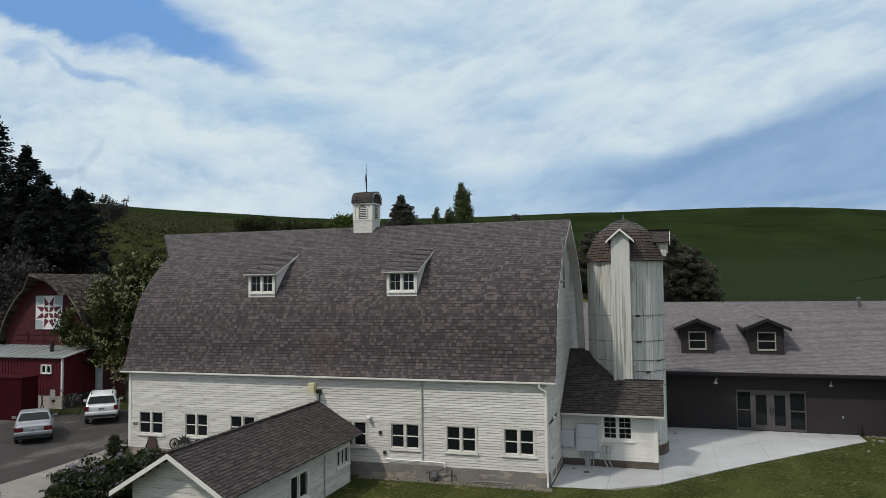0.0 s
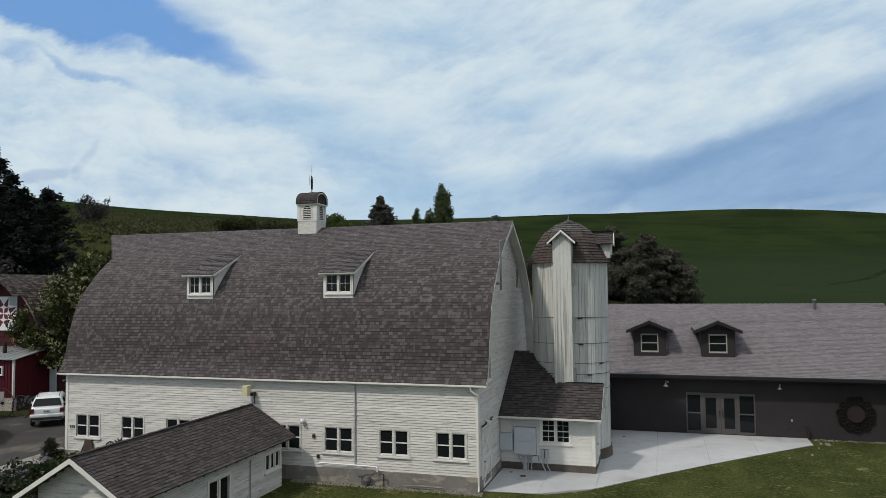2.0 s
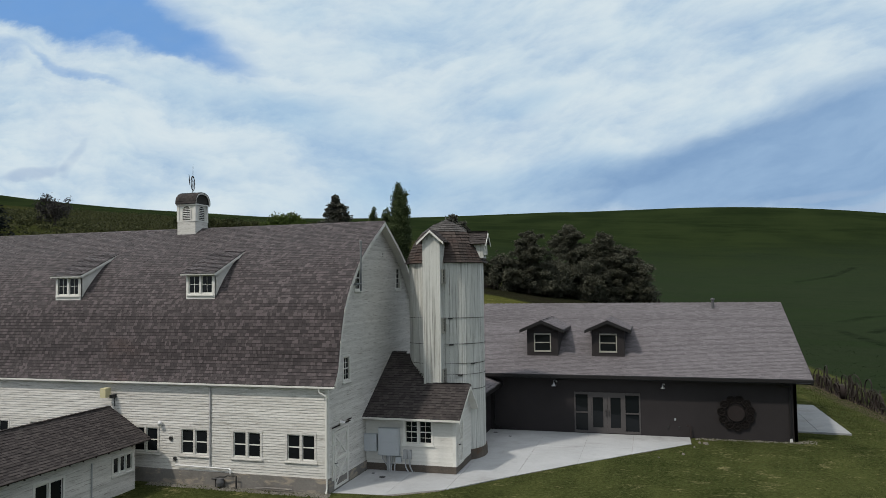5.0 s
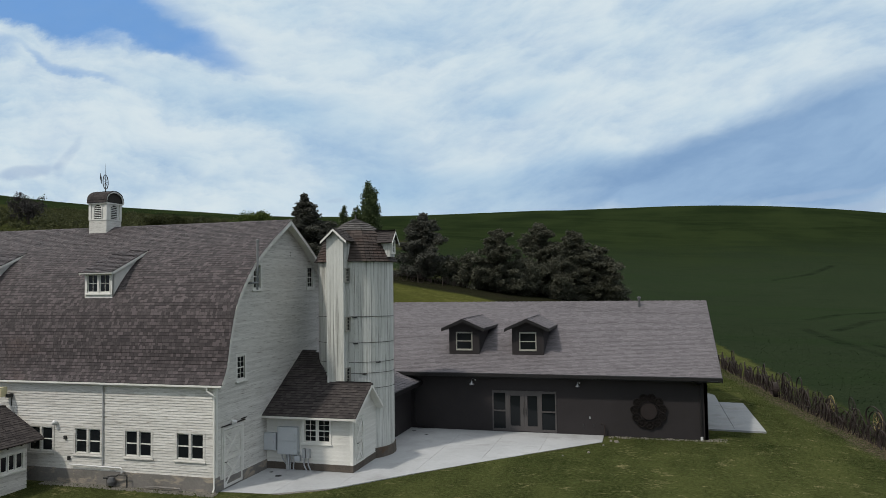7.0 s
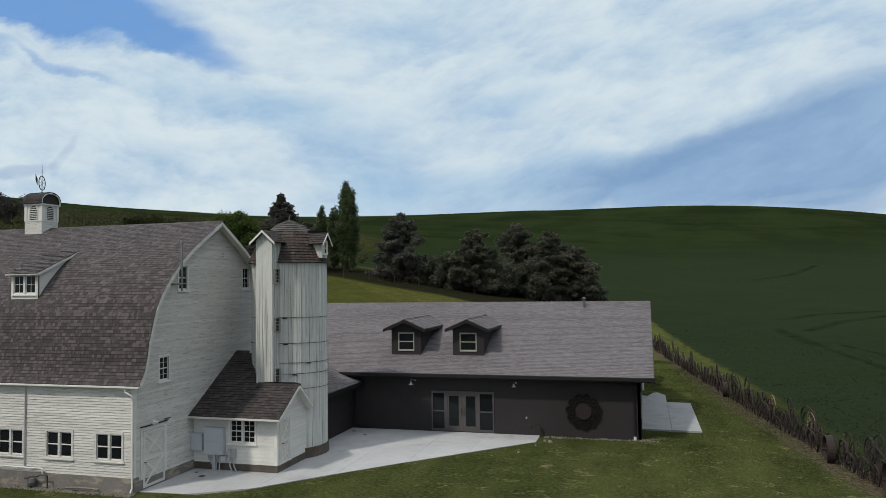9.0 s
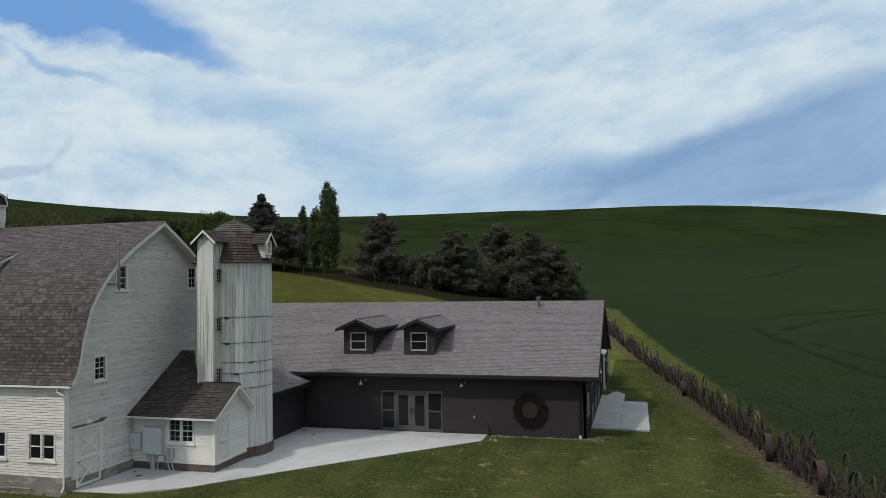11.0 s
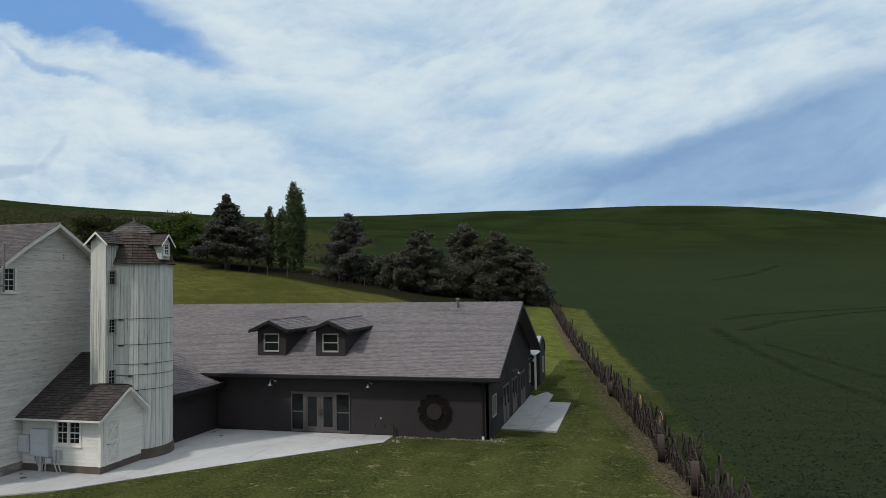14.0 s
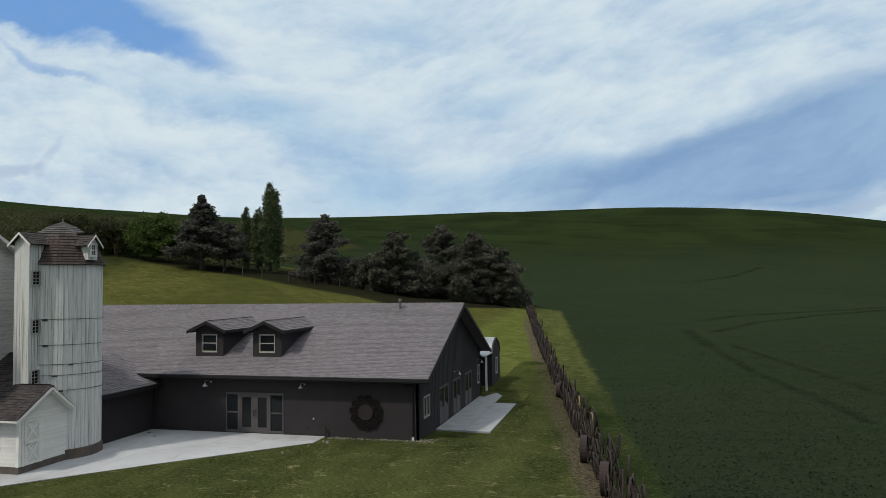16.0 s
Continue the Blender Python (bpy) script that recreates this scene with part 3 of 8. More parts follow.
    c = N.mix(bare * (1.0 - uphill) * 0.85, c, N.mix(n_fine.step(0.35, 0.65), (0.026, 0.021, 0.017), (0.052, 0.042, 0.034)))
    path = ((y + (x + 49.0) * 1.85 - 158.0 + (n_mid - 0.5) * 6.0).op("ABSOLUTE")).step(5.0, 2.0) * x.step(-66, -62) * x.step(-42, -46)
    c = N.mix(path * 0.8, c, (0.130, 0.122, 0.075))
    # darker band of ground along the tree line behind the hall
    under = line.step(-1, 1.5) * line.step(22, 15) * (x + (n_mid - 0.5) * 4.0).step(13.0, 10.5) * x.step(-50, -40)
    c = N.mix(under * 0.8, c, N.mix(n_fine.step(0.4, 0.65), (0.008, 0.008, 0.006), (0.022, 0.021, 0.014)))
    west = (x + (n_mid - 0.5) * 6.0).step(-42, -48) * y.step(40, 52)
    c = N.mix(west * (1.0 - uphill), c, scrub)
    straw = ((x - fence + 0.65 + (n_mid - 0.5) * 1.8).op("ABSOLUTE")).step(1.15, 0.5) * y.step(120, 100) * y.step(20, 26)
    c = N.mix(straw * 0.9, c, N.mix(n_fine.step(0.3, 0.7), (0.030, 0.024, 0.019), (0.150, 0.122, 0.085)))
    b = N.add("ShaderNodeBsdfPrincipled")
    N.link(c, b.inputs["Base Color"])
    b.inputs["Roughness"].default_value, b.inputs["Specular IOR Level"].default_value = 1.0, 0.0
    bn = N.add("ShaderNodeBump")
    bn.inputs["Strength"].default_value, bn.inputs["Distance"].default_value = 0.9, 0.10
    N.link(n_fine * 0.7 + n_tuft * 0.4, bn.inputs["Height"])
    N.link(bn.outputs[0], b.inputs["Normal"])
    N.link(b.outputs[0], N.add("ShaderNodeOutputMaterial").inputs[0])
    return m


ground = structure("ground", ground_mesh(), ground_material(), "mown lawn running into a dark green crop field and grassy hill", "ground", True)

# ---- white barn ----
def panel_wall(mesh, a0, a1, z0, z1, to3d, holes, thick=0.15, top=None, batten=0.30, strips=None):
    """A flat wall with vertical battens, open at the holes."""
    xs = sorted({a0, a1, *[v for h in holes for v in h[:2]], *np.arange(a0 + batten, a1, batten)})
    for s, e in zip(xs, xs[1:]):
        mid = (s + e) / 2
        zs = [(z0, (top or (lambda q: z1))(mid))]
        for h in holes:
            if h[0] < mid < h[1]:
                zs = [q for lo, hi in zs for q in ((lo, min(hi, h[2])), (max(lo, h[3]), hi)) if q[1] - q[0] > 0.005]
        for lo, hi in zs:
            t0 = t1 = hi
            if top and hi == top(mid):
                t0, t1 = top(s), top(e)
            mesh.hexa([to3d(s, 0, lo), to3d(e, 0, lo), to3d(e, -thick, lo), to3d(s, -thick, lo)], [to3d(s, 0, t0), to3d(e, 0, t1), to3d(e, -thick, t1), to3d(s, -thick, t0)])
            if strips is not None and abs(s - a0 - round((s - a0) / batten) * batten) < 1e-4:
                strips.hexa([to3d(s - 0.02, 0.012, lo), to3d(s + 0.02, 0.012, lo), to3d(s + 0.02, 0, lo), to3d(s - 0.02, 0, lo)],
                          [to3d(s - 0.02, 0.012, t0), to3d(s + 0.02, 0.012, t0), to3d(s + 0.02, 0, t0), to3d(s - 0.02, 0, t0)])


BX0, BX1, BY0, BY1, RY = -20.0, 0.0, 28.25, 39.35, 33.8
barn = thing("barn", "large weathered white wooden barn with a bowed shingle roof", "barn", (-10, RY, 0))

BOW = [(5.74, 4.02), (5.36, 4.72), (5.10, 5.85), (4.57, 7.24), (3.52, 8.54), (2.15, 9.62), (0.0, 10.90)]


def bowed(keys, steps=8):
    """A smooth curve through the keys (Catmull-Rom)."""
    k = [keys[0], *keys, keys[-1]]
    out = []
    for i in range(1, len(k) - 2):
        p = [Vector(q) for q in k[i - 1:i + 3]]
        for s in range(steps):
            t = s / steps
            out.append(0.5 * (2 * p[1] + (p[2] - p[0]) * t + (2 * p[0] - 5 * p[1] + 4 * p[2] - p[3]) * t * t + (3 * p[1] - p[0] - 3 * p[2] + p[3]) * t ** 3))
    return out + [Vector(keys[-1])]


CURVE = bowed(BOW)
ARC = [0.0]
for p, q in zip(CURVE, CURVE[1:]):
    ARC.append(ARC[-1] + (q - p).length)


def roof_d(z):
    """Half the roof's width at a height."""
    for p, q in zip(CURVE, CURVE[1:]):
        if p.y <= z <= q.y:
            return p.x + (q.x - p.x) * (z - p.y) / (q.y - p.y)
    return 0.0 if z > 9 else CURVE[0].x


def on_curve(v):
    for i in range(len(ARC) - 1):
        if v <= ARC[i + 1] or i == len(ARC) - 2:
            p, q = CURVE[i], CURVE[i + 1]
            t = (v - ARC[i]) / (ARC[i + 1] - ARC[i])
            return p + (q - p) * t, (q - p).normalized()


def west_end(d):
    """The roof's west edge, drawn out into a hay hood at the ridge."""
    return -20.33 - 2.2 * max(0.0, 1 - d / 2.4)


def roof_shell(sign):
    m = Mesh()
    for p, q in zip(CURVE, CURVE[1:]):
        d = (q - p).normalized()
        nn = Vector((d.y, -d.x)) * -1
        nn = Vector((d.y, -d.x)) if Vector((d.y, -d.x)).x > 0 else nn
        t = 0.09
        pa, qa = p - nn * t, q - nn * t
        f = lambda a, x: (x, RY + sign * a.x, a.y)
        m.hexa([f(pa, west_end(p.x)), f(pa, 0.36), f(qa, 0.36), f(qa, west_end(q.x))], [f(p, west_end(p.x)), f(p, 0.36), f(q, 0.36), f(q, west_end(q.x))])
    return m


roof_front = part("roof", roof_shell(-1).data("roof", KEYWAY, weld=True), KEYWAY, barn, "weathered grey-brown asphalt shingle roof")
part("roof", roof_shell(1).data("roof", SHINGLE, weld=True), SHINGLE, barn)
for sign in (-1, 1):                                # painted boards under the roof's overhang
    m = Mesh()
    for p, q in zip(CURVE, CURVE[1:]):
        d = (q - p).normalized()
        nn = Vector((d.y, -d.x)) if d.y > 0 else Vector((-d.y, d.x))
        f = lambda a, x, t: (x, RY + sign * max(0.0, a.x - 0.7 * t), a.y - 0.8 * t)
        m.hexa([f(p, 0.02, 0.125), f(p, 0.355, 0.125), f(q, 0.355, 0.125), f(q, 0.02, 0.125)], [f(p, 0.02, 0.094), f(p, 0.355, 0.094), f(q, 0.355, 0.094), f(q, 0.02, 0.094)])
    part("soffit", m.data("soffit", TRIM, weld=True), TRIM, barn, "white soffit boards")


def barn_at(u, v):
    p, d = on_curve(v)
    up = Vector((0, -d.x, d.y))
    return Vector((u, RY - p.x, p.y)), Vector((1, 0, 0)), up, Vector((1, 0, 0)).cross(up)


front_holes = [(-19.39, -18.11), (-16.83, -15.67), (-14.41, -13.2), (-8.97, -7.77), (-6.6, -5.38), (-4.15, -2.94), (-1.73, -0.55)]
m = Mesh()
lap_wall(m, BX0, BX1, 0.42, 3.98, lambda a, o, z: (a, BY0 - o, z), [(a, b, 1.05, 2.08) for a, b in front_holes], seed=5)
def backing(name, a0, a1, z0, z1, to3d, holes, parent, label="", top=None):
    """The plain wall behind the boards, in one piece."""
    b = Mesh()
    panel_wall(b, a0, a1, z0, z1, to3d, holes, 0.05, top, 50)
    return part(name, b.data(name, WHITE, weld=True), WHITE, parent, label)


boards(backing("front_wall", BX0 + 0.15, BX1 - 0.15, 0.42, 3.95, lambda a, o, z: (a, BY0 + 0.145 - o, z), [(a, b, 1.05, 2.08) for a, b in front_holes], barn, "peeling white lapped siding"), m, WHITE)
gable_holes = [(29.76, 30.34, 3.98, 4.97), (31.03, 31.61, 7.72, 8.77), (36.16, 36.74, 7.72, 8.77), (28.72, 30.12, -0.1, 2.12)]


def gable_span(z):
    if z < 4.15:
        return BY0, BY1
    d = roof_d(z) - 0.1
    return (max(BY0, RY - d), min(BY1, RY + d)) if d > 0.08 else None


m = Mesh()
lap_wall(m, BY0 + 0.0, BY1, 0.25, 10.9, lambda a, o, z: (BX1 + o, a, z), gable_holes, span=gable_span, seed=9, board=4.5)
boards(backing("gable_wall", BY0 + 0.15, BY1 - 0.15, 0.25, 4.0, lambda a, o, z: (BX1 - 0.145 + o, a, z), gable_holes, barn), m, WHITE)
m = Mesh()
lap_wall(m, BY0, BY1, 0.42, 10.9, lambda a, o, z: (BX0 - o, a, z), span=gable_span, seed=11)
tagged(part("west_siding", m, WHITE, barn), kind="stuff")
m = Mesh()
lap_wall(m, BX0, BX1, 0.42, 3.98, lambda a, o, z: (a, BY1 + o, z), seed=12)
tagged(part("back_siding", m, WHITE, barn), kind="stuff")
m = Mesh()
m.box(BX0 - 0.03, BX1 + 0.05, BY0 - 0.05, BY0 + 0.25, -0.6, 0.42)
m.box(BX1 - 0.25, BX1 + 0.05, BY0 + 0.25, BY1, -0.6, 0.25)
m.box(BX0 - 0.03, BX0 + 0.25, BY0 + 0.25, BY1, -0.6, 0.42)
part("foundation", m, OLD_CONCRETE, barn, "stained old concrete foundation")
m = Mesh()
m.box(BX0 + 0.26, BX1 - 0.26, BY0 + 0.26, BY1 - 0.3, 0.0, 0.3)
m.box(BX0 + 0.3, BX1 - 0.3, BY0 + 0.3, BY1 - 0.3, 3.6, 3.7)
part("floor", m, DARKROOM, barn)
for a, b in front_holes:
    window(barn, ((a + b) / 2, BY0, 1.05), FACE_FRONT, b - a, 1.03, 2, 2, trim=0.09, mullion=0.10, casing=WHITE)
for a, b, z0, z1 in gable_holes[:3]:
    window(barn, (BX1, (a + b) / 2, z0), FACE_EAST, b - a, z1 - z0, 1, 2, trim=0.09, muntins=1)
# corner boards, frieze, rake boards and gutter
m = Mesh()
m.box(-0.10, 0.035, BY0 - 0.035, BY0 + 0.10, 0.40, 3.98)
part("corner_board", m, TRIM, barn)
m = Mesh()
m.box(BX0 - 0.035, BX0 + 0.11, BY0 - 0.035, BY0 + 0.10, 0.40, 3.98)
part("corner_board", m, TRIM, barn)
for sign in (-1, 1):
    m = Mesh()
    for p, q in zip(CURVE[1:], CURVE[2:]):
        f = lambda a, x, k: (x, RY + sign * max(0.0, a.x - 0.005 - k * 0.6), a.y - 0.02 - k * 0.8)
        m.hexa([f(p, 0.363, 0.15), f(p, 0.395, 0.15), f(q, 0.395, 0.15), f(q, 0.363, 0.15)], [f(p, 0.363, 0), f(p, 0.395, 0), f(q, 0.395, 0), f(q, 0.363, 0)])
    part("rake_board", m, CLEAN, barn)
m = Mesh()
m.box(-20.36, 0.40, 27.985, 28.085, 3.94, 4.0)
m.box(-20.30, 0.34, 28.085, 28.24, 3.90, 3.94)
part("gutter", m, TRIM, barn, "white metal gutter")
m = Mesh()
m.tube([(-0.25, 28.03, 3.92), (-0.25, 28.04, 3.78), (-0.02, 28.12, 3.62), (0.0, 28.16, 3.4), (0.0, 28.16, 0.1), (0.02, 28.02, -0.08)], 0.038)
part("downspout", m, TRIM, barn)


def plank_door(parent, face, place, w, h, mat=None):
    """A boarded door with an X brace. place: middle of its foot on the wall."""
    m = Matrix.Translation(place) @ face
    b = Mesh()
    b.box(-w / 2, w / 2, -0.022, 0.06, 0, h)
    d = part("door", b.move(m), WHITE, parent, "white boarded door with cross braces")
    pieces = [(-w / 2, -w / 2 + 0.11, 0, h), (w / 2 - 0.11, w / 2, 0, h)] + [(-w / 2 + 0.11, w / 2 - 0.11, z, z + 0.11) for z in (0, h / 2 - 0.05, h - 0.11)]
    for x0, x1, z0, z1 in pieces:
        f = Mesh()
        f.box(x0, x1, -0.06, -0.022, z0, z1)
        part("rail", f.move(m), CLEAN, d)
    for z0, z1 in ((0.11, h / 2 - 0.05), (h / 2 + 0.06, h - 0.11)):
        for s in (1, -1):
            a, c = Vector((-s * (w / 2 - 0.11), 0, z0)), Vector((s * (w / 2 - 0.11), 0, z1))
            k = Vector((c.z - a.z, 0, a.x - c.x)).normalized() * 0.045
            lo = [a - k, c - k, c + k, a + k]
            f = Mesh()
            f.hexa([p + Vector((0, -0.022, 0)) for p in lo], [p + Vector((0, -0.05 - 0.003 * s, 0)) for p in lo])
            part("brace", f.move(m), CLEAN, d)
    c = Mesh()
    c.box(-w / 2 - 0.13, -w / 2 - 0.01, -0.04, 0.08, -0.02, h + 0.14)
    c.box(w / 2 + 0.01, w / 2 + 0.13, -0.04, 0.08, -0.02, h + 0.14)
    c.box(-w / 2 - 0.01, w / 2 + 0.01, -0.041, 0.08, h + 0.02, h + 0.14)
    part("casing", c.move(m), CLEAN, d)
    k = Mesh()
    k.tube([(-w / 2 + 0.06, -0.06, h * 0.45), (-w / 2 + 0.06, -0.12, h * 0.45), (-w / 2 + 0.14, -0.12, h * 0.45)], 0.018)
    part("handle", k.move(m), BLACK, d)
    return d


plank_door(barn, FACE_EAST, (BX1, 29.42, -0.10), 1.36, 2.22)
# roof dormers
for xa, xb in ((-14.2, -12.80), (-7.20, -5.78)):
    yf, zs, zt = 29.34, 7.45, 8.58
    back = lambda z: RY - roof_d(z) + 0.08
    d = Mesh()
    d.box(xa, xb, yf - 0.02, yf + 0.06, zs - 0.02, zs + 0.15)
    dm = part("dormer", d, TRIM, barn, "shed dormer with a paired window")
    for x in (xa, xb - 0.08):
        d = Mesh()
        d.hexa([(x, yf, zs), (x + 0.08, yf, zs), (x + 0.08, back(zs) + 0.05, zs), (x, back(zs) + 0.05, zs)],
               [(x, yf, zt), (x + 0.08, yf, zt), (x + 0.08, back(zt), zt), (x, back(zt), zt)])
        d.hexa([(x, yf, zt), (x + 0.08, yf, zt), (x + 0.08, back(zt), zt), (x, back(zt), zt)],
               [(x, yf + 0.02, zt + 0.03), (x + 0.08, yf + 0.02, zt + 0.03), (x + 0.08, back(9.45), 9.42), (x, back(9.45), 9.42)])
        part("cheek", d.data("cheek", TRIM, weld=True), TRIM, dm)
    for nm, x0, x1, z0, z1 in (("head_board", xa, xb, zt - 0.1, zt + 0.02), ("jamb", xa, xa + 0.13, zs + 0.152, zt - 0.102), ("jamb", xb - 0.13, xb, zs + 0.152, zt - 0.102)):
        d = Mesh()
        d.box(x0, x1, yf - 0.022, yf + 0.06, z0, z1)
        part(nm, d, TRIM, dm)
    w = window(None, ((xa + xb) / 2, yf, zs + 0.19), FACE_FRONT, xb - xa - 0.26, zt - zs - 0.31, 2, 1, trim=0.05, muntins=1, mullion=0.10)
    hang(w, dm)
    r = Mesh()
    y0, y1, za, zb = yf - 0.20, RY - roof_d(9.62) + 0.05, 8.52, 9.62
    slab_between(r, [(xa - 0.16, y0, za), (xb + 0.12, y0, za), (xb + 0.10, y1, zb), (xa - 0.12, y1, zb)], 0.07)
    rr = part("dormer_roof", r, SHINGLE, dm)
    L = math.hypot(y1 - y0, zb - za)
    s_at = slope((xa - 0.16, y0 - 0.02, za), (1, 0, 0), (0, y1 - y0, zb - za))
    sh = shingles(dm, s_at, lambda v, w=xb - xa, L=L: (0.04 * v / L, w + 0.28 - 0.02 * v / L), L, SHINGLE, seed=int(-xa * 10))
    e = Mesh()
    slab_between(e, [(xa - 0.16, y0 - 0.02, za), (xb + 0.12, y0 - 0.02, za), (xb + 0.12, y0 + 0.0, za + 0.005), (xa - 0.16, y0 + 0.0, za + 0.005)], 0.06)
    for x, q in ((xa - 0.16, 0.04), (xb + 0.12, -0.02)):
        slab_between(e, [(x - 0.015, y0, za), (x + 0.015, y0, za), (x + 0.015 + q, y1, zb), (x - 0.015 + q, y1, zb)], 0.1)
    part("fascia", e, TRIM, dm)

# cupola
cup = thing("cupola", "white louvered cupola with an arched roof on the barn ridge", "cupola", (-10.05, RY, 10.9))
CX, CY = -10.05, RY
c = Mesh()
c.box(CX - 0.52, CX + 0.52, CY - 0.52, CY + 0.52, 10.55, 11.28)
part("base", c, WHITE, cup)
c = Mesh()
c.box(CX - 0.50, CX + 0.50, CY - 0.50, CY + 0.50, 11.28, 12.12)
part("body", c, TRIM, cup)
c = Mesh()
c.box(CX - 0.54, CX + 0.54, CY - 0.54, CY + 0.54, 11.26, 11.32)
part("band", c, TRIM, cup)
for sx in (-1, 1):
    for sy in (-1, 1):
        c = Mesh()
        c.box(CX + sx * 0.47 - 0.07, CX + sx * 0.47 + 0.07, CY + sy * 0.47 - 0.07, CY + sy * 0.47 + 0.07, 11.32, 12.08)
        part("corner_post", c, TRIM, cup)
c = Mesh()
c.box(CX - 0.57, CX + 0.59, CY - 0.60, CY + 0.60, 12.08, 12.14)
part("eave_board", c, TRIM, cup)
for face, off in ((FACE_FRONT, (0, -0.5)), (FACE_EAST, (0.5, 0))):
    mm = Matrix.Translation((CX + off[0], CY + off[1], 11.34)) @ face
    c = Mesh()
    arch = [(-0.21, 0.0), (0.21, 0.0), (0.21, 0.48)] + [(0.21 * math.cos(t), 0.48 + 0.21 * math.sin(t)) for t in np.linspace(0.3, math.pi - 0.3, 7)] + [(-0.21, 0.48)]
    # dark panel on the solid body paints the shade behind the slats
    c.hexa([(x, -0.004, z) for x, z in arch], [(x, -0.012, z) for x, z in arch])
    v = part("louvre", c.move(mm), DARKROOM, cup, "arched louvre with a dark panel painted as its opening")
    c = Mesh()
    for i in range(7):
        w = 0.21 if i < 6 else 0.14
        c.hexa([(-w, -0.05, 0.03 + i * 0.09), (w, -0.05, 0.03 + i * 0.09), (w, -0.012, 0.06 + i * 0.09), (-w, -0.012, 0.06 + i * 0.09)],
               [(-w, -0.05, 0.045 + i * 0.09), (w, -0.05, 0.045 + i * 0.09), (w, -0.012, 0.075 + i * 0.09), (-w, -0.012, 0.075 + i * 0.09)])
    tagged(part("slat", c.move(mm), BOARD, v), kind="stuff")
    c = Mesh()
    c.tube([(-0.24, -0.02, 0), (-0.24, -0.02, 0.48)] + [(-0.24 * math.cos(t), -0.02, 0.48 + 0.24 * math.sin(t)) for t in np.linspace(0.2, math.pi - 0.2, 8)] + [(0.24, -0.02, 0.48), (0.24, -0.02, 0)], 0.03, 6)
    part("casing", c.move(mm), TRIM, v)
c = Mesh()
arc = [(0.62 * math.cos(t), 12.13 + 0.60 * math.sin(t) ** 0.75) for t in np.linspace(0.02, math.pi - 0.02, 15)]
for (a, za), (b, zb) in zip(arc, arc[1:]):
    c.hexa([(CX - 0.56, CY + a, za - 0.04), (CX + 0.58, CY + a, za - 0.04), (CX + 0.58, CY + b, zb - 0.04), (CX - 0.56, CY + b, zb - 0.04)],
           [(CX - 0.58, CY + a, za), (CX + 0.61, CY + a, za), (CX + 0.61, CY + b, zb), (CX - 0.58, CY + b, zb)])
part("roof", c.data("roof", SHINGLE_OLD, weld=True), SHINGLE_OLD, cup)
CUP_LINE = [Vector(p) for p in arc[:8]]


def cupola_at(sign):
    """at() for shingles up one side of the arched roof."""
    def at(u, v):
        for p, q in zip(CUP_LINE, CUP_LINE[1:]):
            d = (q - p).length
            if v <= d or q is CUP_LINE[-1]:
                e = (q - p) / d
                up = Vector((0, sign * e.x, e.y))
                w = p + e * v
                along = Vector((-sign, 0, 0))
                return Vector((CX + (0.61 if sign > 0 else -0.58) + along.x * u, CY + sign * w.x, w.y)), along, up, along.cross(up)
            v -= d
    return at


for s in (-1, 1):
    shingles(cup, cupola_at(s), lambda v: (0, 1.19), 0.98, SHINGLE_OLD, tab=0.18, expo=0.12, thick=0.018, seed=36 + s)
c = Mesh()
inner = [(a * 0.9, 12.13 + (z - 12.13) * 0.9) for a, z in arc]
for x0, x1 in ((CX + 0.50, CX + 0.52),):
    c.hexa([(x0, CY + a, z) for a, z in inner], [(x1, CY + a, z) for a, z in inner])
part("gable", c, DARKROOM, cup)
for x0 in (CX + 0.575,):
    c = Mesh()
    c.tube([(x0, CY + a * 0.95, 12.12 + (z - 12.13) * 0.93) for a, z in arc], 0.035, 6)
    part("barge_board", c, TRIM, cup)
vane = thing("weather_vane", "thin iron weather vane with a spoked ring", "weather vane", (CX, CY, 12.73))
c = Mesh()
c.tube([(CX, CY, 12.68), (CX, CY, 14.2)], 0.022, 6, 0.006)
part("pole", c, IRON, vane)
c = Mesh()
c.ring((CX, CY, 13.25), (0.93, 0.36, 0), 0.36, 0.022, 20)
for i in range(4):
    t = math.pi * i / 4
    c.tube([(CX - 0.36 * 0.36 * math.cos(t), CY + 0.93 * 0.36 * math.cos(t), 13.25 + 0.36 * math.sin(t)), (CX + 0.36 * 0.36 * math.cos(t), CY - 0.93 * 0.36 * math.cos(t), 13.25 - 0.36 * math.sin(t))], 0.008, 5)
part("ring", c, IRON, vane)
c = Mesh()
c.hexa([(CX + 0.05, CY - 0.35, 13.1), (CX + 0.07, CY - 0.35, 13.1), (CX + 0.22, CY - 0.62, 13.35), (CX + 0.20, CY - 0.62, 13.35)], [(CX + 0.05, CY - 0.35, 13.42), (CX + 0.07, CY - 0.35, 13.42), (CX + 0.22, CY - 0.62, 13.62), (CX + 0.20, CY - 0.62, 13.62)])
part("tail", c, IRON, vane)

# ---- milk house against the barn ----
milk = thing("milk_house", "small white lean-to milk house with dark shingles", "outbuilding", (2, 33.5, 0))
RK = 33.64
m = Mesh()
hole = [(1.86, 3.04, 1.05, 2.05)]
lap_wall(m, 0.02, 4.1, 0.17, 2.2, lambda a, o, z: (a, 32.14 - o, z), hole, seed=21, course=0.085, lip=0.019)
tagged(part("front_siding", m, CLEAN, milk, "white narrow lapped siding"), kind="stuff")
m = Mesh()
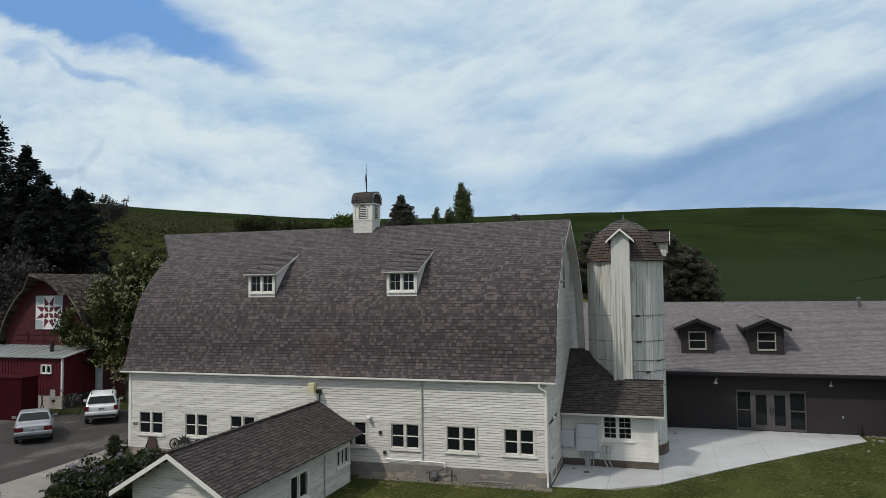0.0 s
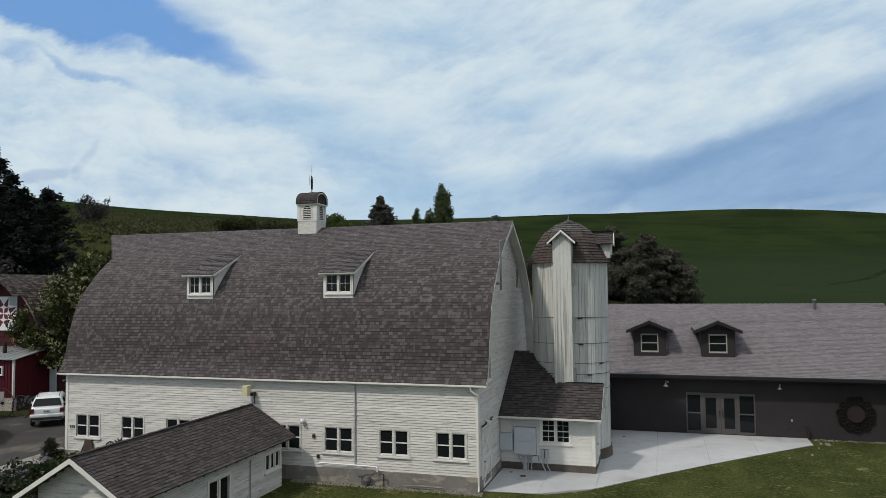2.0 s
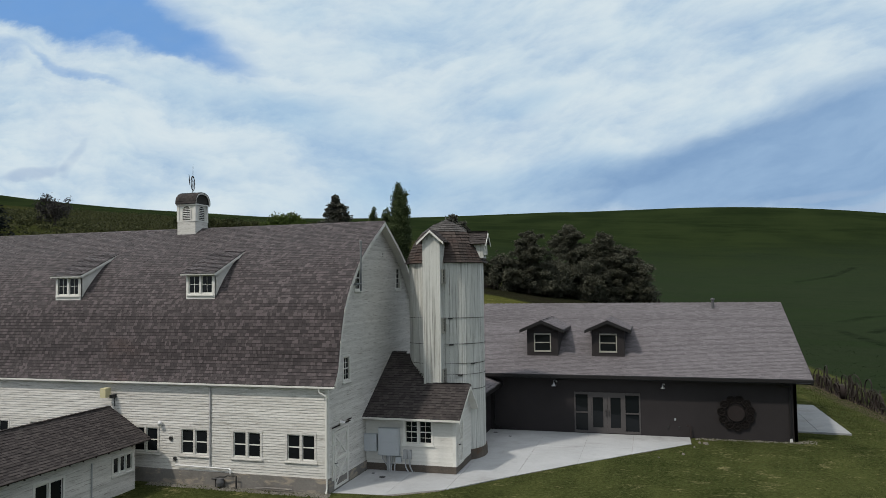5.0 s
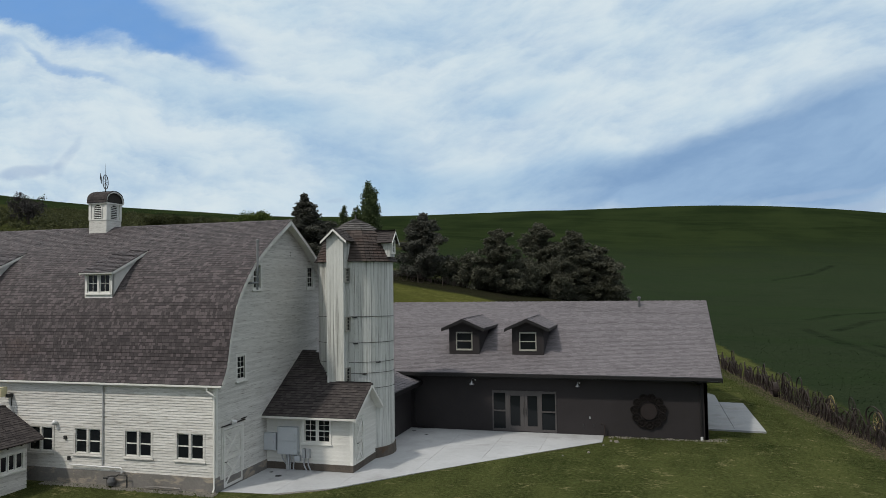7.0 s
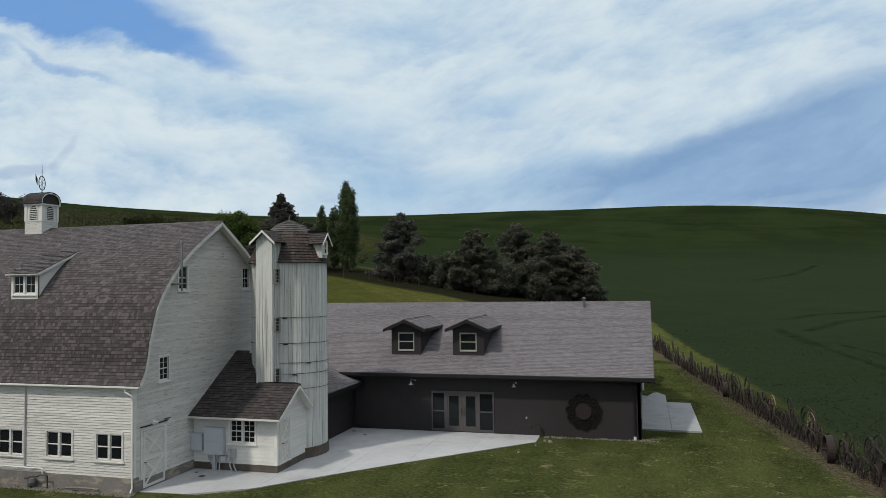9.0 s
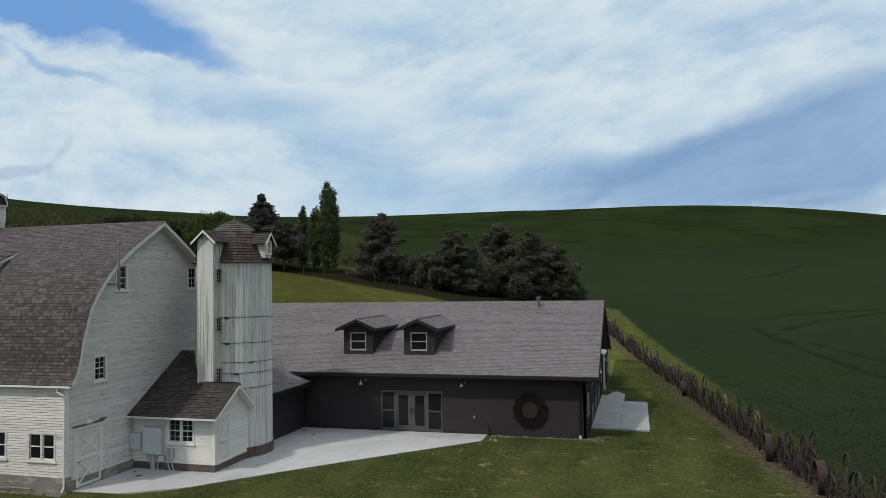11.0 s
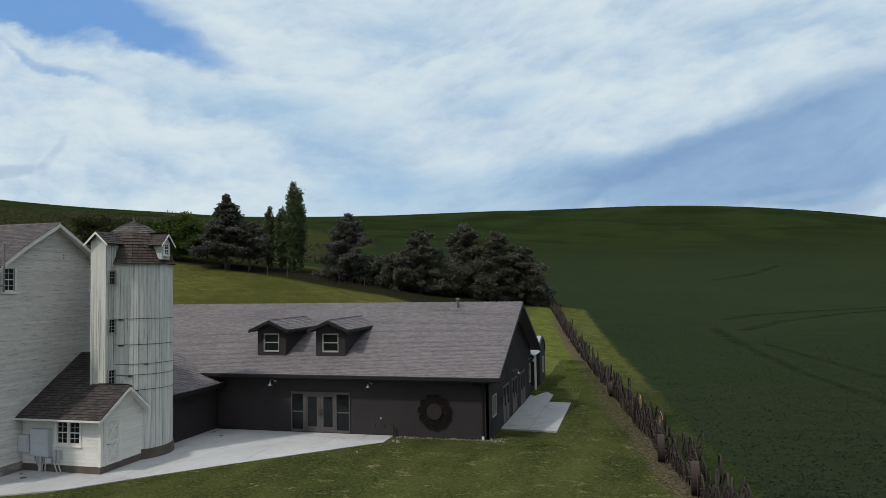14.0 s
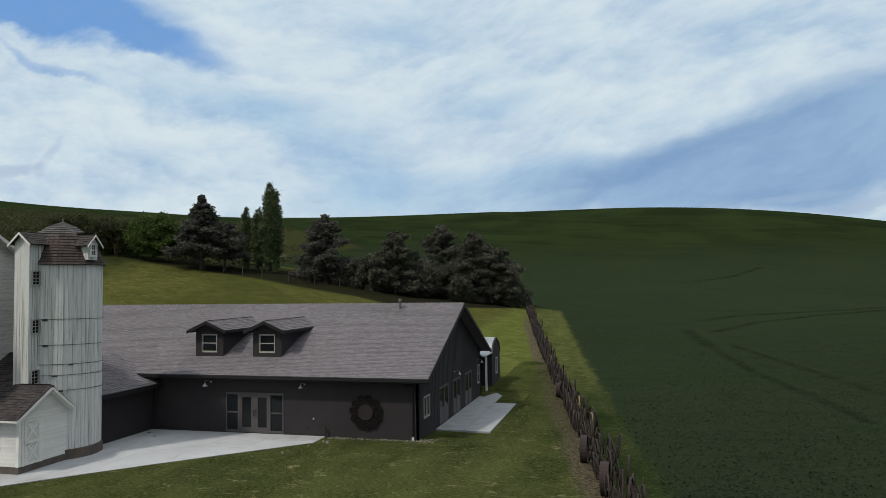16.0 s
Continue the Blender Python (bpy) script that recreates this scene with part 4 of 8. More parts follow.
lap_wall(m, 32.14, 35.2, 0.17, 3.55, lambda a, o, z: (4.1 + o, a, z), [(32.40, 33.28, 0.0, 2.12)], seed=22, course=0.085, lip=0.019,
         span=lambda z: (32.14, 35.09) if z < 2.25 else ((32.14 + (z - 2.25) / 0.632, RK + (3.34 - z) / 0.842) if z < 3.22 else None))
tagged(part("gable_siding", m, CLEAN, milk), kind="stuff")
m = Mesh()
m.box(0.06, 4.13, 32.10, 32.3, -0.5, 0.17)
m.box(3.95, 4.13, 32.3, 35.2, -0.5, 0.17)
part("foundation", m, FOOTING, milk, "rust-stained concrete footing")
m = Mesh()
m.box(3.98, 4.135, 32.105, 32.24, 0.17, 2.2)
part("corner_board", m, TRIM, milk)
m = Mesh()
m.box(4.06, 4.145, 34.96, 35.09, 0.17, 2.2)
part("corner_board", m, TRIM, milk)
window(milk, (2.45, 32.14, 1.05), FACE_FRONT, 1.18, 1.0, 2, 2, trim=0.09, muntins=1, sill=True)
plank_door(milk, FACE_EAST, (4.1, 32.84, 0.17), 0.86, 1.95)
PL = lambda y: 2.22 + 0.632 * (y - 31.72)
m = Mesh()
slab_between(m, [(0.02, 31.72, PL(31.72)), (4.42, 31.72, PL(31.72)), (4.42, RK, PL(RK)), (0.02, RK, PL(RK))], 0.08)
slab_between(m, [(0.02, RK, PL(RK)), (2.35, RK, PL(RK)), (1.35, 34.8, PL(34.8)), (0.95, 35.5, PL(35.5)), (0.02, 35.5, PL(35.5))], 0.08)
slab_between(m, [(2.6, RK, PL(RK)), (4.42, RK, PL(RK)), (4.42, 34.97, PL(RK) - 1.12), (2.6, 34.97, PL(RK) - 1.12)], 0.08)
mr = part("roof", m, SHINGLE_OLD, milk, "dark brown shingle roof")
m = Mesh()
slab_between(m, [(4.12, 31.74, PL(31.74) - 0.105), (4.40, 31.74, PL(31.74) - 0.105), (4.40, RK, PL(RK) - 0.105), (4.12, RK, PL(RK) - 0.105)], 0.02)
slab_between(m, [(4.12, RK, PL(RK) - 0.105), (4.40, RK, PL(RK) - 0.105), (4.40, 34.95, PL(RK) - 1.265), (4.12, 34.95, PL(RK) - 1.265)], 0.02)
part("soffit", m, TRIM, milk)
up = Vector((0, 1, 0.632)).normalized()


def milk_ends(v):
    y = 31.72 + v * up.y
    return (0.0, 4.4) if y < RK - 0.03 else (0.0, 2.32 - (y - RK) * 0.85)


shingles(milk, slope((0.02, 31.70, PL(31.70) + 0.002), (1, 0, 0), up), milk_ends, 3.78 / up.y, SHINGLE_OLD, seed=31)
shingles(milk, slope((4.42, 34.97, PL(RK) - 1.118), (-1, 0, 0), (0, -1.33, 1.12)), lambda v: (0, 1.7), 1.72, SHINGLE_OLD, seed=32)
m = Mesh()
m.box(0.02, 4.44, 31.68, 31.73, PL(31.72) - 0.095, PL(31.72) - 0.015)
for y0, y1, za, zb in ((31.70, RK, PL(31.70) - 0.02, PL(RK) - 0.02), (RK, 34.99, PL(RK) - 0.02, PL(RK) - 1.14)):
    m.hexa([(4.40, y0, za - 0.14), (4.435, y0, za - 0.14), (4.435, y1, zb - 0.14), (4.40, y1, zb - 0.14)], [(4.40, y0, za), (4.435, y0, za), (4.435, y1, zb), (4.40, y1, zb)])
part("fascia", m, CLEAN, milk)

m = Mesh()
for i in range(7):
    x = 2.38 + i * 0.295
    m.hexa([(x, RK - 0.12, PL(RK) - 0.05), (x + 0.29, RK - 0.12, PL(RK) - 0.055), (x + 0.29, RK + 0.12, PL(RK) - 0.075), (x, RK + 0.12, PL(RK) - 0.07)],
           [(x, RK - 0.03, PL(RK) + 0.05), (x + 0.29, RK - 0.03, PL(RK) + 0.035), (x + 0.29, RK + 0.03, PL(RK) + 0.035), (x, RK + 0.03, PL(RK) + 0.05)])
tagged(part("ridge_cover", m, SHINGLE_OLD, milk), kind="stuff")

# ---- silo ----
SX, SY, SR = 2.72, 35.98, 1.80
silo = thing("silo", "tall round silo of weathered white vertical boards", "silo", (SX, SY, 0))
m = Mesh()
rnd = random.Random(41)
NB = 56
for i in range(NB):
    t0, t1 = math.tau * i / NB, math.tau * (i + 0.955) / NB
    r = SR + rnd.uniform(-0.008, 0.008)
    r2 = SR - 0.06
    z = 0.30
    for cut in sorted([rnd.uniform(3.0, 6.5), 9.06]):
        f = lambda a, q, h: (SX + q * math.cos(a), SY + q * math.sin(a), h)
        m.hexa([f(t0, r, z), f(t1, r, z), f(t1, r2, z), f(t0, r2, z)], [f(t0, r, cut - 0.004), f(t1, r, cut - 0.004), f(t1, r2, cut - 0.004), f(t0, r2, cut - 0.004)])
        z = cut
boards(silo, m, BOARD, "stave")
m = Mesh()
m.lathe((SX, SY, 0), [(0.01, 0.32), (SR + 0.06, 0.32), (SR + 0.09, -0.5)], 40)
part("foundation", m, FOOTING, silo)
m = Mesh()
m.lathe((SX, SY, 0), [(SR - 0.07, 0.3), (SR - 0.07, 9.0)], 40)
part("lining", m, DARKROOM, silo)
for z, t in ((3.05, 0.2), (3.75, -0.25), (4.25, 1.0), (5.15, -1.0), (6.35, -1.05)):
    m = Mesh()
    m.ring((SX, SY, z), (0, 0.02, 1), SR + 0.012, 0.012, 40, 4)
    hoop = part("hoop", m, IRON, silo, "thin rusty iron hoop")
    m = Mesh()
    a = -0.9 + t * 0.3
    m.tube([(SX + (SR + 0.04) * math.cos(a + d), SY + (SR + 0.04) * math.sin(a + d), z) for d in (-0.06, 0.06)], 0.035, 6)
    part("lug", m, BLACK, hoop)
DOME = [(2.0, 8.93), (1.82, 9.3), (1.58, 9.85), (1.18, 10.42), (0.6, 10.83), (0.02, 11.06)]
m = Mesh()
m.lathe((SX, SY, 0), DOME + [(0.02, 10.9), (1.9, 8.92)], 10, math.tau / 20)
dome = part("roof", m, SHINGLE_RED, silo, "brown domed shingle roof")
m = Mesh()
m.tube([(SX, SY, 11.0), (SX, SY, 11.28)], 0.05, 8, 0.02)
part("finial", m, DARKSTEEL, dome)
m, cone = Mesh(), Mesh()
rnd = random.Random(45)
for f8 in range(10):
    ta, tb = math.tau / 20 + math.tau * f8 / 10, math.tau / 20 + math.tau * (f8 + 1) / 10
    for (ra, za), (rb, zb) in zip(DOME, DOME[1:]):
        k = max(1, round(math.hypot(ra - rb, za - zb) / 0.16))
        for i in range(k):
            r0, z0 = ra + (rb - ra) * i / k, za + (zb - za) * i / k
            r1, z1 = ra + (rb - ra) * (i + 1.1) / k, za + (zb - za) * (i + 1.1) / k
            n = max(1, round(r0 * math.tau / 10 / 0.24))
            pt = lambda t, r, z: Vector((SX + r * (math.cos(ta) * (1 - t) + math.cos(tb) * t), SY + r * (math.sin(ta) * (1 - t) + math.sin(tb) * t), z))
            for j in range(n):
                o = 0.03 + rnd.uniform(0, 0.012)
                a, b = j / n + 0.01, (j + 1) / n - 0.01
                (m if z0 < 10.35 else cone).hexa([pt(a, r0, z0), pt(b, r0, z0), pt(b, r1, z1), pt(a, r1, z1)], [pt(a, r0 + o, z0 + o * 0.5), pt(b, r0 + o, z0 + o * 0.5), pt(b, r1 + 0.004, z1 + 0.004), pt(a, r1 + 0.004, z1 + 0.004)])
tagged(part("shingle_cover", m, SHINGLE_RED, dome), kind="stuff")
tagged(part("shingle_cover", cone, surface("bleached_shingles", (0.055, 0.052, 0.050), (0.135, 0.126, 0.122), 2.0, 0.9, bump=0.5, bump_scale=90, pieces=0.6, gloss=0.2), dome), kind="stuff")
# chute up the silo's front
ch = Mesh()
rnd = random.Random(43)
for face, a0, a1 in (("f", 2.25, 3.08), ("w", 33.63, 34.45), ("e", 33.63, 34.45)):
    k = max(3, round((a1 - a0) / 0.16))
    for i in range(k):
        s, e = a0 + (a1 - a0) * i / k, a0 + (a1 - a0) * (i + 0.97) / k
        o = rnd.uniform(0, 0.008)
        if face == "f":
            ch.box(s, e, 33.62 - o, 33.68, 3.36, 9.98)
        elif face == "w":
            ch.box(2.25 - o, 2.30, s + 0.03, e, 3.4, 9.98)
        else:
            ch.box(3.03, 3.08 + o, s + 0.03, e, 3.4, 9.98)
core = Mesh()
core.box(2.31, 3.02, 33.69, 34.5, 3.3, 9.95)
chute = part("chute", core, BOARD, silo, "boxed white board chute with a gabled cap")
boards(chute, ch, BOARD)
m = Mesh()
PK = 10.36
m.hexa([(2.25, 33.64, 9.95), (3.08, 33.64, 9.95), (2.665, 33.64, PK)], [(2.25, 33.68, 9.95), (3.08, 33.68, 9.95), (2.665, 33.68, PK)])
part("gable", m, BOARD, chute)
m = Mesh()
for s in (-1, 1):
    a, b = (2.665 + s * 0.62, PK - 0.50), (2.665, PK + 0.06)
    q = [(a[0], 33.42, a[1]), (b[0], 33.42, b[1]), (b[0], 35.2, b[1]), (a[0], 35.2, a[1])]
    slab_between(m, q if s < 0 else q[::-1], 0.05)
part("chute_roof", m, SHINGLE_OLD, chute)
for s in (-1, 1):
    shingles(chute, slope((2.665 + s * 0.63, 33.41 if s > 0 else 35.2, PK - 0.507), (0, s, 0), (-s * 0.62, 0, 0.56)), lambda v: (0, 1.78), 0.82, SHINGLE_OLD, tab=0.2, expo=0.14, thick=0.018, seed=46 + s)
m = Mesh()
for s in (-1, 1):
    a, b = Vector((2.665 + s * 0.64, 33.40, PK - 0.52)), Vector((2.665, 33.40, PK + 0.05))
    m.hexa([a, a + Vector((0, 0.03, 0)), b + Vector((0, 0.03, 0)), b], [a + Vector((0, 0, -0.11)), a + Vector((0, 0.03, -0.11)), b + Vector((0, 0.03, -0.11)), b + Vector((0, 0, -0.11))])
part("barge_board", m, TRIM, chute)
for z in (3.40, 5.72, 7.95):
    window(chute, (3.135, 33.97, z), FACE_EAST, 0.42, 0.66, 1, 2, trim=0.025, rail=0.03, muntins=1, sill=False, name="window", mat=FRAME)
# small dormer on the dome
m = Mesh()
m.box(3.9, 4.70, 35.42, 36.02, 9.15, 9.98)
m.hexa([(4.62, 35.42, 9.98), (4.70, 35.42, 9.98), (4.70, 36.02, 9.98), (4.62, 36.02, 9.98)], [(4.62, 35.71, 10.28), (4.70, 35.71, 10.28), (4.70, 35.73, 10.28), (4.62, 35.73, 10.28)])
sd = part("dormer", m, BOARD, silo, "tiny gabled dormer with a window")
hang(window(None, (4.745, 35.72, 9.32), FACE_EAST, 0.34, 0.58, 1, 2, trim=0.05, muntins=1, sill=False), sd)
m = Mesh()
for s in (-1, 1):
    q = [(3.4, 35.72 + s * 0.5, 9.82), (4.86, 35.72 + s * 0.5, 9.82), (4.86, 35.72, 10.36), (3.4, 35.72, 10.36)]
    slab_between(m, q if s < 0 else q[::-1], 0.045)
part("dormer_roof", m, SHINGLE_OLD, sd)
for s in (-1, 1):
    shingles(sd, slope((3.4 if s < 0 else 4.87, 35.72 + s * 0.51, 9.812), (-s, 0, 0), (0, -s * 0.5, 0.54)), lambda v: (0, 1.46), 0.73, SHINGLE_OLD, tab=0.2, expo=0.14, thick=0.018, seed=48 + s)
m = Mesh()
for s in (-1, 1):
    a, b = Vector((4.86, 35.72 + s * 0.52, 9.80)), Vector((4.86, 35.72, 10.36))
    m.hexa([a, a + Vector((0.03, 0, 0)), b + Vector((0.03, 0, 0)), b], [a - Vector((0, 0, 0.09)), a + Vector((0.03, 0, -0.09)), b + Vector((0.03, 0, -0.09)), b - Vector((0, 0, 0.09))])
part("barge_board", m, TRIM, sd)

# ---- charcoal hall ----
hall = thing("hall", "long low charcoal hall with a grey shingle roof and two dormers", "building", (8, 49.7, 0))
HX0, HX1, HY0, HY1, HRY = -10.0, 19.1, 41.94, 57.5, 49.71
RZ = lambda y: 3.02 + 0.4225 * (min(y, 2 * HRY - y) - 41.33)


m = Mesh()
st = Mesh()
panel_wall(m, HX0, HX1, -0.5, 3.1, lambda a, o, z: (a, HY0 - o, z), [(8.12, 11.57, -0.12, 2.04)])
part("front_wall", m.data("front_wall", DARKWALL, weld=True), DARKWALL, hall, "charcoal painted board siding")
east_doors = [(45.95, 48.03), (49.15, 51.1), (52.4, 54.46)]
m = Mesh()
panel_wall(m, HY0, HY1, -0.5, 3.1, lambda a, o, z: (HX1 + o, a, z), [(42.85, 43.9, 0.78, 1.85), (56.4, 57.1, 0.75, 2.0)] + [(a, b, -0.15, 1.95) for a, b in east_doors], top=lambda y: RZ(y) - 0.1, strips=st)
part("gable_wall", m.data("gable_wall", DARKWALL, weld=True), DARKWALL, hall)
tagged(part("batten_strip", st, DARKWALL, hall), kind="stuff")
m = Mesh()
panel_wall(m, HY0, HY1, -0.5, 3.1, lambda a, o, z: (HX0 - o, a, z), [], top=lambda y: RZ(y) - 0.1)
m.box(HX0, HX1, HY1 - 0.15, HY1, -0.5, 3.1)
part("back_wall", m.data("back_wall", DARKWALL, weld=True), DARKWALL, hall)
m = Mesh()
for s in (-1, 1):
    y0 = HRY + s * 8.38
    q = [(HX0 - 0.6, y0, RZ(41.33)), (19.78, y0, RZ(41.33)), (19.78, HRY, RZ(HRY)), (HX0 - 0.6, HRY, RZ(HRY))]
    slab_between(m, q if s < 0 else q[::-1], 0.16)
hr = part("roof", m, SHINGLE_GREY, hall, "grey-mauve asphalt shingle roof")
hup = Vector((0, 1, 0.4225)).normalized()
shingles(hall, slope((-6.0, 41.30, RZ(41.33) + 0.002), (1, 0, 0), hup), lambda v: (0, 25.78), 8.42 / hup.y, SHINGLE_GREY, tab=0.28, expo=0.15, thick=0.011, seed=51, shade_line=0.0, butt_shade=BUTT_SHADE_GREY)
m = Mesh()
for i in range(92):
    x = -8 + i * 0.302
    m.hexa([(x, HRY - 0.14, RZ(HRY) - 0.04), (x + 0.29, HRY - 0.14, RZ(HRY) - 0.04), (x + 0.29, HRY + 0.14, RZ(HRY) - 0.04), (x, HRY + 0.14, RZ(HRY) - 0.04)],
           [(x, HRY - 0.03, RZ(HRY) + 0.075), (x + 0.29, HRY - 0.03, RZ(HRY) + 0.03), (x + 0.29, HRY + 0.03, RZ(HRY) + 0.03), (x, HRY + 0.03, RZ(HRY) + 0.075)])
tagged(part("ridge_cover", m, SHINGLE_GREY, hall), kind="stuff")
m = Mesh()
m.box(HX0 - 0.6, 19.80, 41.22, 41.34, 2.86, 3.01)
m.box(HX0 - 0.6, 19.70, 41.34, 41.93, 2.78, 2.83)
for s in (-1, 1):
    y0 = HRY + s * 8.38
    m.hexa([(19.74, y0, RZ(41.33) - 0.26), (19.80, y0, RZ(41.33) - 0.26), (19.80, HRY, RZ(HRY) - 0.26), (19.74, HRY, RZ(HRY) - 0.26)], [(19.74, y0, RZ(41.33) - 0.012), (19.80, y0, RZ(41.33) - 0.012), (19.80, HRY, RZ(HRY) - 0.012), (19.74, HRY, RZ(HRY) - 0.012)])
part("gutter", m, DARKTRIM, hall, "dark gutter and fascia")
m = Mesh()
m.tube([(18.4, 41.28, 2.82), (18.42, 41.35, 2.7), (18.79, 41.84, 2.62), (18.79, 41.87, 2.4), (18.79, 41.87, 0.0)], 0.05)
dsp = part("downspout", m, DARKTRIM, hall)
m = Mesh()
m.tube([(18.79, 41.87, 0.02), (18.79, 41.86, -0.18)], 0.065)
part("boot", m, ENAMEL, dsp, "white downspout boot")
m = Mesh()
m.tube([(15.86, 49.0, 6.1), (15.86, 49.0, 6.80)], 0.08, 10)
m.lathe((15.86, 49.0, 0), [(0.01, 6.90), (0.12, 6.85), (0.13, 6.78), (0.01, 6.78)], 10)
part("vent_pipe", m, DARKSTEEL, hall, "grey vent pipe")
for xc in (6.28, 9.91):
    d = Mesh()
    yf, zb = 43.2, 3.80
    hw = 0.88
    panel_wall(d, xc - hw, xc + hw, zb, 5.4, lambda a, o, z: (a, yf - o, z), [(xc - 0.45, xc + 0.45, 4.06, 5.06)], thick=0.1, top=lambda a: 5.72 - 0.42 * abs(a - xc) , batten=0.22)
    for s in (-1, 1):
        x0 = xc + s * (hw - 0.05)
        d.hexa([(x0 - 0.05, yf + 0.1, 3.75), (x0 + 0.05, yf + 0.1, 3.75), (x0 + 0.05, 47.0, 5.3), (x0 - 0.05, 47.0, 5.3)], [(x0 - 0.05, yf + 0.1, 5.36), (x0 + 0.05, yf + 0.1, 5.36), (x0 + 0.05, 47.0, 5.36), (x0 - 0.05, 47.0, 5.36)])
    dm = part("dormer", d.data("dormer", DARKWALL, weld=True), DARKWALL, hall, "charcoal gabled dormer")
    hang(window(None, (xc, yf, 4.06), FACE_FRONT, 0.9, 1.0, 1, 2, trim=0.03, rail=0.05, sill=False, mat=FRAME), dm)
    r, e = Mesh(), Mesh()
    for s in (-1, 1):
        q = [(xc + s * 1.22, yf - 0.38, 5.31), (xc, yf - 0.38, 5.84), (xc, 48.1, 5.84), (xc + s * 1.22, 46.9, 5.31)]
        slab_between(r, q[::-1] if s > 0 else q, 0.07)
        a, b = Vector((xc + s * 1.24, yf - 0.42, 5.30)), Vector((xc, yf - 0.42, 5.84))
        e.hexa([a, a + Vector((0, 0.045, 0)), b + Vector((0, 0.045, 0)), b], [a - Vector((0, 0, 0.17)), a + Vector((0, 0.045, -0.17)), b + Vector((0, 0.045, -0.17)), b - Vector((0, 0, 0.17))])
        e.box(xc + s * 1.23 - 0.02, xc + s * 1.23 + 0.02, yf - 0.37, 46.9, 5.17, 5.30)
        L = math.hypot(1.22, 0.53)
        if s > 0:
            at = slope((xc + 1.22, yf - 0.38, 5.313), (0, 1, 0), (-1.22, 0, 0.53))
        else:
            at = slope((xc - 1.22, 46.9, 5.313), (0, -1, 0), (1.22, 0, 0.53))
        shingles(dm, at, (lambda v, L=L: (0, 4.08 + 1.2 * v / L)) if s > 0 else (lambda v, L=L: (-1.2 * v / L, 4.08)), L - 0.02, SHINGLE_GREY, tab=0.33, expo=0.17, thick=0.018, shade_line=0.012, seed=60 + s, butt_shade=BUTT_SHADE_GREY)
    part("dormer_roof", r, SHINGLE_GREY, dm)
    part("barge_board", e, DARKTRIM, dm)
# glazed entrance
ent = Mesh()
zb, zt = -0.10, 2.04
grid_frame(ent, [8.12, 8.19, 8.84, 9.02, 10.72, 10.80, 11.50, 11.57], [zb, zb + 0.12, 0.93, 1.0, 1.92, zt], {(1, 1), (1, 3), (5, 1), (5, 3), (3, 0), (3, 1), (3, 2), (3, 3)}, HY0 - 0.04, HY0 + 0.1)
entrance = part("entrance", ent.data("entrance", DOORGREY, weld=True), DOORGREY, hall, "taupe double doors with glazed side lights")
for a, b in ((8.19, 8.84), (10.80, 11.50)):
    p = Mesh()
    p.box(a, b, HY0 + 0.01, HY0 + 0.02, zb, 1.97)
    part("pane", p, PANE, entrance)
for a, b, k in ((9.02, 9.865, 1), (9.875, 10.72, -1)):
    d = Mesh()
    lo, hi = (9.10, 9.64) if k > 0 else (10.03, 10.56)
    d.box(a, lo, HY0 - 0.015, HY0 + 0.045, zb, 1.92)
    d.box(hi, b, HY0 - 0.015, HY0 + 0.045, zb, 1.92)
    d.box(lo, hi, HY0 - 0.014, HY0 + 0.045, zb, 0.18)
    d.box(lo, hi, HY0 - 0.014, HY0 + 0.045, 1.78, 1.92)
    part("door_leaf", d, DOORGREY, entrance)
    p = Mesh()
    p.box(lo, hi, HY0 + 0.01, HY0 + 0.02, 0.18, 1.78)
    part("pane", p, PANE, entrance)
    h = Mesh()
    hx = b - 0.07 if k > 0 else a + 0.07
    h.tube([(hx, HY0 - 0.01, 0.82), (hx, HY0 - 0.08, 0.82), (hx, HY0 - 0.08, 1.12), (hx, HY0 - 0.01, 1.12)], 0.018)
    part("handle", h, BLACK, entrance)
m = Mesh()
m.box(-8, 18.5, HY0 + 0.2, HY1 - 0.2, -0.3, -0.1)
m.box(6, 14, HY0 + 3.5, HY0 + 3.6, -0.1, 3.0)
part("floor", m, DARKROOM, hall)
window(hall, (HX1, 43.375, 0.78), FACE_EAST, 1.05, 1.07, 2, 1, trim=0.05, mullion=0.05, sill=False, mat=FRAME)
window(hall, (HX1, 56.75, 0.75), FACE_EAST, 0.7, 1.25, 1, 2, trim=0.05, sill=False, mat=FRAME)
for a, b in east_doors:
    d = Mesh()
    for s, e in ((a, a + 0.09), ((a + b) / 2 - 0.06, (a + b) / 2 + 0.06), (b - 0.09, b)):
        d.box(HX1 - 0.08, HX1 + 0.03, s, e, -0.15, 1.95)
    for s, e in ((a + 0.09, (a + b) / 2 - 0.06), ((a + b) / 2 + 0.06, b - 0.09)):
        d.box(HX1 - 0.06, HX1 + 0.01, s, e, -0.15, 0.75)
        d.box(HX1 - 0.06, HX1 + 0.01, s, e, 1.8, 1.95)
    dd = part("side_door", d, DOORGREY, hall, "taupe half-glazed double door")
    p = Mesh()
    p.box(HX1 - 0.03, HX1 - 0.02, a + 0.05, b - 0.05, 0.75, 1.8)
    part("pane", p, PANE, dd)
# low wing between hall and silo
m = Mesh()
panel_wall(m, 36.6, HY0 - 0.01, -0.5, 2.45, lambda a, o, z: (3.5 + o, a, z), [])
m.box(-2, 3.35, 36.6, 36.75, -0.5, 2.45)
wing = thing("wing", "low charcoal link between hall and silo", "building", (2, 39.5, 0))
part("wall", m.data("wall", DARKWALL, weld=True), DARKWALL, wing)
m = Mesh()
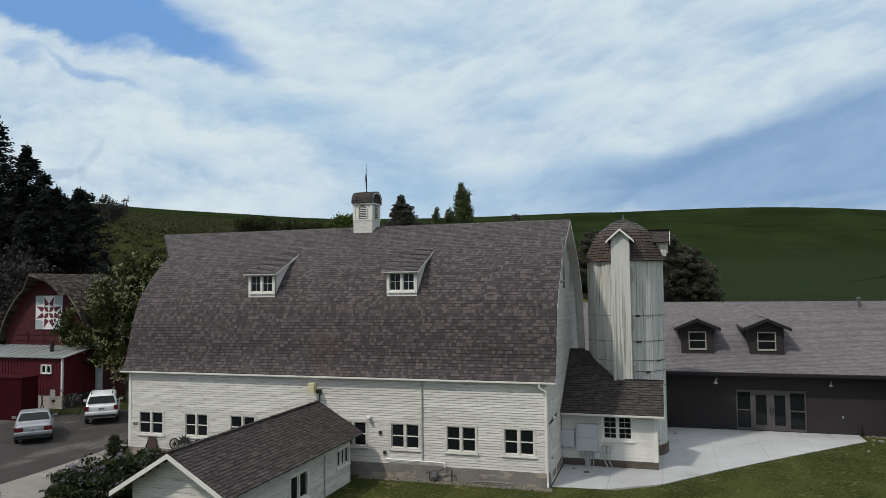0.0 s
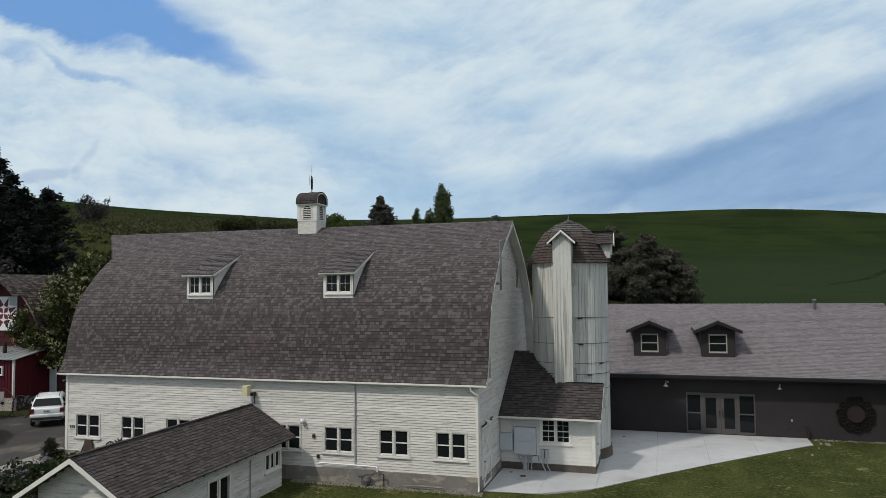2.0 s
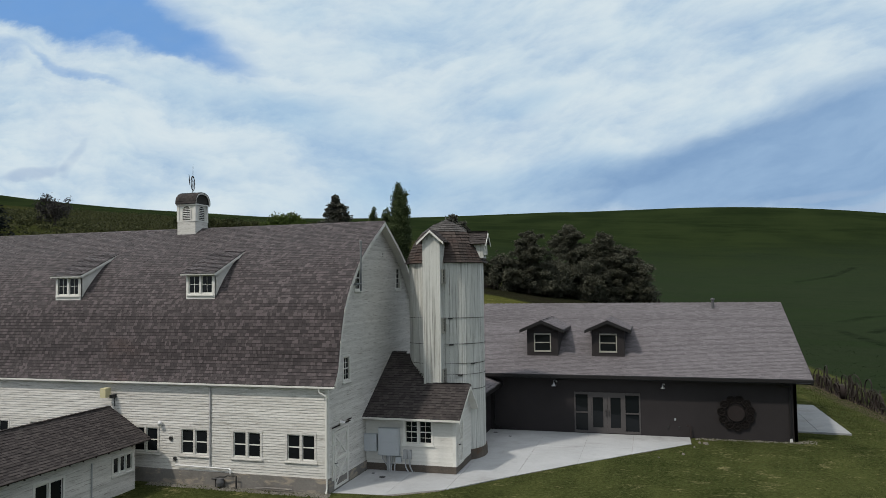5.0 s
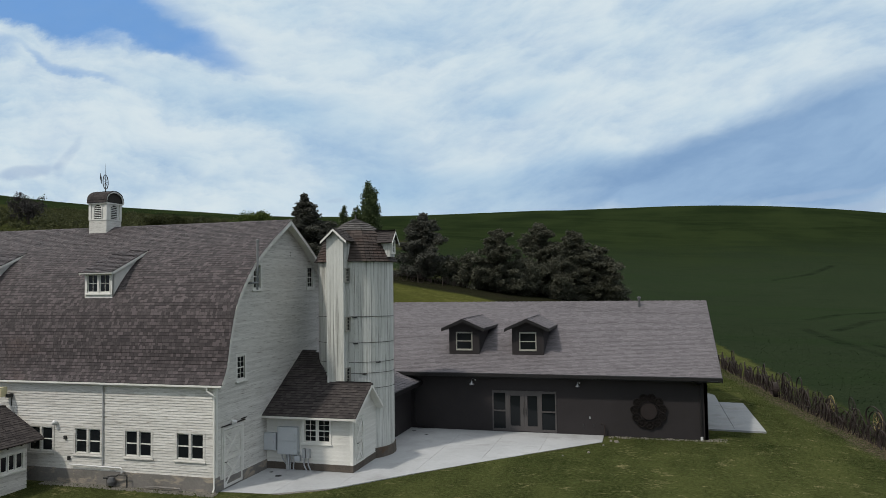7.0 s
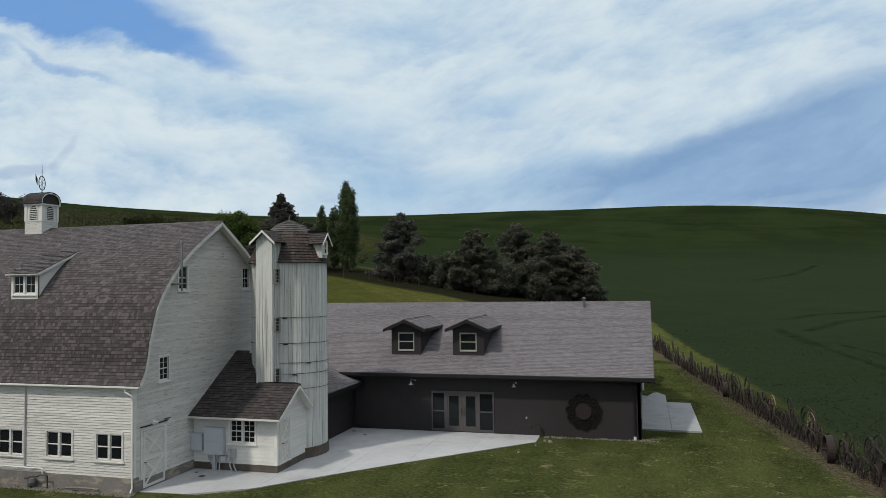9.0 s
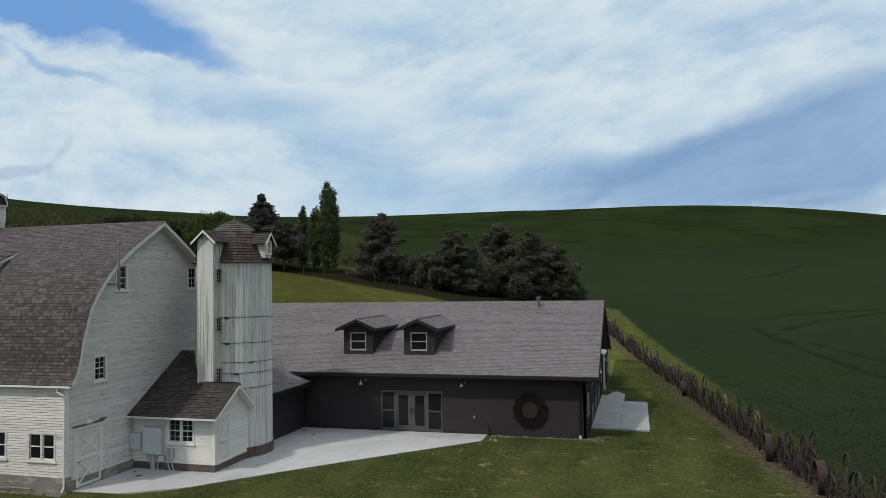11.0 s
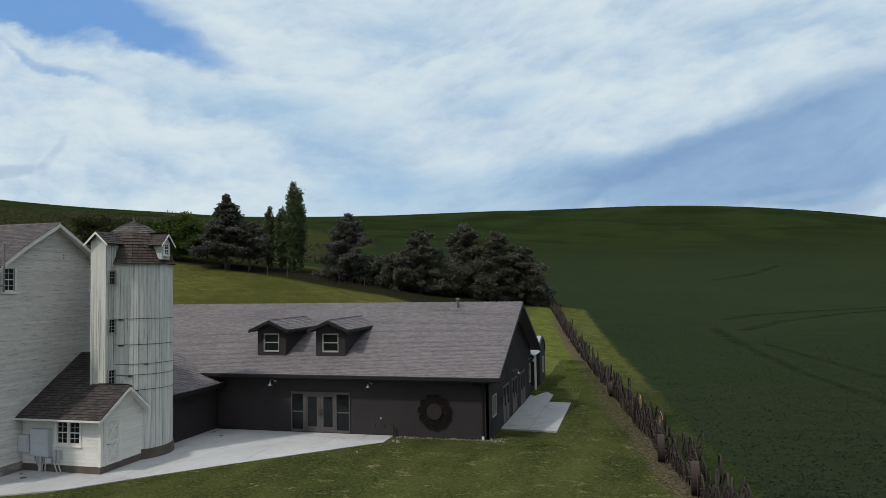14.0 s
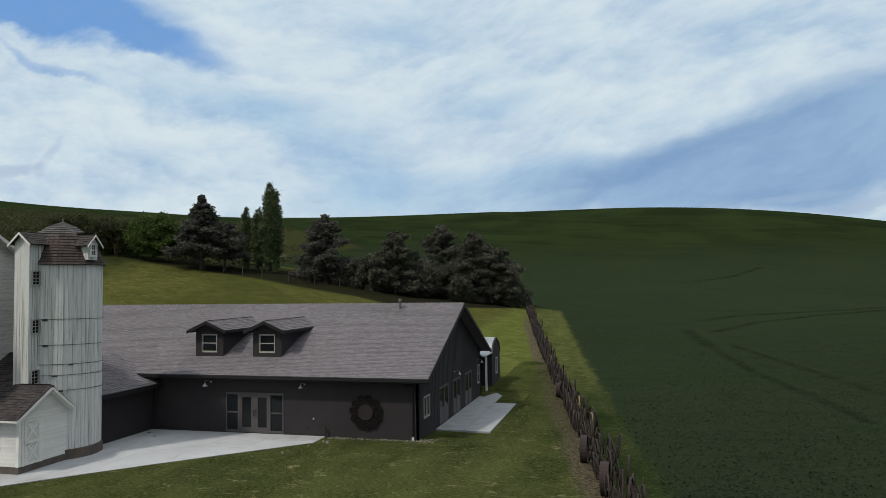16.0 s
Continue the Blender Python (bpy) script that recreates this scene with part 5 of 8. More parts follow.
slab_between(m, [(4.12, 36.4, 2.46), (4.12, 42.6, 2.46), (0.6, 42.6, 4.0), (0.6, 36.4, 4.0)], 0.1)
part("roof", m, SHINGLE_GREY, wing)
wup = Vector((-3.52, 0, 1.54)).normalized()
shingles(wing, slope((4.14, 36.4, 2.463), (0, 1, 0), wup), lambda v: (0, min(6.0, 5.0 + 1.1 * v)), 3.84, SHINGLE_GREY, tab=0.33, expo=0.17, thick=0.018, shade_line=0.0, seed=71, butt_shade=BUTT_SHADE_GREY)
m = Mesh()
m.box(4.10, 4.20, 36.4, 42.0, 2.26, 2.46)
part("gutter", m, DARKTRIM, wing)
m = Mesh()
m.tube([(3.95, 41.75, 2.3), (3.75, 41.85, 2.1), (3.75, 41.87, 0.25), (3.95, 41.85, 0.05), (4.9, 41.8, -0.05)], 0.045)
part("downspout", m, DARKTRIM, wing)

# ---- patio slabs ----
RIM = [(0.12, 28.42), (2.57, 28.62), (4.03, 29.55), (5.81, 31.67), (9.92, 36.18), (13.91, 40.25)]


def rim_y(x):
    for (xa, ya), (xb, yb) in zip(RIM, RIM[1:]):
        if x <= xb:
            return ya + (yb - ya) * (x - xa) / (xb - xa)
    return RIM[-1][1] + (x - RIM[-1][0])


patio = structure("patio", (lambda q: (q.hexa([(x, y, -0.4) for x, y in RIM] + [(14.0, 41.9, -0.4), (0.1, 41.9, -0.4)],
                                              [(x, y, -0.142) for x, y in RIM] + [(14.0, 41.9, -0.142), (0.1, 41.9, -0.142)]), q)[1])(Mesh()), OLD_CONCRETE, "pale poured concrete patio between the buildings", "patio")
for xa, xb in zip((0.1, 2.2, 4.3, 6.6, 8.9, 11.2), (2.2, 4.3, 6.6, 8.9, 11.2, 14.0)):
    ys = [y for y in (32.09, 35.2, 38.6, 41.9)]
    prev = None
    for y1 in ys:
        lo_a, lo_b = (rim_y(xa), rim_y(xb)) if prev is None else (prev, prev)
        if max(rim_y(xa), rim_y(xb)) > y1 - 0.4:
            continue
        pts = [(xa + 0.006, max(lo_a, rim_y(xa)) + 0.006), (xb - 0.006, max(lo_b, rim_y(xb)) + 0.006), (xb - 0.006, y1 - 0.006), (xa + 0.006, y1 - 0.006)]
        q = Mesh()
        q.hexa([(x, y, -0.165) for x, y in pts], [(x, y, -0.13) for x, y in pts])
        part("slab", q, CONCRETE, patio)
        prev = y1
OLD_PAVING = surface("grey_paving", (0.24, 0.25, 0.26), (0.34, 0.35, 0.36), 0.6, 0.9, bump=0.15, bump_scale=120, stain=(0.22, 0.22, 0.22), stain_scale=0.6, stain_cut=(0.5, 0.75))
east_slab = structure("east_pavement", (lambda q: (q.box(19.12, 22.1, 45.1, 54.0, -0.6, -0.24), q)[1])(Mesh()), OLD_CONCRETE, "pale concrete pavement along the hall's end wall", "pavement")
for pts in (((19.13, 45.0), (20.67, 44.96), (20.70, 57.2), (19.45, 60.0), (19.13, 60.0)), ((20.69, 44.96), (22.2, 44.88), (22.17, 54.1), (20.715, 54.2))):
    q = Mesh()
    q.hexa([(x, y, -0.5) for x, y in pts], [(x, y, -0.185) for x, y in pts])
    part("slab", q, OLD_PAVING, east_slab)

for x, y, r in ((1.2, 31.0, 0.14), (3.95, 41.0, 0.12), (4.9, 40.2, 0.10), (0.6, 31.5, 0.08)):
    q = Mesh()
    q.tube([(x, y, -0.14), (x, y, -0.122)], r, 12)
    tagged(part("drain", q, BLACK), "small dark drain cover in the patio", "drain")

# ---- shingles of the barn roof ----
shingles(roof_front, barn_at, lambda v: (west_end(on_curve(v)[0].x) - 0.02, 0.392), ARC[-1] - 0.02, SHINGLE, seed=81, tab=0.18, expo=0.143, shade_line=0.018, thick=0.009,
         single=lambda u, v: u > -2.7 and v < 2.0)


# ---- plants ----
def leaf_material(name, dark, light, rough=0.7):
    m = bpy.data.materials.new(name)
    m.use_nodes = True
    N = Nodes(m.node_tree)
    geo = N.add("ShaderNodeNewGeometry")
    rnd = S(N.tree, geo.outputs["Random Per Island"])
    n = N.noise(geo.outputs["Position"], 0.7, 3, 0.6)
    c = N.mix((rnd * 0.42 + (n - 0.5) * 1.5 + 0.25).clip(), dark, light)
    b = N.add("ShaderNodeBsdfPrincipled")
    N.link(c, b.inputs["Base Color"])
    b.inputs["Roughness"].default_value, b.inputs["Specular IOR Level"].default_value = rough, 0.08
    t = N.add("ShaderNodeBsdfTranslucent")
    N.link(c, t.inputs["Color"])
    mix = N.add("ShaderNodeMixShader")
    mix.inputs[0].default_value = 0.25
    N.link(b.outputs[0], mix.inputs[1]), N.link(t.outputs[0], mix.inputs[2])
    N.link(mix.outputs[0], N.add("ShaderNodeOutputMaterial").inputs[0])
    return m


BARK = surface("bark", (0.030, 0.024, 0.019), (0.075, 0.060, 0.048), 5.0, 0.95, bump=0.6, bump_scale=20, stretch=(2, 2, 0.5))
SPRUCE = leaf_material("spruce_needles", (0.044, 0.046, 0.040), (0.135, 0.136, 0.113))
FIR = leaf_material("dark_fir_needles", (0.0060, 0.0076, 0.0076), (0.044, 0.052, 0.049))
PINE = leaf_material("pine_needles", (0.044, 0.045, 0.034), (0.138, 0.140, 0.104))
BROAD = leaf_material("maple_leaves", (0.032, 0.052, 0.014), (0.105, 0.145, 0.038))
POPLAR = leaf_material("poplar_leaves", (0.036, 0.054, 0.024), (0.130, 0.165, 0.078))
SNOWBALL = leaf_material("hedge_leaves", (0.009, 0.013, 0.005), (0.070, 0.084, 0.028))
THICKET = leaf_material("thicket_leaves", (0.015, 0.019, 0.008), (0.055, 0.060, 0.024))
BLOSSOM = leaf_material("cream_blossom", (0.22, 0.23, 0.11), (0.52, 0.52, 0.32))
LILAC_LEAF = leaf_material("lilac_leaves", (0.010, 0.017, 0.008), (0.060, 0.074, 0.036))
LILAC = leaf_material("lilac_bloom", (0.10, 0.09, 0.13), (0.34, 0.32, 0.38))
TWIG = leaf_material("grey_twigs", (0.024, 0.022, 0.022), (0.096, 0.090, 0.087))
SCRUB = leaf_material("scrub_leaves", (0.020, 0.024, 0.012), (0.100, 0.105, 0.045))
CROP = leaf_material("crop_leaves", (0.0200, 0.0310, 0.0160), (0.034, 0.048, 0.024), 0.9)
GRASS = leaf_material("grass_blades", (0.027, 0.042, 0.011), (0.098, 0.122, 0.040), 0.9)


def leaves(points, size, rng, flat=0.0, long=1.6, out=None):
    """A pointed leaf or sprig at each point. flat: 0 any way round, 1 lying level; out: the way each one points."""
    n = len(points)
    d = rng.normal(size=(n, 3)) if out is None else out + rng.normal(size=(n, 3)) * 0.35
    d[:, 2] *= 1 - flat
    d /= np.linalg.norm(d, axis=1, keepdims=True) + 1e-9
    e = rng.normal(size=(n, 3))
    e[:, 2] *= 1 - flat * 0.7
    e -= d * (e * d).sum(1, keepdims=True)
    e /= np.linalg.norm(e, axis=1, keepdims=True) + 1e-9
    s = (size * rng.uniform(0.6, 1.35, n))[:, None]
    p = np.asarray(points)
    v = np.stack([p - d * s * long / 2, p + e * s / 2, p + d * s * long / 2, p - e * s / 2], 1).reshape(-1, 3)
    return v.tolist(), [(4 * i, 4 * i + 1, 4 * i + 2, 4 * i + 3) for i in range(n)]


def leaf_part(name, points, size, mat, parent, rng, split=1, **kw):
    if split > 1:
        points = np.repeat(points, split, 0) + rng.normal(size=(len(points) * split, 3)) * size * 0.55
        size = size * 0.62
        if kw.get("out") is not None:
            kw["out"] = np.repeat(kw["out"], split, 0)
    v, f = leaves(points, size, rng, **kw)
    me = bpy.data.meshes.new(name)
    me.from_pydata(v, [], f)
    me.materials.append(mat)
    ob = new(name, me)
    return hang(ob, parent) if parent else ob


def conifer(name, x, y, h, r, seed, label, mat=None, n=6000, size=0.3, z=None, bare=0.08, droop=0.25, power=0.85, lean=0.0):
    """A spruce or fir: tapered trunk, whorls of limbs, each limb feathered with sprigs."""
    rng = np.random.default_rng(seed)
    z = height(x, y) - 0.1 if z is None else z
    tree = thing(name, label, "tree", (x, y, z))
    t = Mesh()
    t.tube([(x + lean * s * s, y, z + h * s) for s in (0, 0.3, 0.6, 1.0)], 0.028 * h, 8, 0.02)
    pts, outs = [], []
    whorls = max(9, int(h * 1.7))
    limbs = whorls * 8
    per = max(3, int(1.5 * n / limbs))
    for i in range(limbs):
        s = bare + (0.985 - bare) * ((i // 8) + rng.uniform(-0.22, 0.22)) / whorls
        reach = r * (1 - s) ** power * min(1.0, (1.04 - s) * 5.0) * rng.choice((0.5, 0.75, 1.0, 1.2)) * rng.uniform(0.85, 1.1) + 0.10
        a = rng.uniform(0, math.tau)
        k = np.array([math.cos(a), math.sin(a), 0.0])
        base = np.array([x + lean * s * s, y, z + h * s])
        tip = base + k * reach + np.array([0, 0, -droop * reach + 0.3 * reach * s])
        if reach > 0.6:
            t.tube([tuple(base), tuple((base + tip) / 2 + (0, 0, 0.06 * reach)), tuple(tip)], 0.018 * reach + 0.01, 4, 0.006, caps=False)
        m = max(4, int(per * (0.25 + 1.4 * reach / r)))
        w = rng.uniform(0.10, 1.03, m) ** 0.7
        side = np.array([-k[1], k[0], 0])
        spread = (rng.uniform(-1, 1, m) * 0.30 * reach * (1.15 - w))[:, None] * side
        q = base + (tip - base) * w[:, None] + spread + rng.normal(size=(m, 3)) * (0.035 * reach + 0.03) * (1, 1, 0.8)
        q[:, 2] += 0.10 * reach * np.sin(w * 3.1) + 0.12 * reach * np.maximum(0, w - 0.75) - np.abs(rng.normal(size=m)) * 0.05 * reach
        pts.append(q)
        outs.append(np.tile(k + (0, 0, -0.25), (m, 1)) + side * rng.uniform(-0.8, 0.8, m)[:, None])
    part("trunk", t, BARK, tree)
    leaf_part("crown", np.concatenate(pts), size * 0.8, mat or SPRUCE, tree, rng, 2, flat=0.15, long=2.4, out=np.concatenate(outs))
    return tree


def crown_points(blobs, n, rng, shell=0.55, clump=60):
    """Points in a few rounded masses, thicker towards their outsides, broken up into clumps."""
    vol = np.array([b[3] * b[4] * b[5] for b in blobs]) ** 0.75
    out = []
    for b, c in zip(blobs, np.maximum(20, n * vol / vol.sum())):
        c = int(c)
        k = max(6, c // clump)
        d = rng.normal(size=(k, 3))
        d /= np.linalg.norm(d, axis=1, keepdims=True)
        rad = rng.uniform(shell, 1.04, k)[:, None]
        centres = d * rad
        which = rng.integers(0, k, c)
        p = centres[which] + rng.normal(size=(c, 3)) * 0.115
        out.append(p * b[3:6] + b[:3])
    return np.concatenate(out)


def broadleaf(name, x, y, blobs, seed, label, mat, n=6000, size=0.25, trunk=0.2, stems=1, flowers=None, category="tree", clump=60):
    """A tree or shrub: stems, limbs to each mass of the crown, and leaves; blobs: (x, y, z, rx, ry, rz) from its foot."""
    rng = np.random.default_rng(seed)
    z = height(x, y) - 0.05
    tree = thing(name, label, category, (x, y, z))
    t = Mesh()
    low = min(b[2] for b in blobs) * 0.6
    for s in range(stems):
        o = rng.normal(size=2) * 0.15 * (stems > 1)
        t.tube([(x + o[0], y + o[1], z), (x + o[0] * 1.5, y + o[1] * 1.5, z + low)], trunk, 8, trunk * 0.7)
    for b in blobs:
        mid = (x + b[0] * 0.45, y + b[1] * 0.45, z + low + (b[2] - low) * 0.55)
        t.tube([(x, y, z + low * 0.9), mid, (x + b[0], y + b[1], z + b[2])], trunk * 0.5, 6, trunk * 0.1, caps=False)
        for i in range(4):
            d = rng.normal(size=3) * (b[3], b[4], b[5]) * 0.6
            t.tube([(x + b[0] * 0.7, y + b[1] * 0.7, z + b[2] * 0.85), (x + b[0] + d[0], y + b[1] + d[1], z + b[2] + abs(d[2]))], trunk * 0.2, 4, trunk * 0.05, caps=False)
    part("trunk", t, BARK, tree)
    foot = np.array((x, y, z))
    leaf_part("crown", crown_points(blobs, n, rng, clump=clump) + foot, size, mat, tree, rng, 2 if size > 0.2 else 1)
    if flowers:
        fmat, count, fsize, cluster = flowers
        c = crown_points(blobs, count, rng, 0.85, 3) + foot
        c = np.repeat(c, cluster, 0) + rng.normal(size=(count_rows(c) * cluster, 3)) * fsize * 0.8
        leaf_part("blossom", c, fsize, fmat, tree, rng, long=1.1)
    return tree


def count_rows(a):
    return len(a)


# trees behind the hall
conifer("spruce_tree", -34.9, 105.5, 11.9, 5.8, 101, "dark broad spruce with a bare spire at the lawn's edge", n=13000, size=0.34, bare=0.19, power=1.0, droop=0.05)
conifer("spruce_tree", -32.0, 107.5, 7.6, 4.2, 102, "dark bushy spruce among the taller trees", n=6000, size=0.34, bare=0.24, power=0.6, droop=-0.15)
broadleaf("maple_tree", -45.0, 107.5, [(0, 0, 4.2, 3.9, 3.4, 3.0), (-2.8, 0, 3.0, 2.8, 2.6, 2.1), (2.8, -0.4, 3.6, 3.0, 2.8, 2.6), (1.2, 0, 5.7, 2.4, 2.2, 1.6), (-1.4, -0.6, 5.1, 2.2, 2.0, 1.6), (0.4, -1.4, 2.7, 3.4, 2.2, 1.8)], 103,
          "round green leafy tree at the lawn's edge", BROAD, 26000, 0.30, 0.22)
for px, top, w, sd in ((-26.9, 23.8, 1.80, 104), (-29.3, 20.2, 0.95, 105), (-31.6, 20.2, 0.9, 106)):
    hh = top - height(px, 113)
    broadleaf("poplar_tree", px, 113, [(0.1 * math.sin(9 * s), 0, hh * s, w * (1.2 - abs(s - 0.5) * 1.3), w * (1.1 - abs(s - 0.5)), hh * 0.14) for s in (0.14, 0.24, 0.34, 0.44, 0.54, 0.64, 0.74, 0.84, 0.93)], sd,
              "slender upright green poplar tree", POPLAR, 13000 if w > 1 else 5000, 0.26, 0.16, clump=22)
conifer("spruce_tree", -18.6, 115.6, 11.2, 5.6, 107, "dark spruce with upturned limbs", n=15000, size=0.34, bare=0.05, droop=-0.12, power=0.85)
for px, py, hh, r, sd, lab in ((-6.0, 114.5, 10.2, 3.6, 108, "dark bushy pine in a row behind the hall"), (-0.6, 122.5, 12.2, 3.9, 109, "tall dark pine in a row behind the hall"),
                               (4.8, 122.0, 11.6, 3.6, 110, "tall dark pine in a row behind the hall"), (8.4, 123.5, 9.6, 4.0, 111, "dark pine with level limbs at the row's end")):
    conifer("pine_tree", px, py, hh, r * 1.2, sd, lab, PINE, 17000, 0.30, bare=0.05, droop=-0.10, power=0.55)
for px, py, rr, hh, sd in ((-13.4, 115.5, 3.2, 4.6, 112), (-10.0, 114.0, 2.8, 5.4, 113), (-3.0, 117.0, 3.2, 6.6, 114), (1.8, 119.0, 3.0, 6.4, 115), (10.2, 124.0, 2.4, 4.6, 116)):
    broadleaf("shrub", px, py, [(0, 0, hh * 0.5, rr, rr * 0.8, hh * 0.48), (rr * 0.4, -0.5, hh * 0.35, rr * 0.7, rr * 0.6, hh * 0.36)], sd, "dark dense shrub under the pines", PINE, 3600, 0.36, 0.1, 2, category="shrub")
for px, py, rr, hh, sd in ((-52, 107, 4.0, 5.4, 117), (-58, 110, 4.5, 5.0, 118), (-65, 112, 4.5, 5.0, 119)):
    broadleaf("shrub", px, py, [(0, 0, hh * 0.5, rr, rr * 0.8, hh * 0.5), (rr * 0.5, 0, hh * 0.4, rr * 0.7, rr * 0.6, hh * 0.4)], sd, "dark thicket at the lawn's edge", THICKET, 3600, 0.36, 0.1, 2, category="shrub")

# dark firs and thicket above the red barn
conifer("fir_tree", -63.8, 58, 27.5, 7.6, 121, "very tall dark fir tree", FIR, 12000, 0.36, bare=0.03)
conifer("fir_tree", -59.4, 58.5, 22.6, 6.6, 122, "tall dark fir with drooping limbs", FIR, 11000, 0.36, bare=0.03, power=0.75)
conifer("fir_tree", -57.0, 58.5, 19.4, 4.6, 123, "dark fir with open limbs", FIR, 9000, 0.34, bare=0.04, power=0.6)
conifer("fir_tree", -54.9, 58.0, 17.9, 4.4, 124, "dark fir with open limbs", FIR, 9000, 0.30, bare=0.04, power=0.5)
conifer("fir_tree", -52.8, 59.0, 17.6, 3.7, 133, "dark pine with open tufts", FIR, 8000, 0.30, bare=0.04, power=0.42, droop=-0.1)
conifer("fir_tree", -49.2, 58.4, 11.3, 2.4, 125, "small dark young fir", FIR, 4500, 0.28, bare=0.03)
for px, py, rr, hh, sd, mt in ((-54.5, 53.0, 3.8, 11.5, 126, TWIG), (-50.0, 52.0, 3.2, 8.6, 127, TWIG), (-60, 50, 5.0, 12.5, 128, FIR), (-47.0, 55.0, 3.2, 6.6, 129, FIR), (-43.5, 57.0, 2.8, 5.5, 130, FIR)):
    broadleaf("shrub", px, py, [(0, 0, hh * 0.5, rr, rr, hh * 0.48), (rr * 0.4, -0.5, hh * 0.3, rr * 0.8, rr * 0.8, hh * 0.3)], sd, "tangled dark thicket below the firs", mt, 6500, 0.34, 0.12, 3, category="shrub")

conifer("fir_tree", -61.5, 52.5, 20.0, 6.4, 131, "dense dark fir above the red barn", FIR, 10000, 0.36, bare=0.02, power=0.6)
conifer("fir_tree", -55.8, 56.0, 15.5, 5.4, 132, "dense dark fir above the red barn", FIR, 9000, 0.36, bare=0.02, power=0.5)
# scrub on the slope
rngs = np.random.default_rng(140)
sp = []
for _ in range(1500):
    x = rngs.uniform(-160, -34)
    y = rngs.uniform(62, 146)
    if (x > -52 and y < 112) or (x > -68 and y < 70):
        continue
    rr = rngs.uniform(0.5, 1.6)
    q = rngs.normal(size=(45, 3)) * (rr * 0.5, rr * 0.5, rr * 0.32) + (x, y, height(x, y) + rr * 0.3)
    sp.append(q)
for _ in range(2600):                               # higher up the slope
    x, y = rngs.uniform(-230, -48), rngs.uniform(140, 262)
    if y + max(0, x + 110) > 260 or (abs(x + 66) < 20 and abs(y - 205) < 26):
        continue
    rr = rngs.uniform(0.8, 2.4)
    sp.append(rngs.normal(size=(26, 3)) * (rr * 0.6, rr * 0.5, rr * 0.26) + (x, y, height(x, y) + rr * 0.25))
scrub = leaf_part("hillside_scrub", np.concatenate(sp), 0.30, SCRUB, None, rngs)
tagged(scrub, "patchy olive scrub over the slope", "scrub", kind="stuff")
for px, py, rr, hh, sd in ((-102.0, 118.6, 3.4, 6.2, 141), (-72.0, 120.0, 2.6, 2.8, 142), (-60.0, 124.0, 2.4, 2.6, 143)):
    broadleaf("shrub", px, py, [(0, 0, hh * 0.6, rr, rr, hh * 0.42), (-rr * 0.4, 0, hh * 0.45, rr * 0.7, rr * 0.7, hh * 0.35)], sd, "sparse twiggy bush on the slope", TWIG, 4200, 0.20, 0.12, 5, category="shrub")

# flowering tree beside the barn
broadleaf("flowering_tree", -30.5, 41.0, [(-0.8, 0, 7.0, 2.6, 2.2, 2.2), (-3.4, -0.8, 5.2, 2.0, 1.8, 1.7), (1.6, -0.3, 7.0, 2.4, 2.0, 2.0), (0.2, -1.0, 3.6, 2.4, 1.8, 2.0), (3.2, 0.4, 5.0, 2.6, 2.0, 3.4), (0.4, 0.3, 8.8, 1.5, 1.5, 1.4),
                                          (3.0, 0.4, 8.3, 1.2, 1.2, 1.2), (-2.2, -1.0, 4.0, 1.6, 1.5, 1.4)],
          151, "leafy tree covered in cream blossom beside the barn", SNOWBALL, 22000, 0.16, 0.22, 2, (BLOSSOM, 2200, 0.075, 7))
# lilac and small shrubs by the shed
broadleaf("lilac_bush", -15.8, 23.6, [(-1.6, -0.6, 0.62, 1.5, 1.3, 0.66), (0, -0.2, 0.76, 1.6, 1.3, 0.72), (1.3, 0.5, 0.62, 1.3, 1.1, 0.60), (-0.6, -1.6, 0.55, 1.5, 1.2, 0.62), (-0.5, 1.2, 0.66, 1.4, 1.1, 0.55)],
          152, "big lilac bush with fading mauve flowers", LILAC_LEAF, 16000, 0.10, 0.06, 5, (LILAC, 420, 0.045, 16), category="shrub")
broadleaf("shrub", -17.6, 27.0, [(0, 0, 0.45, 1.0, 0.5, 0.4), (1.2, 0.1, 0.4, 0.9, 0.45, 0.35)], 153, "low yellow-green shrub at the barn wall", SCRUB, 2200, 0.09, 0.03, 4, category="shrub")
conifer("dwarf_spruce", -20.35, 27.75, 1.15, 0.48, 154, "small cone-shaped spruce at the barn corner", LILAC_LEAF, 2600, 0.06, bare=0.02)
broadleaf("shrub", -19.9, 20.8, [(0, 0, 0.3, 0.35, 0.3, 0.28)], 155, "thin potted shrub on the walk", TWIG, 160, 0.12, 0.02, 3, category="shrub")

# ---- road and walk ----
ASPHALT = surface("worn_asphalt", (0.026, 0.024, 0.024), (0.058, 0.053, 0.051), 0.35, 0.95, bump=0.3, bump_scale=60, stretch=(1, 1.5, 1), stain=(0.115, 0.105, 0.095), stain_scale=0.25, stain_cut=(0.52, 0.7), stain_stretch=(1.5, 0.6, 1), gloss=0.2)
WALK = surface("old_walk_concrete", (0.17, 0.16, 0.15), (0.27, 0.255, 0.24), 0.6, 0.95, bump=0.3, bump_scale=60, stain=(0.13, 0.12, 0.10), stain_scale=0.7, stain_cut=(0.55, 0.7), gloss=0.2)


def road_right(y):
    return -21.0 - 0.02 * max(0, y - 22) ** 1.7 * 0.9 if y < 31 else -22.5 - 0.03 * (y - 31)


def road_left(y):
    return -62.0 if y < 26 else -62 + (y - 26) * 4.1 if y < 33 else min(-24, -33.3 + (y - 33) * 1.0)


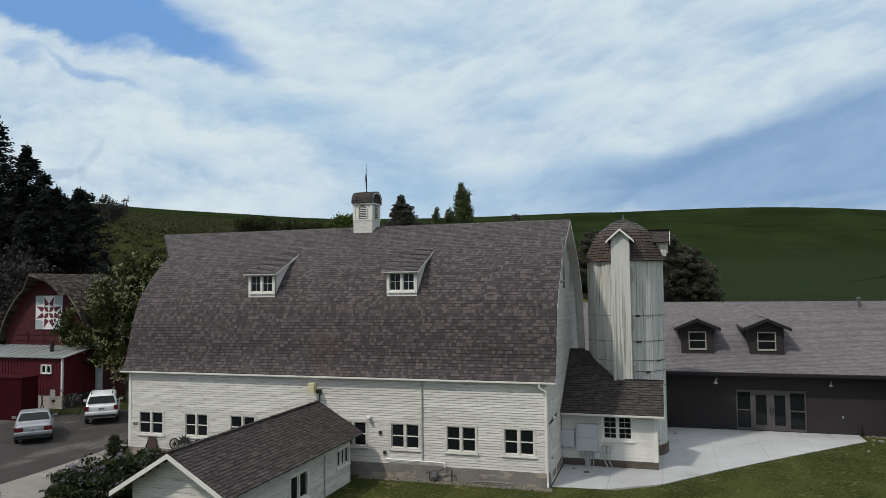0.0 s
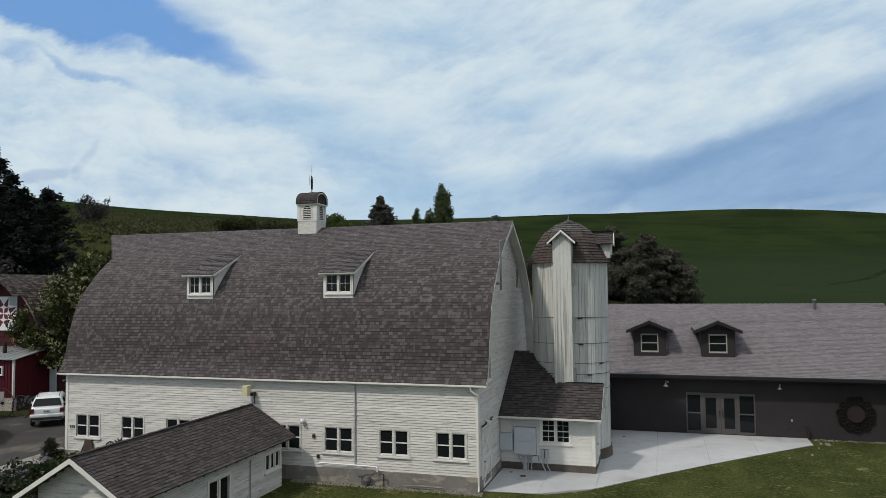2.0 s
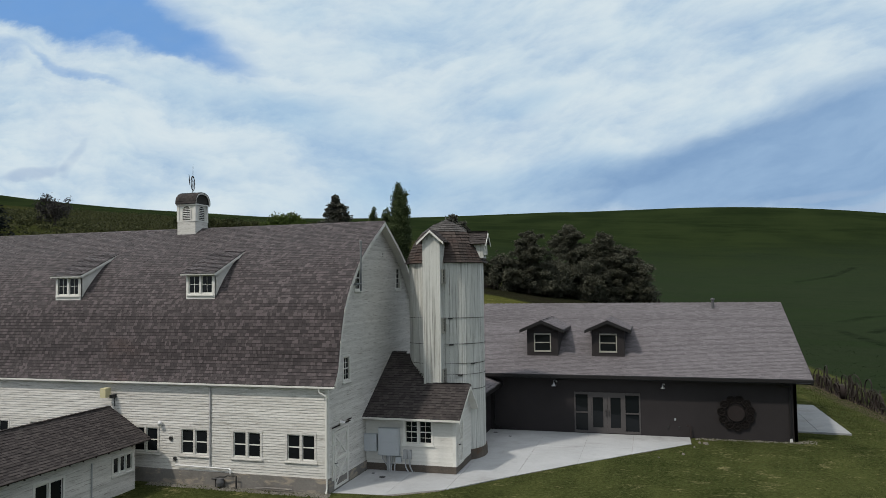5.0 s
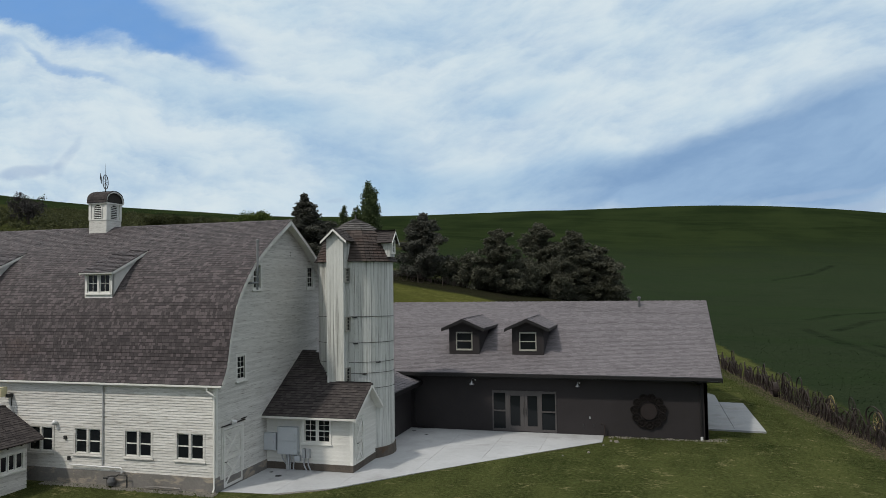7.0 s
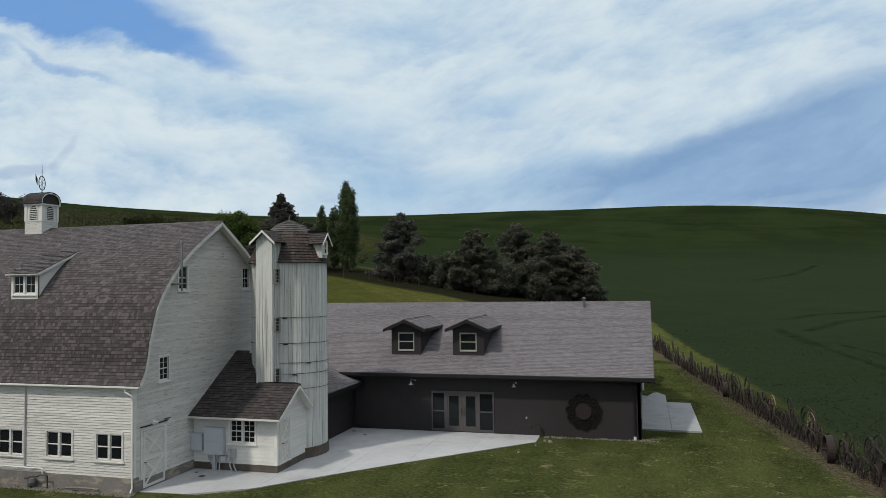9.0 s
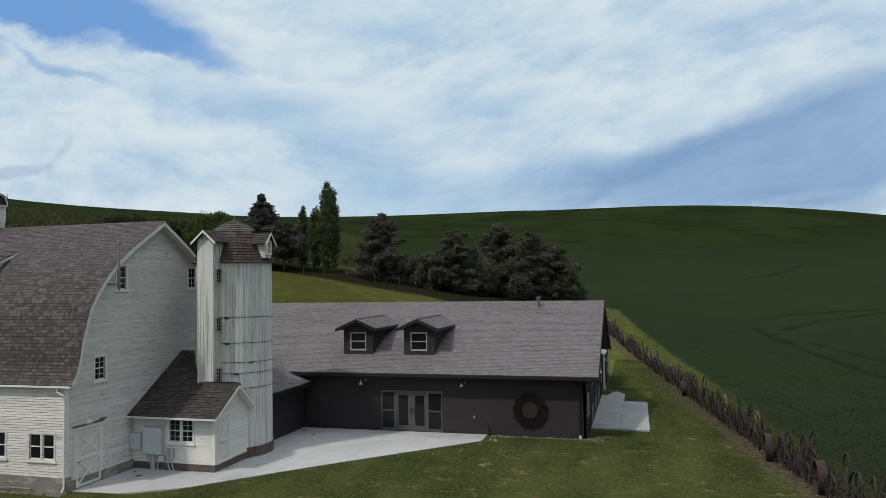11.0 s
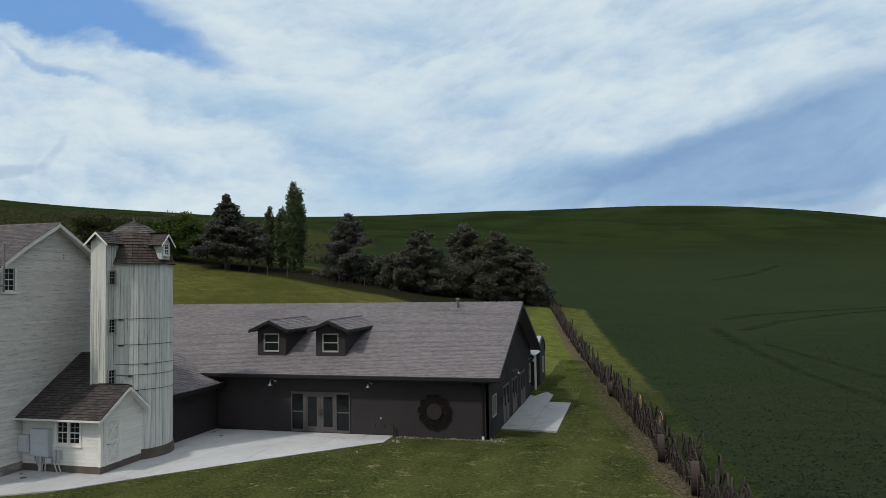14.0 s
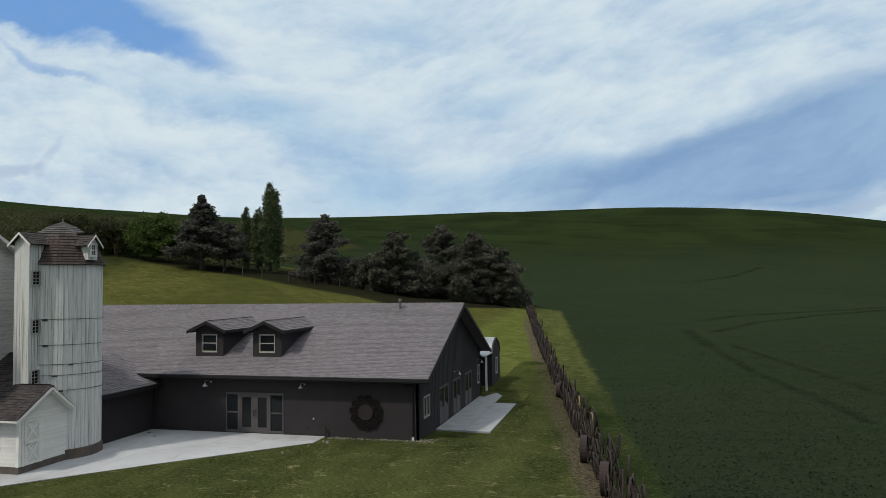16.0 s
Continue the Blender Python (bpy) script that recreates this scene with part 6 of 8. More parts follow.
def strip(mesh, left, right, y0, y1, lift, n=30, k=14, thick=None):
    rows = [y0 + (y1 - y0) * i / n for i in range(n + 1)]
    base = len(mesh.v)
    for y in rows:
        a, b = left(y), right(y)
        mesh.v += [(a + (b - a) * j / k, y, height(a + (b - a) * j / k, y) + lift) for j in range(k + 1)]
    mesh.f += [(base + i * (k + 1) + j, base + i * (k + 1) + j + 1, base + (i + 1) * (k + 1) + j + 1, base + (i + 1) * (k + 1) + j) for i in range(n) for j in range(k)]


m = Mesh()
strip(m, road_left, road_right, 4, 41, 0.045)
structure("road", m, ASPHALT, "worn dark asphalt yard with tyre marks", "road", True)
m = Mesh()
strip(m, road_right, lambda y: -18.2 - max(0, y - 22.5) * 0.42, 8, 29.5, 0.085)
structure("pavement", m, WALK, "cracked pale concrete walk along the yard", "pavement", True)

# ---- red barn, red lean-to ----
RED = surface("red_boards", (0.042, 0.008, 0.011), (0.074, 0.013, 0.017), 1.5, 0.8, bump=0.2, bump_scale=40, stretch=(3, 3, 0.4), stain=(0.045, 0.012, 0.012), stain_scale=0.6, stain_cut=(0.5, 0.8), gloss=0.3)
REDMETAL = surface("red_ribbed_metal", (0.062, 0.007, 0.014), (0.094, 0.011, 0.020), 0.7, 0.6, gloss=0.25)
TIN = surface("tin_roof", (0.20, 0.22, 0.23), (0.36, 0.39, 0.40), 0.9, 0.5, metal=0.3, stain=(0.15, 0.13, 0.11), stain_scale=1.4, stain_cut=(0.55, 0.75), stain_stretch=(2, 0.4, 1))
MOSSY = surface("mossy_shakes", (0.018, 0.015, 0.014), (0.120, 0.100, 0.090), 2.0, 0.95, bump=0.5, bump_scale=40, pieces=0.75, bias=2.0, gloss=0.1, stain=(0.05, 0.055, 0.03), stain_scale=0.8, stain_cut=(0.55, 0.75))
STONE = surface("whitewashed_stone", (0.30, 0.28, 0.26), (0.50, 0.47, 0.44), 2.5, 0.9, bump=0.5, bump_scale=12)
QUILT_GREY, QUILT_WHITE, QUILT_RED = (surface(n, a, b, 3.0, 0.6) for n, a, b in (("quilt_grey", (0.30, 0.35, 0.36), (0.36, 0.41, 0.42)), ("quilt_white", (0.66, 0.66, 0.67), (0.74, 0.74, 0.75)), ("quilt_crimson", (0.085, 0.006, 0.018), (0.11, 0.009, 0.025))))
RX, RYF, RYB = -37.1, 40.0, 52.5
red = thing("red_barn", "old red barn with a bowed mossy shake roof", "barn", (RX, 46, 0.2))
RBOW = bowed([(4.15, 4.3), (3.85, 5.0), (3.4, 6.0), (2.6, 7.2), (1.4, 8.3), (0.0, 9.0)], 5)


def red_half(z):
    for p, q in zip(RBOW, RBOW[1:]):
        if p.y <= z <= q.y:
            return p.x + (q.x - p.x) * (z - p.y) / (q.y - p.y)
    return 0.0 if z > 8.9 else 3.85


m = Mesh()
for i in range(30):
    z0, z1 = 0.0 + i * 0.3, 0.3 + i * 0.3
    a, b = (min(3.85, red_half(max(4.3, z)) - 0.06) for z in (z0, min(z1, 8.98)))
    if a > 0.05:
        b = max(b, 0.02)
        m.hexa([(RX - a, RYF, z0), (RX + a, RYF, z0), (RX + a, RYF + 0.15, z0), (RX - a, RYF + 0.15, z0)], [(RX - b, RYF, z1), (RX + b, RYF, z1), (RX + b, RYF + 0.15, z1), (RX - b, RYF + 0.15, z1)])
m.box(RX + 3.7, RX + 3.85, RYF + 0.15, RYB, 0, 4.6)
m.box(RX - 3.85, RX - 3.7, RYF + 0.15, RYB, 0, 4.6)
part("wall", m.data("wall", RED, weld=True), RED, red, "faded red boards")
for s in (-1, 1):
    m = Mesh()
    for p, q in zip(RBOW, RBOW[1:]):
        f = lambda a, y, k: (RX + s * max(0.0, a.x - k * 0.8), y, a.y - k * 0.5)
        y0 = lambda a: 39.5 - 1.2 * max(0.0, 1 - a.x / 1.8)
        m.hexa([f(p, y0(p), 0.1), f(p, RYB + 0.3, 0.1), f(q, RYB + 0.3, 0.1), f(q, y0(q), 0.1)], [f(p, y0(p), 0), f(p, RYB + 0.3, 0), f(q, RYB + 0.3, 0), f(q, y0(q), 0)])
    part("roof", m, MOSSY, red, "mossy brown shake roof")
RARC = [0.0]
for p, q in zip(RBOW, RBOW[1:]):
    RARC.append(RARC[-1] + (q - p).length)


def red_at(u, v):
    for i in range(len(RARC) - 1):
        if v <= RARC[i + 1] or i == len(RARC) - 2:
            p, q = RBOW[i], RBOW[i + 1]
            d = (q - p).normalized()
            c = p + d * (v - RARC[i])
            up = Vector((d.x, 0, d.y))
            return Vector((RX + c.x, u, c.y)), Vector((0, 1, 0)), up, Vector((0, 1, 0)).cross(up)


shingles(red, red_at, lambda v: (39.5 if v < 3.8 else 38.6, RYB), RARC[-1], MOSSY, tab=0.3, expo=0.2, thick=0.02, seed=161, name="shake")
m = Mesh()
m.tube([(RX + s * max(0, p.x - 0.05), 39.48 - 1.2 * max(0.0, 1 - p.x / 1.8), p.y - 0.05) for s in (-1,) for p in RBOW] + [(RX + (p.x - 0.05), 39.48 - 1.2 * max(0.0, 1 - p.x / 1.8), p.y - 0.05) for p in RBOW[-2::-1]], 0.06, 5)
part("barge_board", m, surface("grey_wood", (0.09, 0.075, 0.06), (0.16, 0.135, 0.11), 3.0, 0.9), red)
m = Mesh()
m.box(-40.1, -39.3, RYF - 0.03, RYF, 5.7, 6.7)
for i in range(8):
    m.box(-40.0, -39.4, RYF - 0.05, RYF - 0.03, 5.78 + i * 0.11, 5.84 + i * 0.11)
part("shutter", m, RED, red)
m = Mesh()
for x0, x1, z0, z1 in ((-40.0, -35.0, 4.75, 4.85), (-40.0, -35.0, 4.35, 4.43), (-37.6, -37.45, 4.2, 5.0), (-36.2, -36.05, 4.2, 5.0), (-39.0, -38.85, 4.2, 5.0)):
    m.box(x0, x1, RYF - 0.05, RYF, z0, z1)
part("door_rail", m, RED, red)

quilt = thing("barn_quilt", "painted quilt board with a crimson and white star", "sign", (-37.0, RYF - 0.05, 5.2))
QC, QH = (-37.0, 6.33), 1.19
m = Mesh()
m.box(QC[0] - QH, QC[0] + QH, RYF - 0.06, RYF - 0.01, QC[1] - QH, QC[1] + QH)
part("board", m, QUILT_GREY, quilt)


def quilt_part(name, polys, mat, lift):
    q = Mesh()
    for poly in polys:
        q.hexa([(QC[0] + x * QH, RYF - 0.06, QC[1] + z * QH) for x, z in poly], [(QC[0] + x * QH, RYF - 0.06 - lift, QC[1] + z * QH) for x, z in poly])
    part(name, q, mat, quilt)


pol = lambda r, a: (r * math.cos(radians(a)), r * math.sin(radians(a)))
quilt_part("white_panel", [[(-0.42, 0.5), (0.42, 0.5), (0.42, 0.98), (-0.42, 0.98)], [(-0.42, -0.98), (0.42, -0.98), (0.42, -0.5), (-0.42, -0.5)], [(-0.98, -0.42), (-0.42, -0.5), (-0.42, 0.5), (-0.98, 0.42)],
                           [(0.42, -0.5), (0.98, -0.42), (0.98, 0.42), (0.42, 0.5)], [(-0.42, -0.5), (0.42, -0.5), (0.42, 0.5), (-0.42, 0.5)]], QUILT_WHITE, 0.004)
turn = lambda p, k: [(p[0], p[1]), (-p[1], p[0]), (-p[0], -p[1]), (p[1], -p[0])][k]
for k in range(4):
    for s in (-1, 1):
        quilt_part("star_point", [[turn(p, k) for p in ((s * 0.37, 0.95), (0.0, 0.50), (s * 0.24, 0.36), (s * 0.33, 0.46))]], QUILT_RED, 0.008)
    ang = k * 90 + 45
    quilt_part("star_diamond", [[pol(0.03, ang), pol(0.30, ang - 30), pol(0.52, ang), pol(0.30, ang + 30)]], QUILT_RED, 0.009)

lean = thing("red_shed", "low red metal shed with a tin roof on a stone base", "shed", (-38, 38.5, 0.2))
m = Mesh()
x = -46.0
while x < -33.02:
    m.box(x, x + 0.21, 37.2, 37.3, 1.03, 3.46)
    m.box(x + 0.21, x + 0.25, 37.17, 37.3, 1.03, 3.46)
    x += 0.25
y = 37.3
while y < 39.9:
    m.box(-33.1, -33.0, y, min(39.95, y + 0.21), 1.03, 3.5 + (y - 37.2) * 0.17)
    m.box(-33.1, -32.97, y + 0.21, y + 0.25, 1.03, 3.5 + (y - 37.2) * 0.17)
    y += 0.25
tagged(part("metal_wall", m, REDMETAL, lean, "crimson ribbed metal"), kind="stuff")
m = Mesh()
m.box(-46, -33.05, 37.22, 37.5, -0.2, 1.03)
part("stone_base", m, STONE, lean, "whitewashed stone base")
m = Mesh()
m.box(-33.3, -33.03, 37.5, 39.9, -0.2, 1.03)
part("stone_base", m, surface("mottled_stone", (0.012, 0.012, 0.012), (0.035, 0.034, 0.033), 1.5, 0.95, bump=0.6, bump_scale=6, stain=(0.30, 0.29, 0.28), stain_scale=1.7, stain_cut=(0.53, 0.58)), lean, "dark rubble stones with pale patches")
m = Mesh()
m.box(-33.06, -32.95, 37.14, 37.26, 1.03, 3.46)
part("corner_trim", m, ENAMEL, lean)
m = Mesh()
slab_between(m, [(-46, 37.0, 3.5), (-32.8, 37.0, 3.5), (-32.8, 39.98, 4.05), (-46, 39.98, 4.05)], 0.05)
x = -45.9
while x < -32.9:
    slab_between(m, [(x, 36.99, 3.53), (x + 0.04, 36.99, 3.53), (x + 0.04, 39.97, 4.08), (x, 39.97, 4.08)], 0.03)
    x += 0.6
part("roof", m, TIN, lean, "dull tin roof")
window(lean, (-34.25, 37.12, 2.45), FACE_FRONT, 0.72, 0.52, 2, 1, trim=0.06, sill=False)
m = Mesh()
m.tube([(-35.1, 38.4, 3.7), (-35.1, 38.4, 4.45)], 0.13, 10)
part("flue", m, IRON, lean)
m = Mesh()
m.box(-33.3, -32.45, 40.02, 40.12, 0.85, 2.98)
door = structure("door_1", m, GREYBOX, "plain grey door beside the red shed", "door")
m = Mesh()
m.box(-40, -31.8, 33.0, 34.2, 0.1, 2.72)
m.box(-40, -31.76, 32.96, 34.24, 2.66, 2.76)
wallbox = thing("red_container", "dull red metal shed wall at the yard", "shed", (-36, 33.6, 0.15))
part("wall", m, surface("dull_red_metal", (0.026, 0.0038, 0.0065), (0.042, 0.0060, 0.0100), 0.8, 0.9, gloss=0.05), wallbox)


# ---- cars ----
def loft(mesh, sections):
    base = len(mesh.v)
    k = len(sections[0])
    for s in sections:
        mesh.v += [tuple(p) for p in s]
    for i in range(len(sections) - 1):
        for j in range(k):
            a, b = base + i * k, base + (i + 1) * k
            mesh.f.append((a + j, a + (j + 1) % k, b + (j + 1) % k, b + j))
    mesh.f.append(tuple(base + j for j in range(k)))
    mesh.f.append(tuple(base + (len(sections) - 1) * k + j for j in reversed(range(k))))


CARGLASS = pane_material("car_glass", (0.012, 0.014, 0.016))
TYRE = surface("tyre_rubber", (0.012, 0.012, 0.012), (0.022, 0.022, 0.022), 8.0, 0.9)
TAIL = surface("red_lens", (0.085, 0.006, 0.012), (0.12, 0.008, 0.016), 8.0, 0.25)
PLATE = surface("plate", (0.45, 0.47, 0.50), (0.55, 0.57, 0.60), 8.0, 0.5)


def rounded(ob, width):
    """Rolls a panel's edges."""
    b = ob.modifiers.new("edge", "BEVEL")
    b.width, b.segments, b.limit_method, b.angle_limit = width, 3, "ANGLE", radians(22)
    ob.data.polygons.foreach_set("use_smooth", [True] * len(ob.data.polygons))
    return ob


def car(name, label, place, heading, paint, body, cabin, width, tails):
    """A parked car. body: (y, bottom, shoulder) along its length; cabin: (y, base, roof)."""
    c = thing(name, label, "car", place)
    mm = Matrix.Translation(place) @ Matrix.Rotation(heading, 4, "Z")
    w = width / 2
    b = Mesh()
    secs = []
    L = body[-1][0]
    for y, lo, hi in body:
        t = 1 - 0.12 * (2 * y / L - 1) ** 4 - (0.03 if y in (body[0][0], body[-1][0]) else 0)
        secs.append([(w * t * a, y, lo + (hi - lo) * h) for a, h in ((-0.86, 0.0), (0.86, 0.0), (0.98, 0.22), (1.0, 0.55), (0.97, 0.84), (0.86, 1.0), (-0.86, 1.0), (-0.97, 0.84), (-1.0, 0.55), (-0.98, 0.22))])
    loft(b, secs)
    rounded(part("body", b.move(mm), paint, c), 0.07)
    g = Mesh()
    secs = [[(s * w * a, y, z) for s, a, z in ((-1, 0.90, lo), (1, 0.90, lo), (1, 0.84, lo + (hi - lo) * 0.6), (1, 0.72, hi - 0.03), (1, 0.60, hi), (-1, 0.60, hi), (-1, 0.72, hi - 0.03), (-1, 0.84, lo + (hi - lo) * 0.6))] for y, lo, hi in cabin]
    loft(g, secs)
    cab = rounded(part("cabin", g.move(mm), paint, c), 0.06)
    y0, lo0, hi0 = cabin[0]
    y1, lo1, hi1 = cabin[1]
    f = Mesh()
    o = Vector((0, -(hi1 - lo1), y1 - y0)).normalized() * 0.015
    zz = lambda t: Vector((0, y0 + (y1 - y0) * t, hi0 + (hi1 - hi0) * t)) + o
    p, q = zz(0.22), zz(0.88)
    f.hexa([Vector((-w * 0.80, 0, 0)) + p, Vector((w * 0.80, 0, 0)) + p, Vector((w * 0.66, 0, 0)) + q, Vector((-w * 0.66, 0, 0)) + q],
           [Vector((-w * 0.80, 0, 0)) + p + o, Vector((w * 0.80, 0, 0)) + p + o, Vector((w * 0.66, 0, 0)) + q + o, Vector((-w * 0.66, 0, 0)) + q + o])
    part("rear_window", f.move(mm), CARGLASS, cab)
    yb, ye = cabin[1][0] + 0.1, cabin[-2][0] - 0.1
    lo, hi = cabin[1][1], cabin[1][2]
    for s in (-1, 1):
        for a, e in ((yb, (yb + ye) / 2 - 0.05), ((yb + ye) / 2 + 0.05, ye)):
            f = Mesh()
            q = [(s * w * 0.915, a, lo + 0.06), (s * w * 0.915, e, lo + 0.06), (s * w * 0.80, e - 0.05, hi - 0.10), (s * w * 0.80, a + 0.05, hi - 0.10)]
            f.hexa(q, [(x + s * 0.012, y, z) for x, y, z in q])
            part("side_window", f.move(mm), CARGLASS, cab)
    for s in (-1, 1):
        for y in (0.85, L - 0.9):
            t = Mesh()
            t.ring((s * (w - 0.13), y, 0.32), (1, 0, 0), 0.235, 0.085, 18, 6, flat=0.11)
            wh = part("wheel", t.move(mm), TYRE, c)
            r = Mesh()
            r.tube([(s * (w - 0.19), y, 0.32), (s * (w - 0.045), y, 0.32)], 0.19, 12)
            part("rim", r.move(mm), STEEL, wh)
        t = Mesh()
        x0, x1, z0, z1 = tails
        t.box(min(s * w * x0, s * w * x1), max(s * w * x0, s * w * x1), body[0][0] - 0.02, body[0][0] + 0.25, z0, z1)
        part("tail_light", t.move(mm), TAIL, c)
        t = Mesh()
        ym = cabin[-2][0] - 0.15
        t.hexa([(s * w * 0.95, ym, lo + 0.02), (s * (w + 0.16), ym, lo + 0.04), (s * (w + 0.16), ym + 0.1, lo + 0.04), (s * w * 0.95, ym + 0.1, lo + 0.02)], [(s * w * 0.95, ym, lo + 0.12), (s * (w + 0.16), ym, lo + 0.16), (s * (w + 0.16), ym + 0.1, lo + 0.16), (s * w * 0.95, ym + 0.1, lo + 0.12)])
        part("mirror", t.move(mm), paint, c)
    t = Mesh()
    t.box(-w * 0.92, w * 0.92, body[0][0] - 0.05, body[0][0] + 0.3, body[0][1] + 0.06, body[0][1] + 0.26)
    rounded(part("bumper", t.move(mm), paint, c), 0.05)
    t = Mesh()
    t.box(-w * 0.85, w * 0.85, body[0][0] - 0.02, body[0][0] + 0.4, body[0][1] - 0.06, body[0][1] + 0.06)
    part("valance", t.move(mm), BLACK, c)
    zp = (tails[2] + tails[3]) / 2 - 0.03
    t = Mesh()
    t.box(-0.17, 0.17, body[0][0] - 0.035, body[0][0], zp - 0.07, zp + 0.07)
    pl = part("plate", t.move(mm), PLATE, c)
    t = Mesh()
    for i in range(4):
        t.box(-0.13 + i * 0.07, -0.09 + i * 0.07, body[0][0] - 0.04, body[0][0] - 0.03, zp - 0.035, zp + 0.035)
    part("bar", t.move(mm), BLACK, pl)
    return c, mm, w


SILVER = surface("silver_car_paint", (0.30, 0.32, 0.35), (0.36, 0.38, 0.41), 2.0, 0.3, metal=0.4)
WHITECAR = surface("white_car_paint", (0.62, 0.64, 0.66), (0.70, 0.72, 0.74), 2.0, 0.25)
car("sedan", "silver four-door sedan parked in the yard", (-25.6, 28.05, height(-25.6, 28.05) + 0.05), radians(45.5), SILVER,
    [(0.0, 0.40, 0.92), (0.12, 0.28, 0.98), (0.9, 0.22, 1.0), (2.4, 0.2, 0.98), (3.6, 0.22, 0.95), (4.35, 0.26, 0.78), (4.55, 0.4, 0.66)],
    [(0.72, 0.93, 0.97), (1.45, 0.93, 1.40), (2.0, 0.93, 1.43), (2.7, 0.93, 1.38), (3.5, 0.93, 0.97)], 1.78, (0.50, 0.95, 0.66, 0.86))
suv, mm, w = car("suv", "white sport utility car with roof rails parked by the barn", (-26.1, 33.1, height(-26.1, 33.1) + 0.05), radians(40), WHITECAR,
                 [(0.0, 0.50, 1.05), (0.1, 0.36, 1.08), (0.9, 0.3, 1.08), (2.4, 0.28, 1.06), (3.6, 0.3, 1.02), (4.3, 0.34, 0.9), (4.55, 0.45, 0.75)],
                 [(0.08, 1.0, 1.06), (0.45, 1.0, 1.62), (1.3, 1.0, 1.70), (2.6, 1.0, 1.64), (3.5, 1.0, 1.06)], 1.82, (0.70, 0.96, 0.82, 1.06))
for s in (-1, 1):
    t = Mesh()
    t.tube([(s * w * 0.60, 0.6, 1.66), (s * w * 0.60, 0.7, 1.75), (s * w * 0.60, 2.3, 1.75), (s * w * 0.60, 2.4, 1.68)], 0.022, 6)
    part("roof_rail", t.move(mm), BLACK, suv)

# ---- shed in front ----
FX0, FX1, FY0, FY1, FRX = -11.35, -8.05, 18.35, 27.2, -9.7
fs = thing("garden_shed", "long white clapboard shed with dark shingle roof", "shed", (FRX, 22.8, -0.3))
FZ = lambda x: 2.97 - 0.60 * abs(x - FRX)
m = Mesh()
lap_wall(m, FY0, FY1, -0.35, 1.95, lambda a, o, z: (FX1 + o, a, z), [(22.25, 23.45, 0.30, 1.22), (25.95, 27.0, 0.66, 1.34)], seed=201, course=0.17)
lap_wall(m, FX0, FX1, -0.35, 2.9, lambda a, o, z: (a, FY0 - o, z), span=lambda z: (FX0, FX1) if z < 1.9 else ((FRX - (2.88 - z) / 0.60, FRX + (2.88 - z) / 0.60) if z < 2.8 else None), seed=202, course=0.17)
lap_wall(m, FX0, FX1, -0.35, 2.9, lambda a, o, z: (a, FY1 + o, z), span=lambda z: (FX0, FX1) if z < 1.9 else ((FRX - (2.88 - z) / 0.60, FRX + (2.88 - z) / 0.60) if z < 2.8 else None), seed=203, course=0.17)
lap_wall(m, FY0, FY1, -0.35, 1.95, lambda a, o, z: (FX0 - o, a, z), seed=204, course=0.17)
tagged(part("lapped_siding", m, WHITE, fs, "white lapped siding"), kind="stuff")
m = Mesh()
for s in (-1, 1):
    q = [(FRX + s * 2.05, 17.85, FZ(FRX + 2.05)), (FRX, 17.85, 2.97), (FRX, 27.68, 2.97), (FRX + s * 2.05, 27.68, FZ(FRX + 2.05))]
    slab_between(m, q[::-1] if s > 0 else q, 0.06)
part("roof", m, SHINGLE_OLD, fs, "dark brown shingle roof")
fup = Vector((-1, 0, 0.60)).normalized()
SHINGLE_SHED = surface("shed_shingles", (0.026, 0.023, 0.023), (0.090, 0.078, 0.076), 2.0, 0.95, bump=0.5, bump_scale=90, pieces=0.55, fine=0.3, gloss=0.2)
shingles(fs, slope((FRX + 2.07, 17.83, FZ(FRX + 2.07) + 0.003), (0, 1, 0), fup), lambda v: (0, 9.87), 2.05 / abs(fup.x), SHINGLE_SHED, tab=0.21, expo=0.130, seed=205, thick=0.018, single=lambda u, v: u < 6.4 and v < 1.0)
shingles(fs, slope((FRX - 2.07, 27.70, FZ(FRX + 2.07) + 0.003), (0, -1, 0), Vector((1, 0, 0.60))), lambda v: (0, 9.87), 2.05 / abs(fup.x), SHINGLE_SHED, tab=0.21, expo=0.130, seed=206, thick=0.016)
m = Mesh()
for i in range(34):
    y0 = 17.83 + i * 0.29
    m.hexa([(FRX - 0.13, y0, 2.90), (FRX + 0.13, y0, 2.90), (FRX + 0.13, y0 + 0.28, 2.90), (FRX - 0.13, y0 + 0.28, 2.90)], [(FRX - 0.02, y0, 3.01), (FRX + 0.02, y0, 3.01), (FRX + 0.02, y0 + 0.28, 2.995), (FRX - 0.02, y0 + 0.28, 2.995)])
tagged(part("ridge_cover", m, SHINGLE_SHED, fs), kind="stuff")
for s in (-1, 1):
    m = Mesh()
    a, b = Vector((FRX + s * 2.08, 17.81, FZ(FRX + 2.08) - 0.01)), Vector((FRX, 17.81, 2.96))
    m.hexa([a, a + Vector((0, 0.04, 0)), b + Vector((0, 0.04, 0)), b], [a - Vector((0, 0, 0.15)), a + Vector((0, 0.04, -0.15)), b + Vector((0, 0.04, -0.15)), b - Vector((0, 0, 0.15))])
    part("barge_board", m, TRIM, fs, "white barge board")
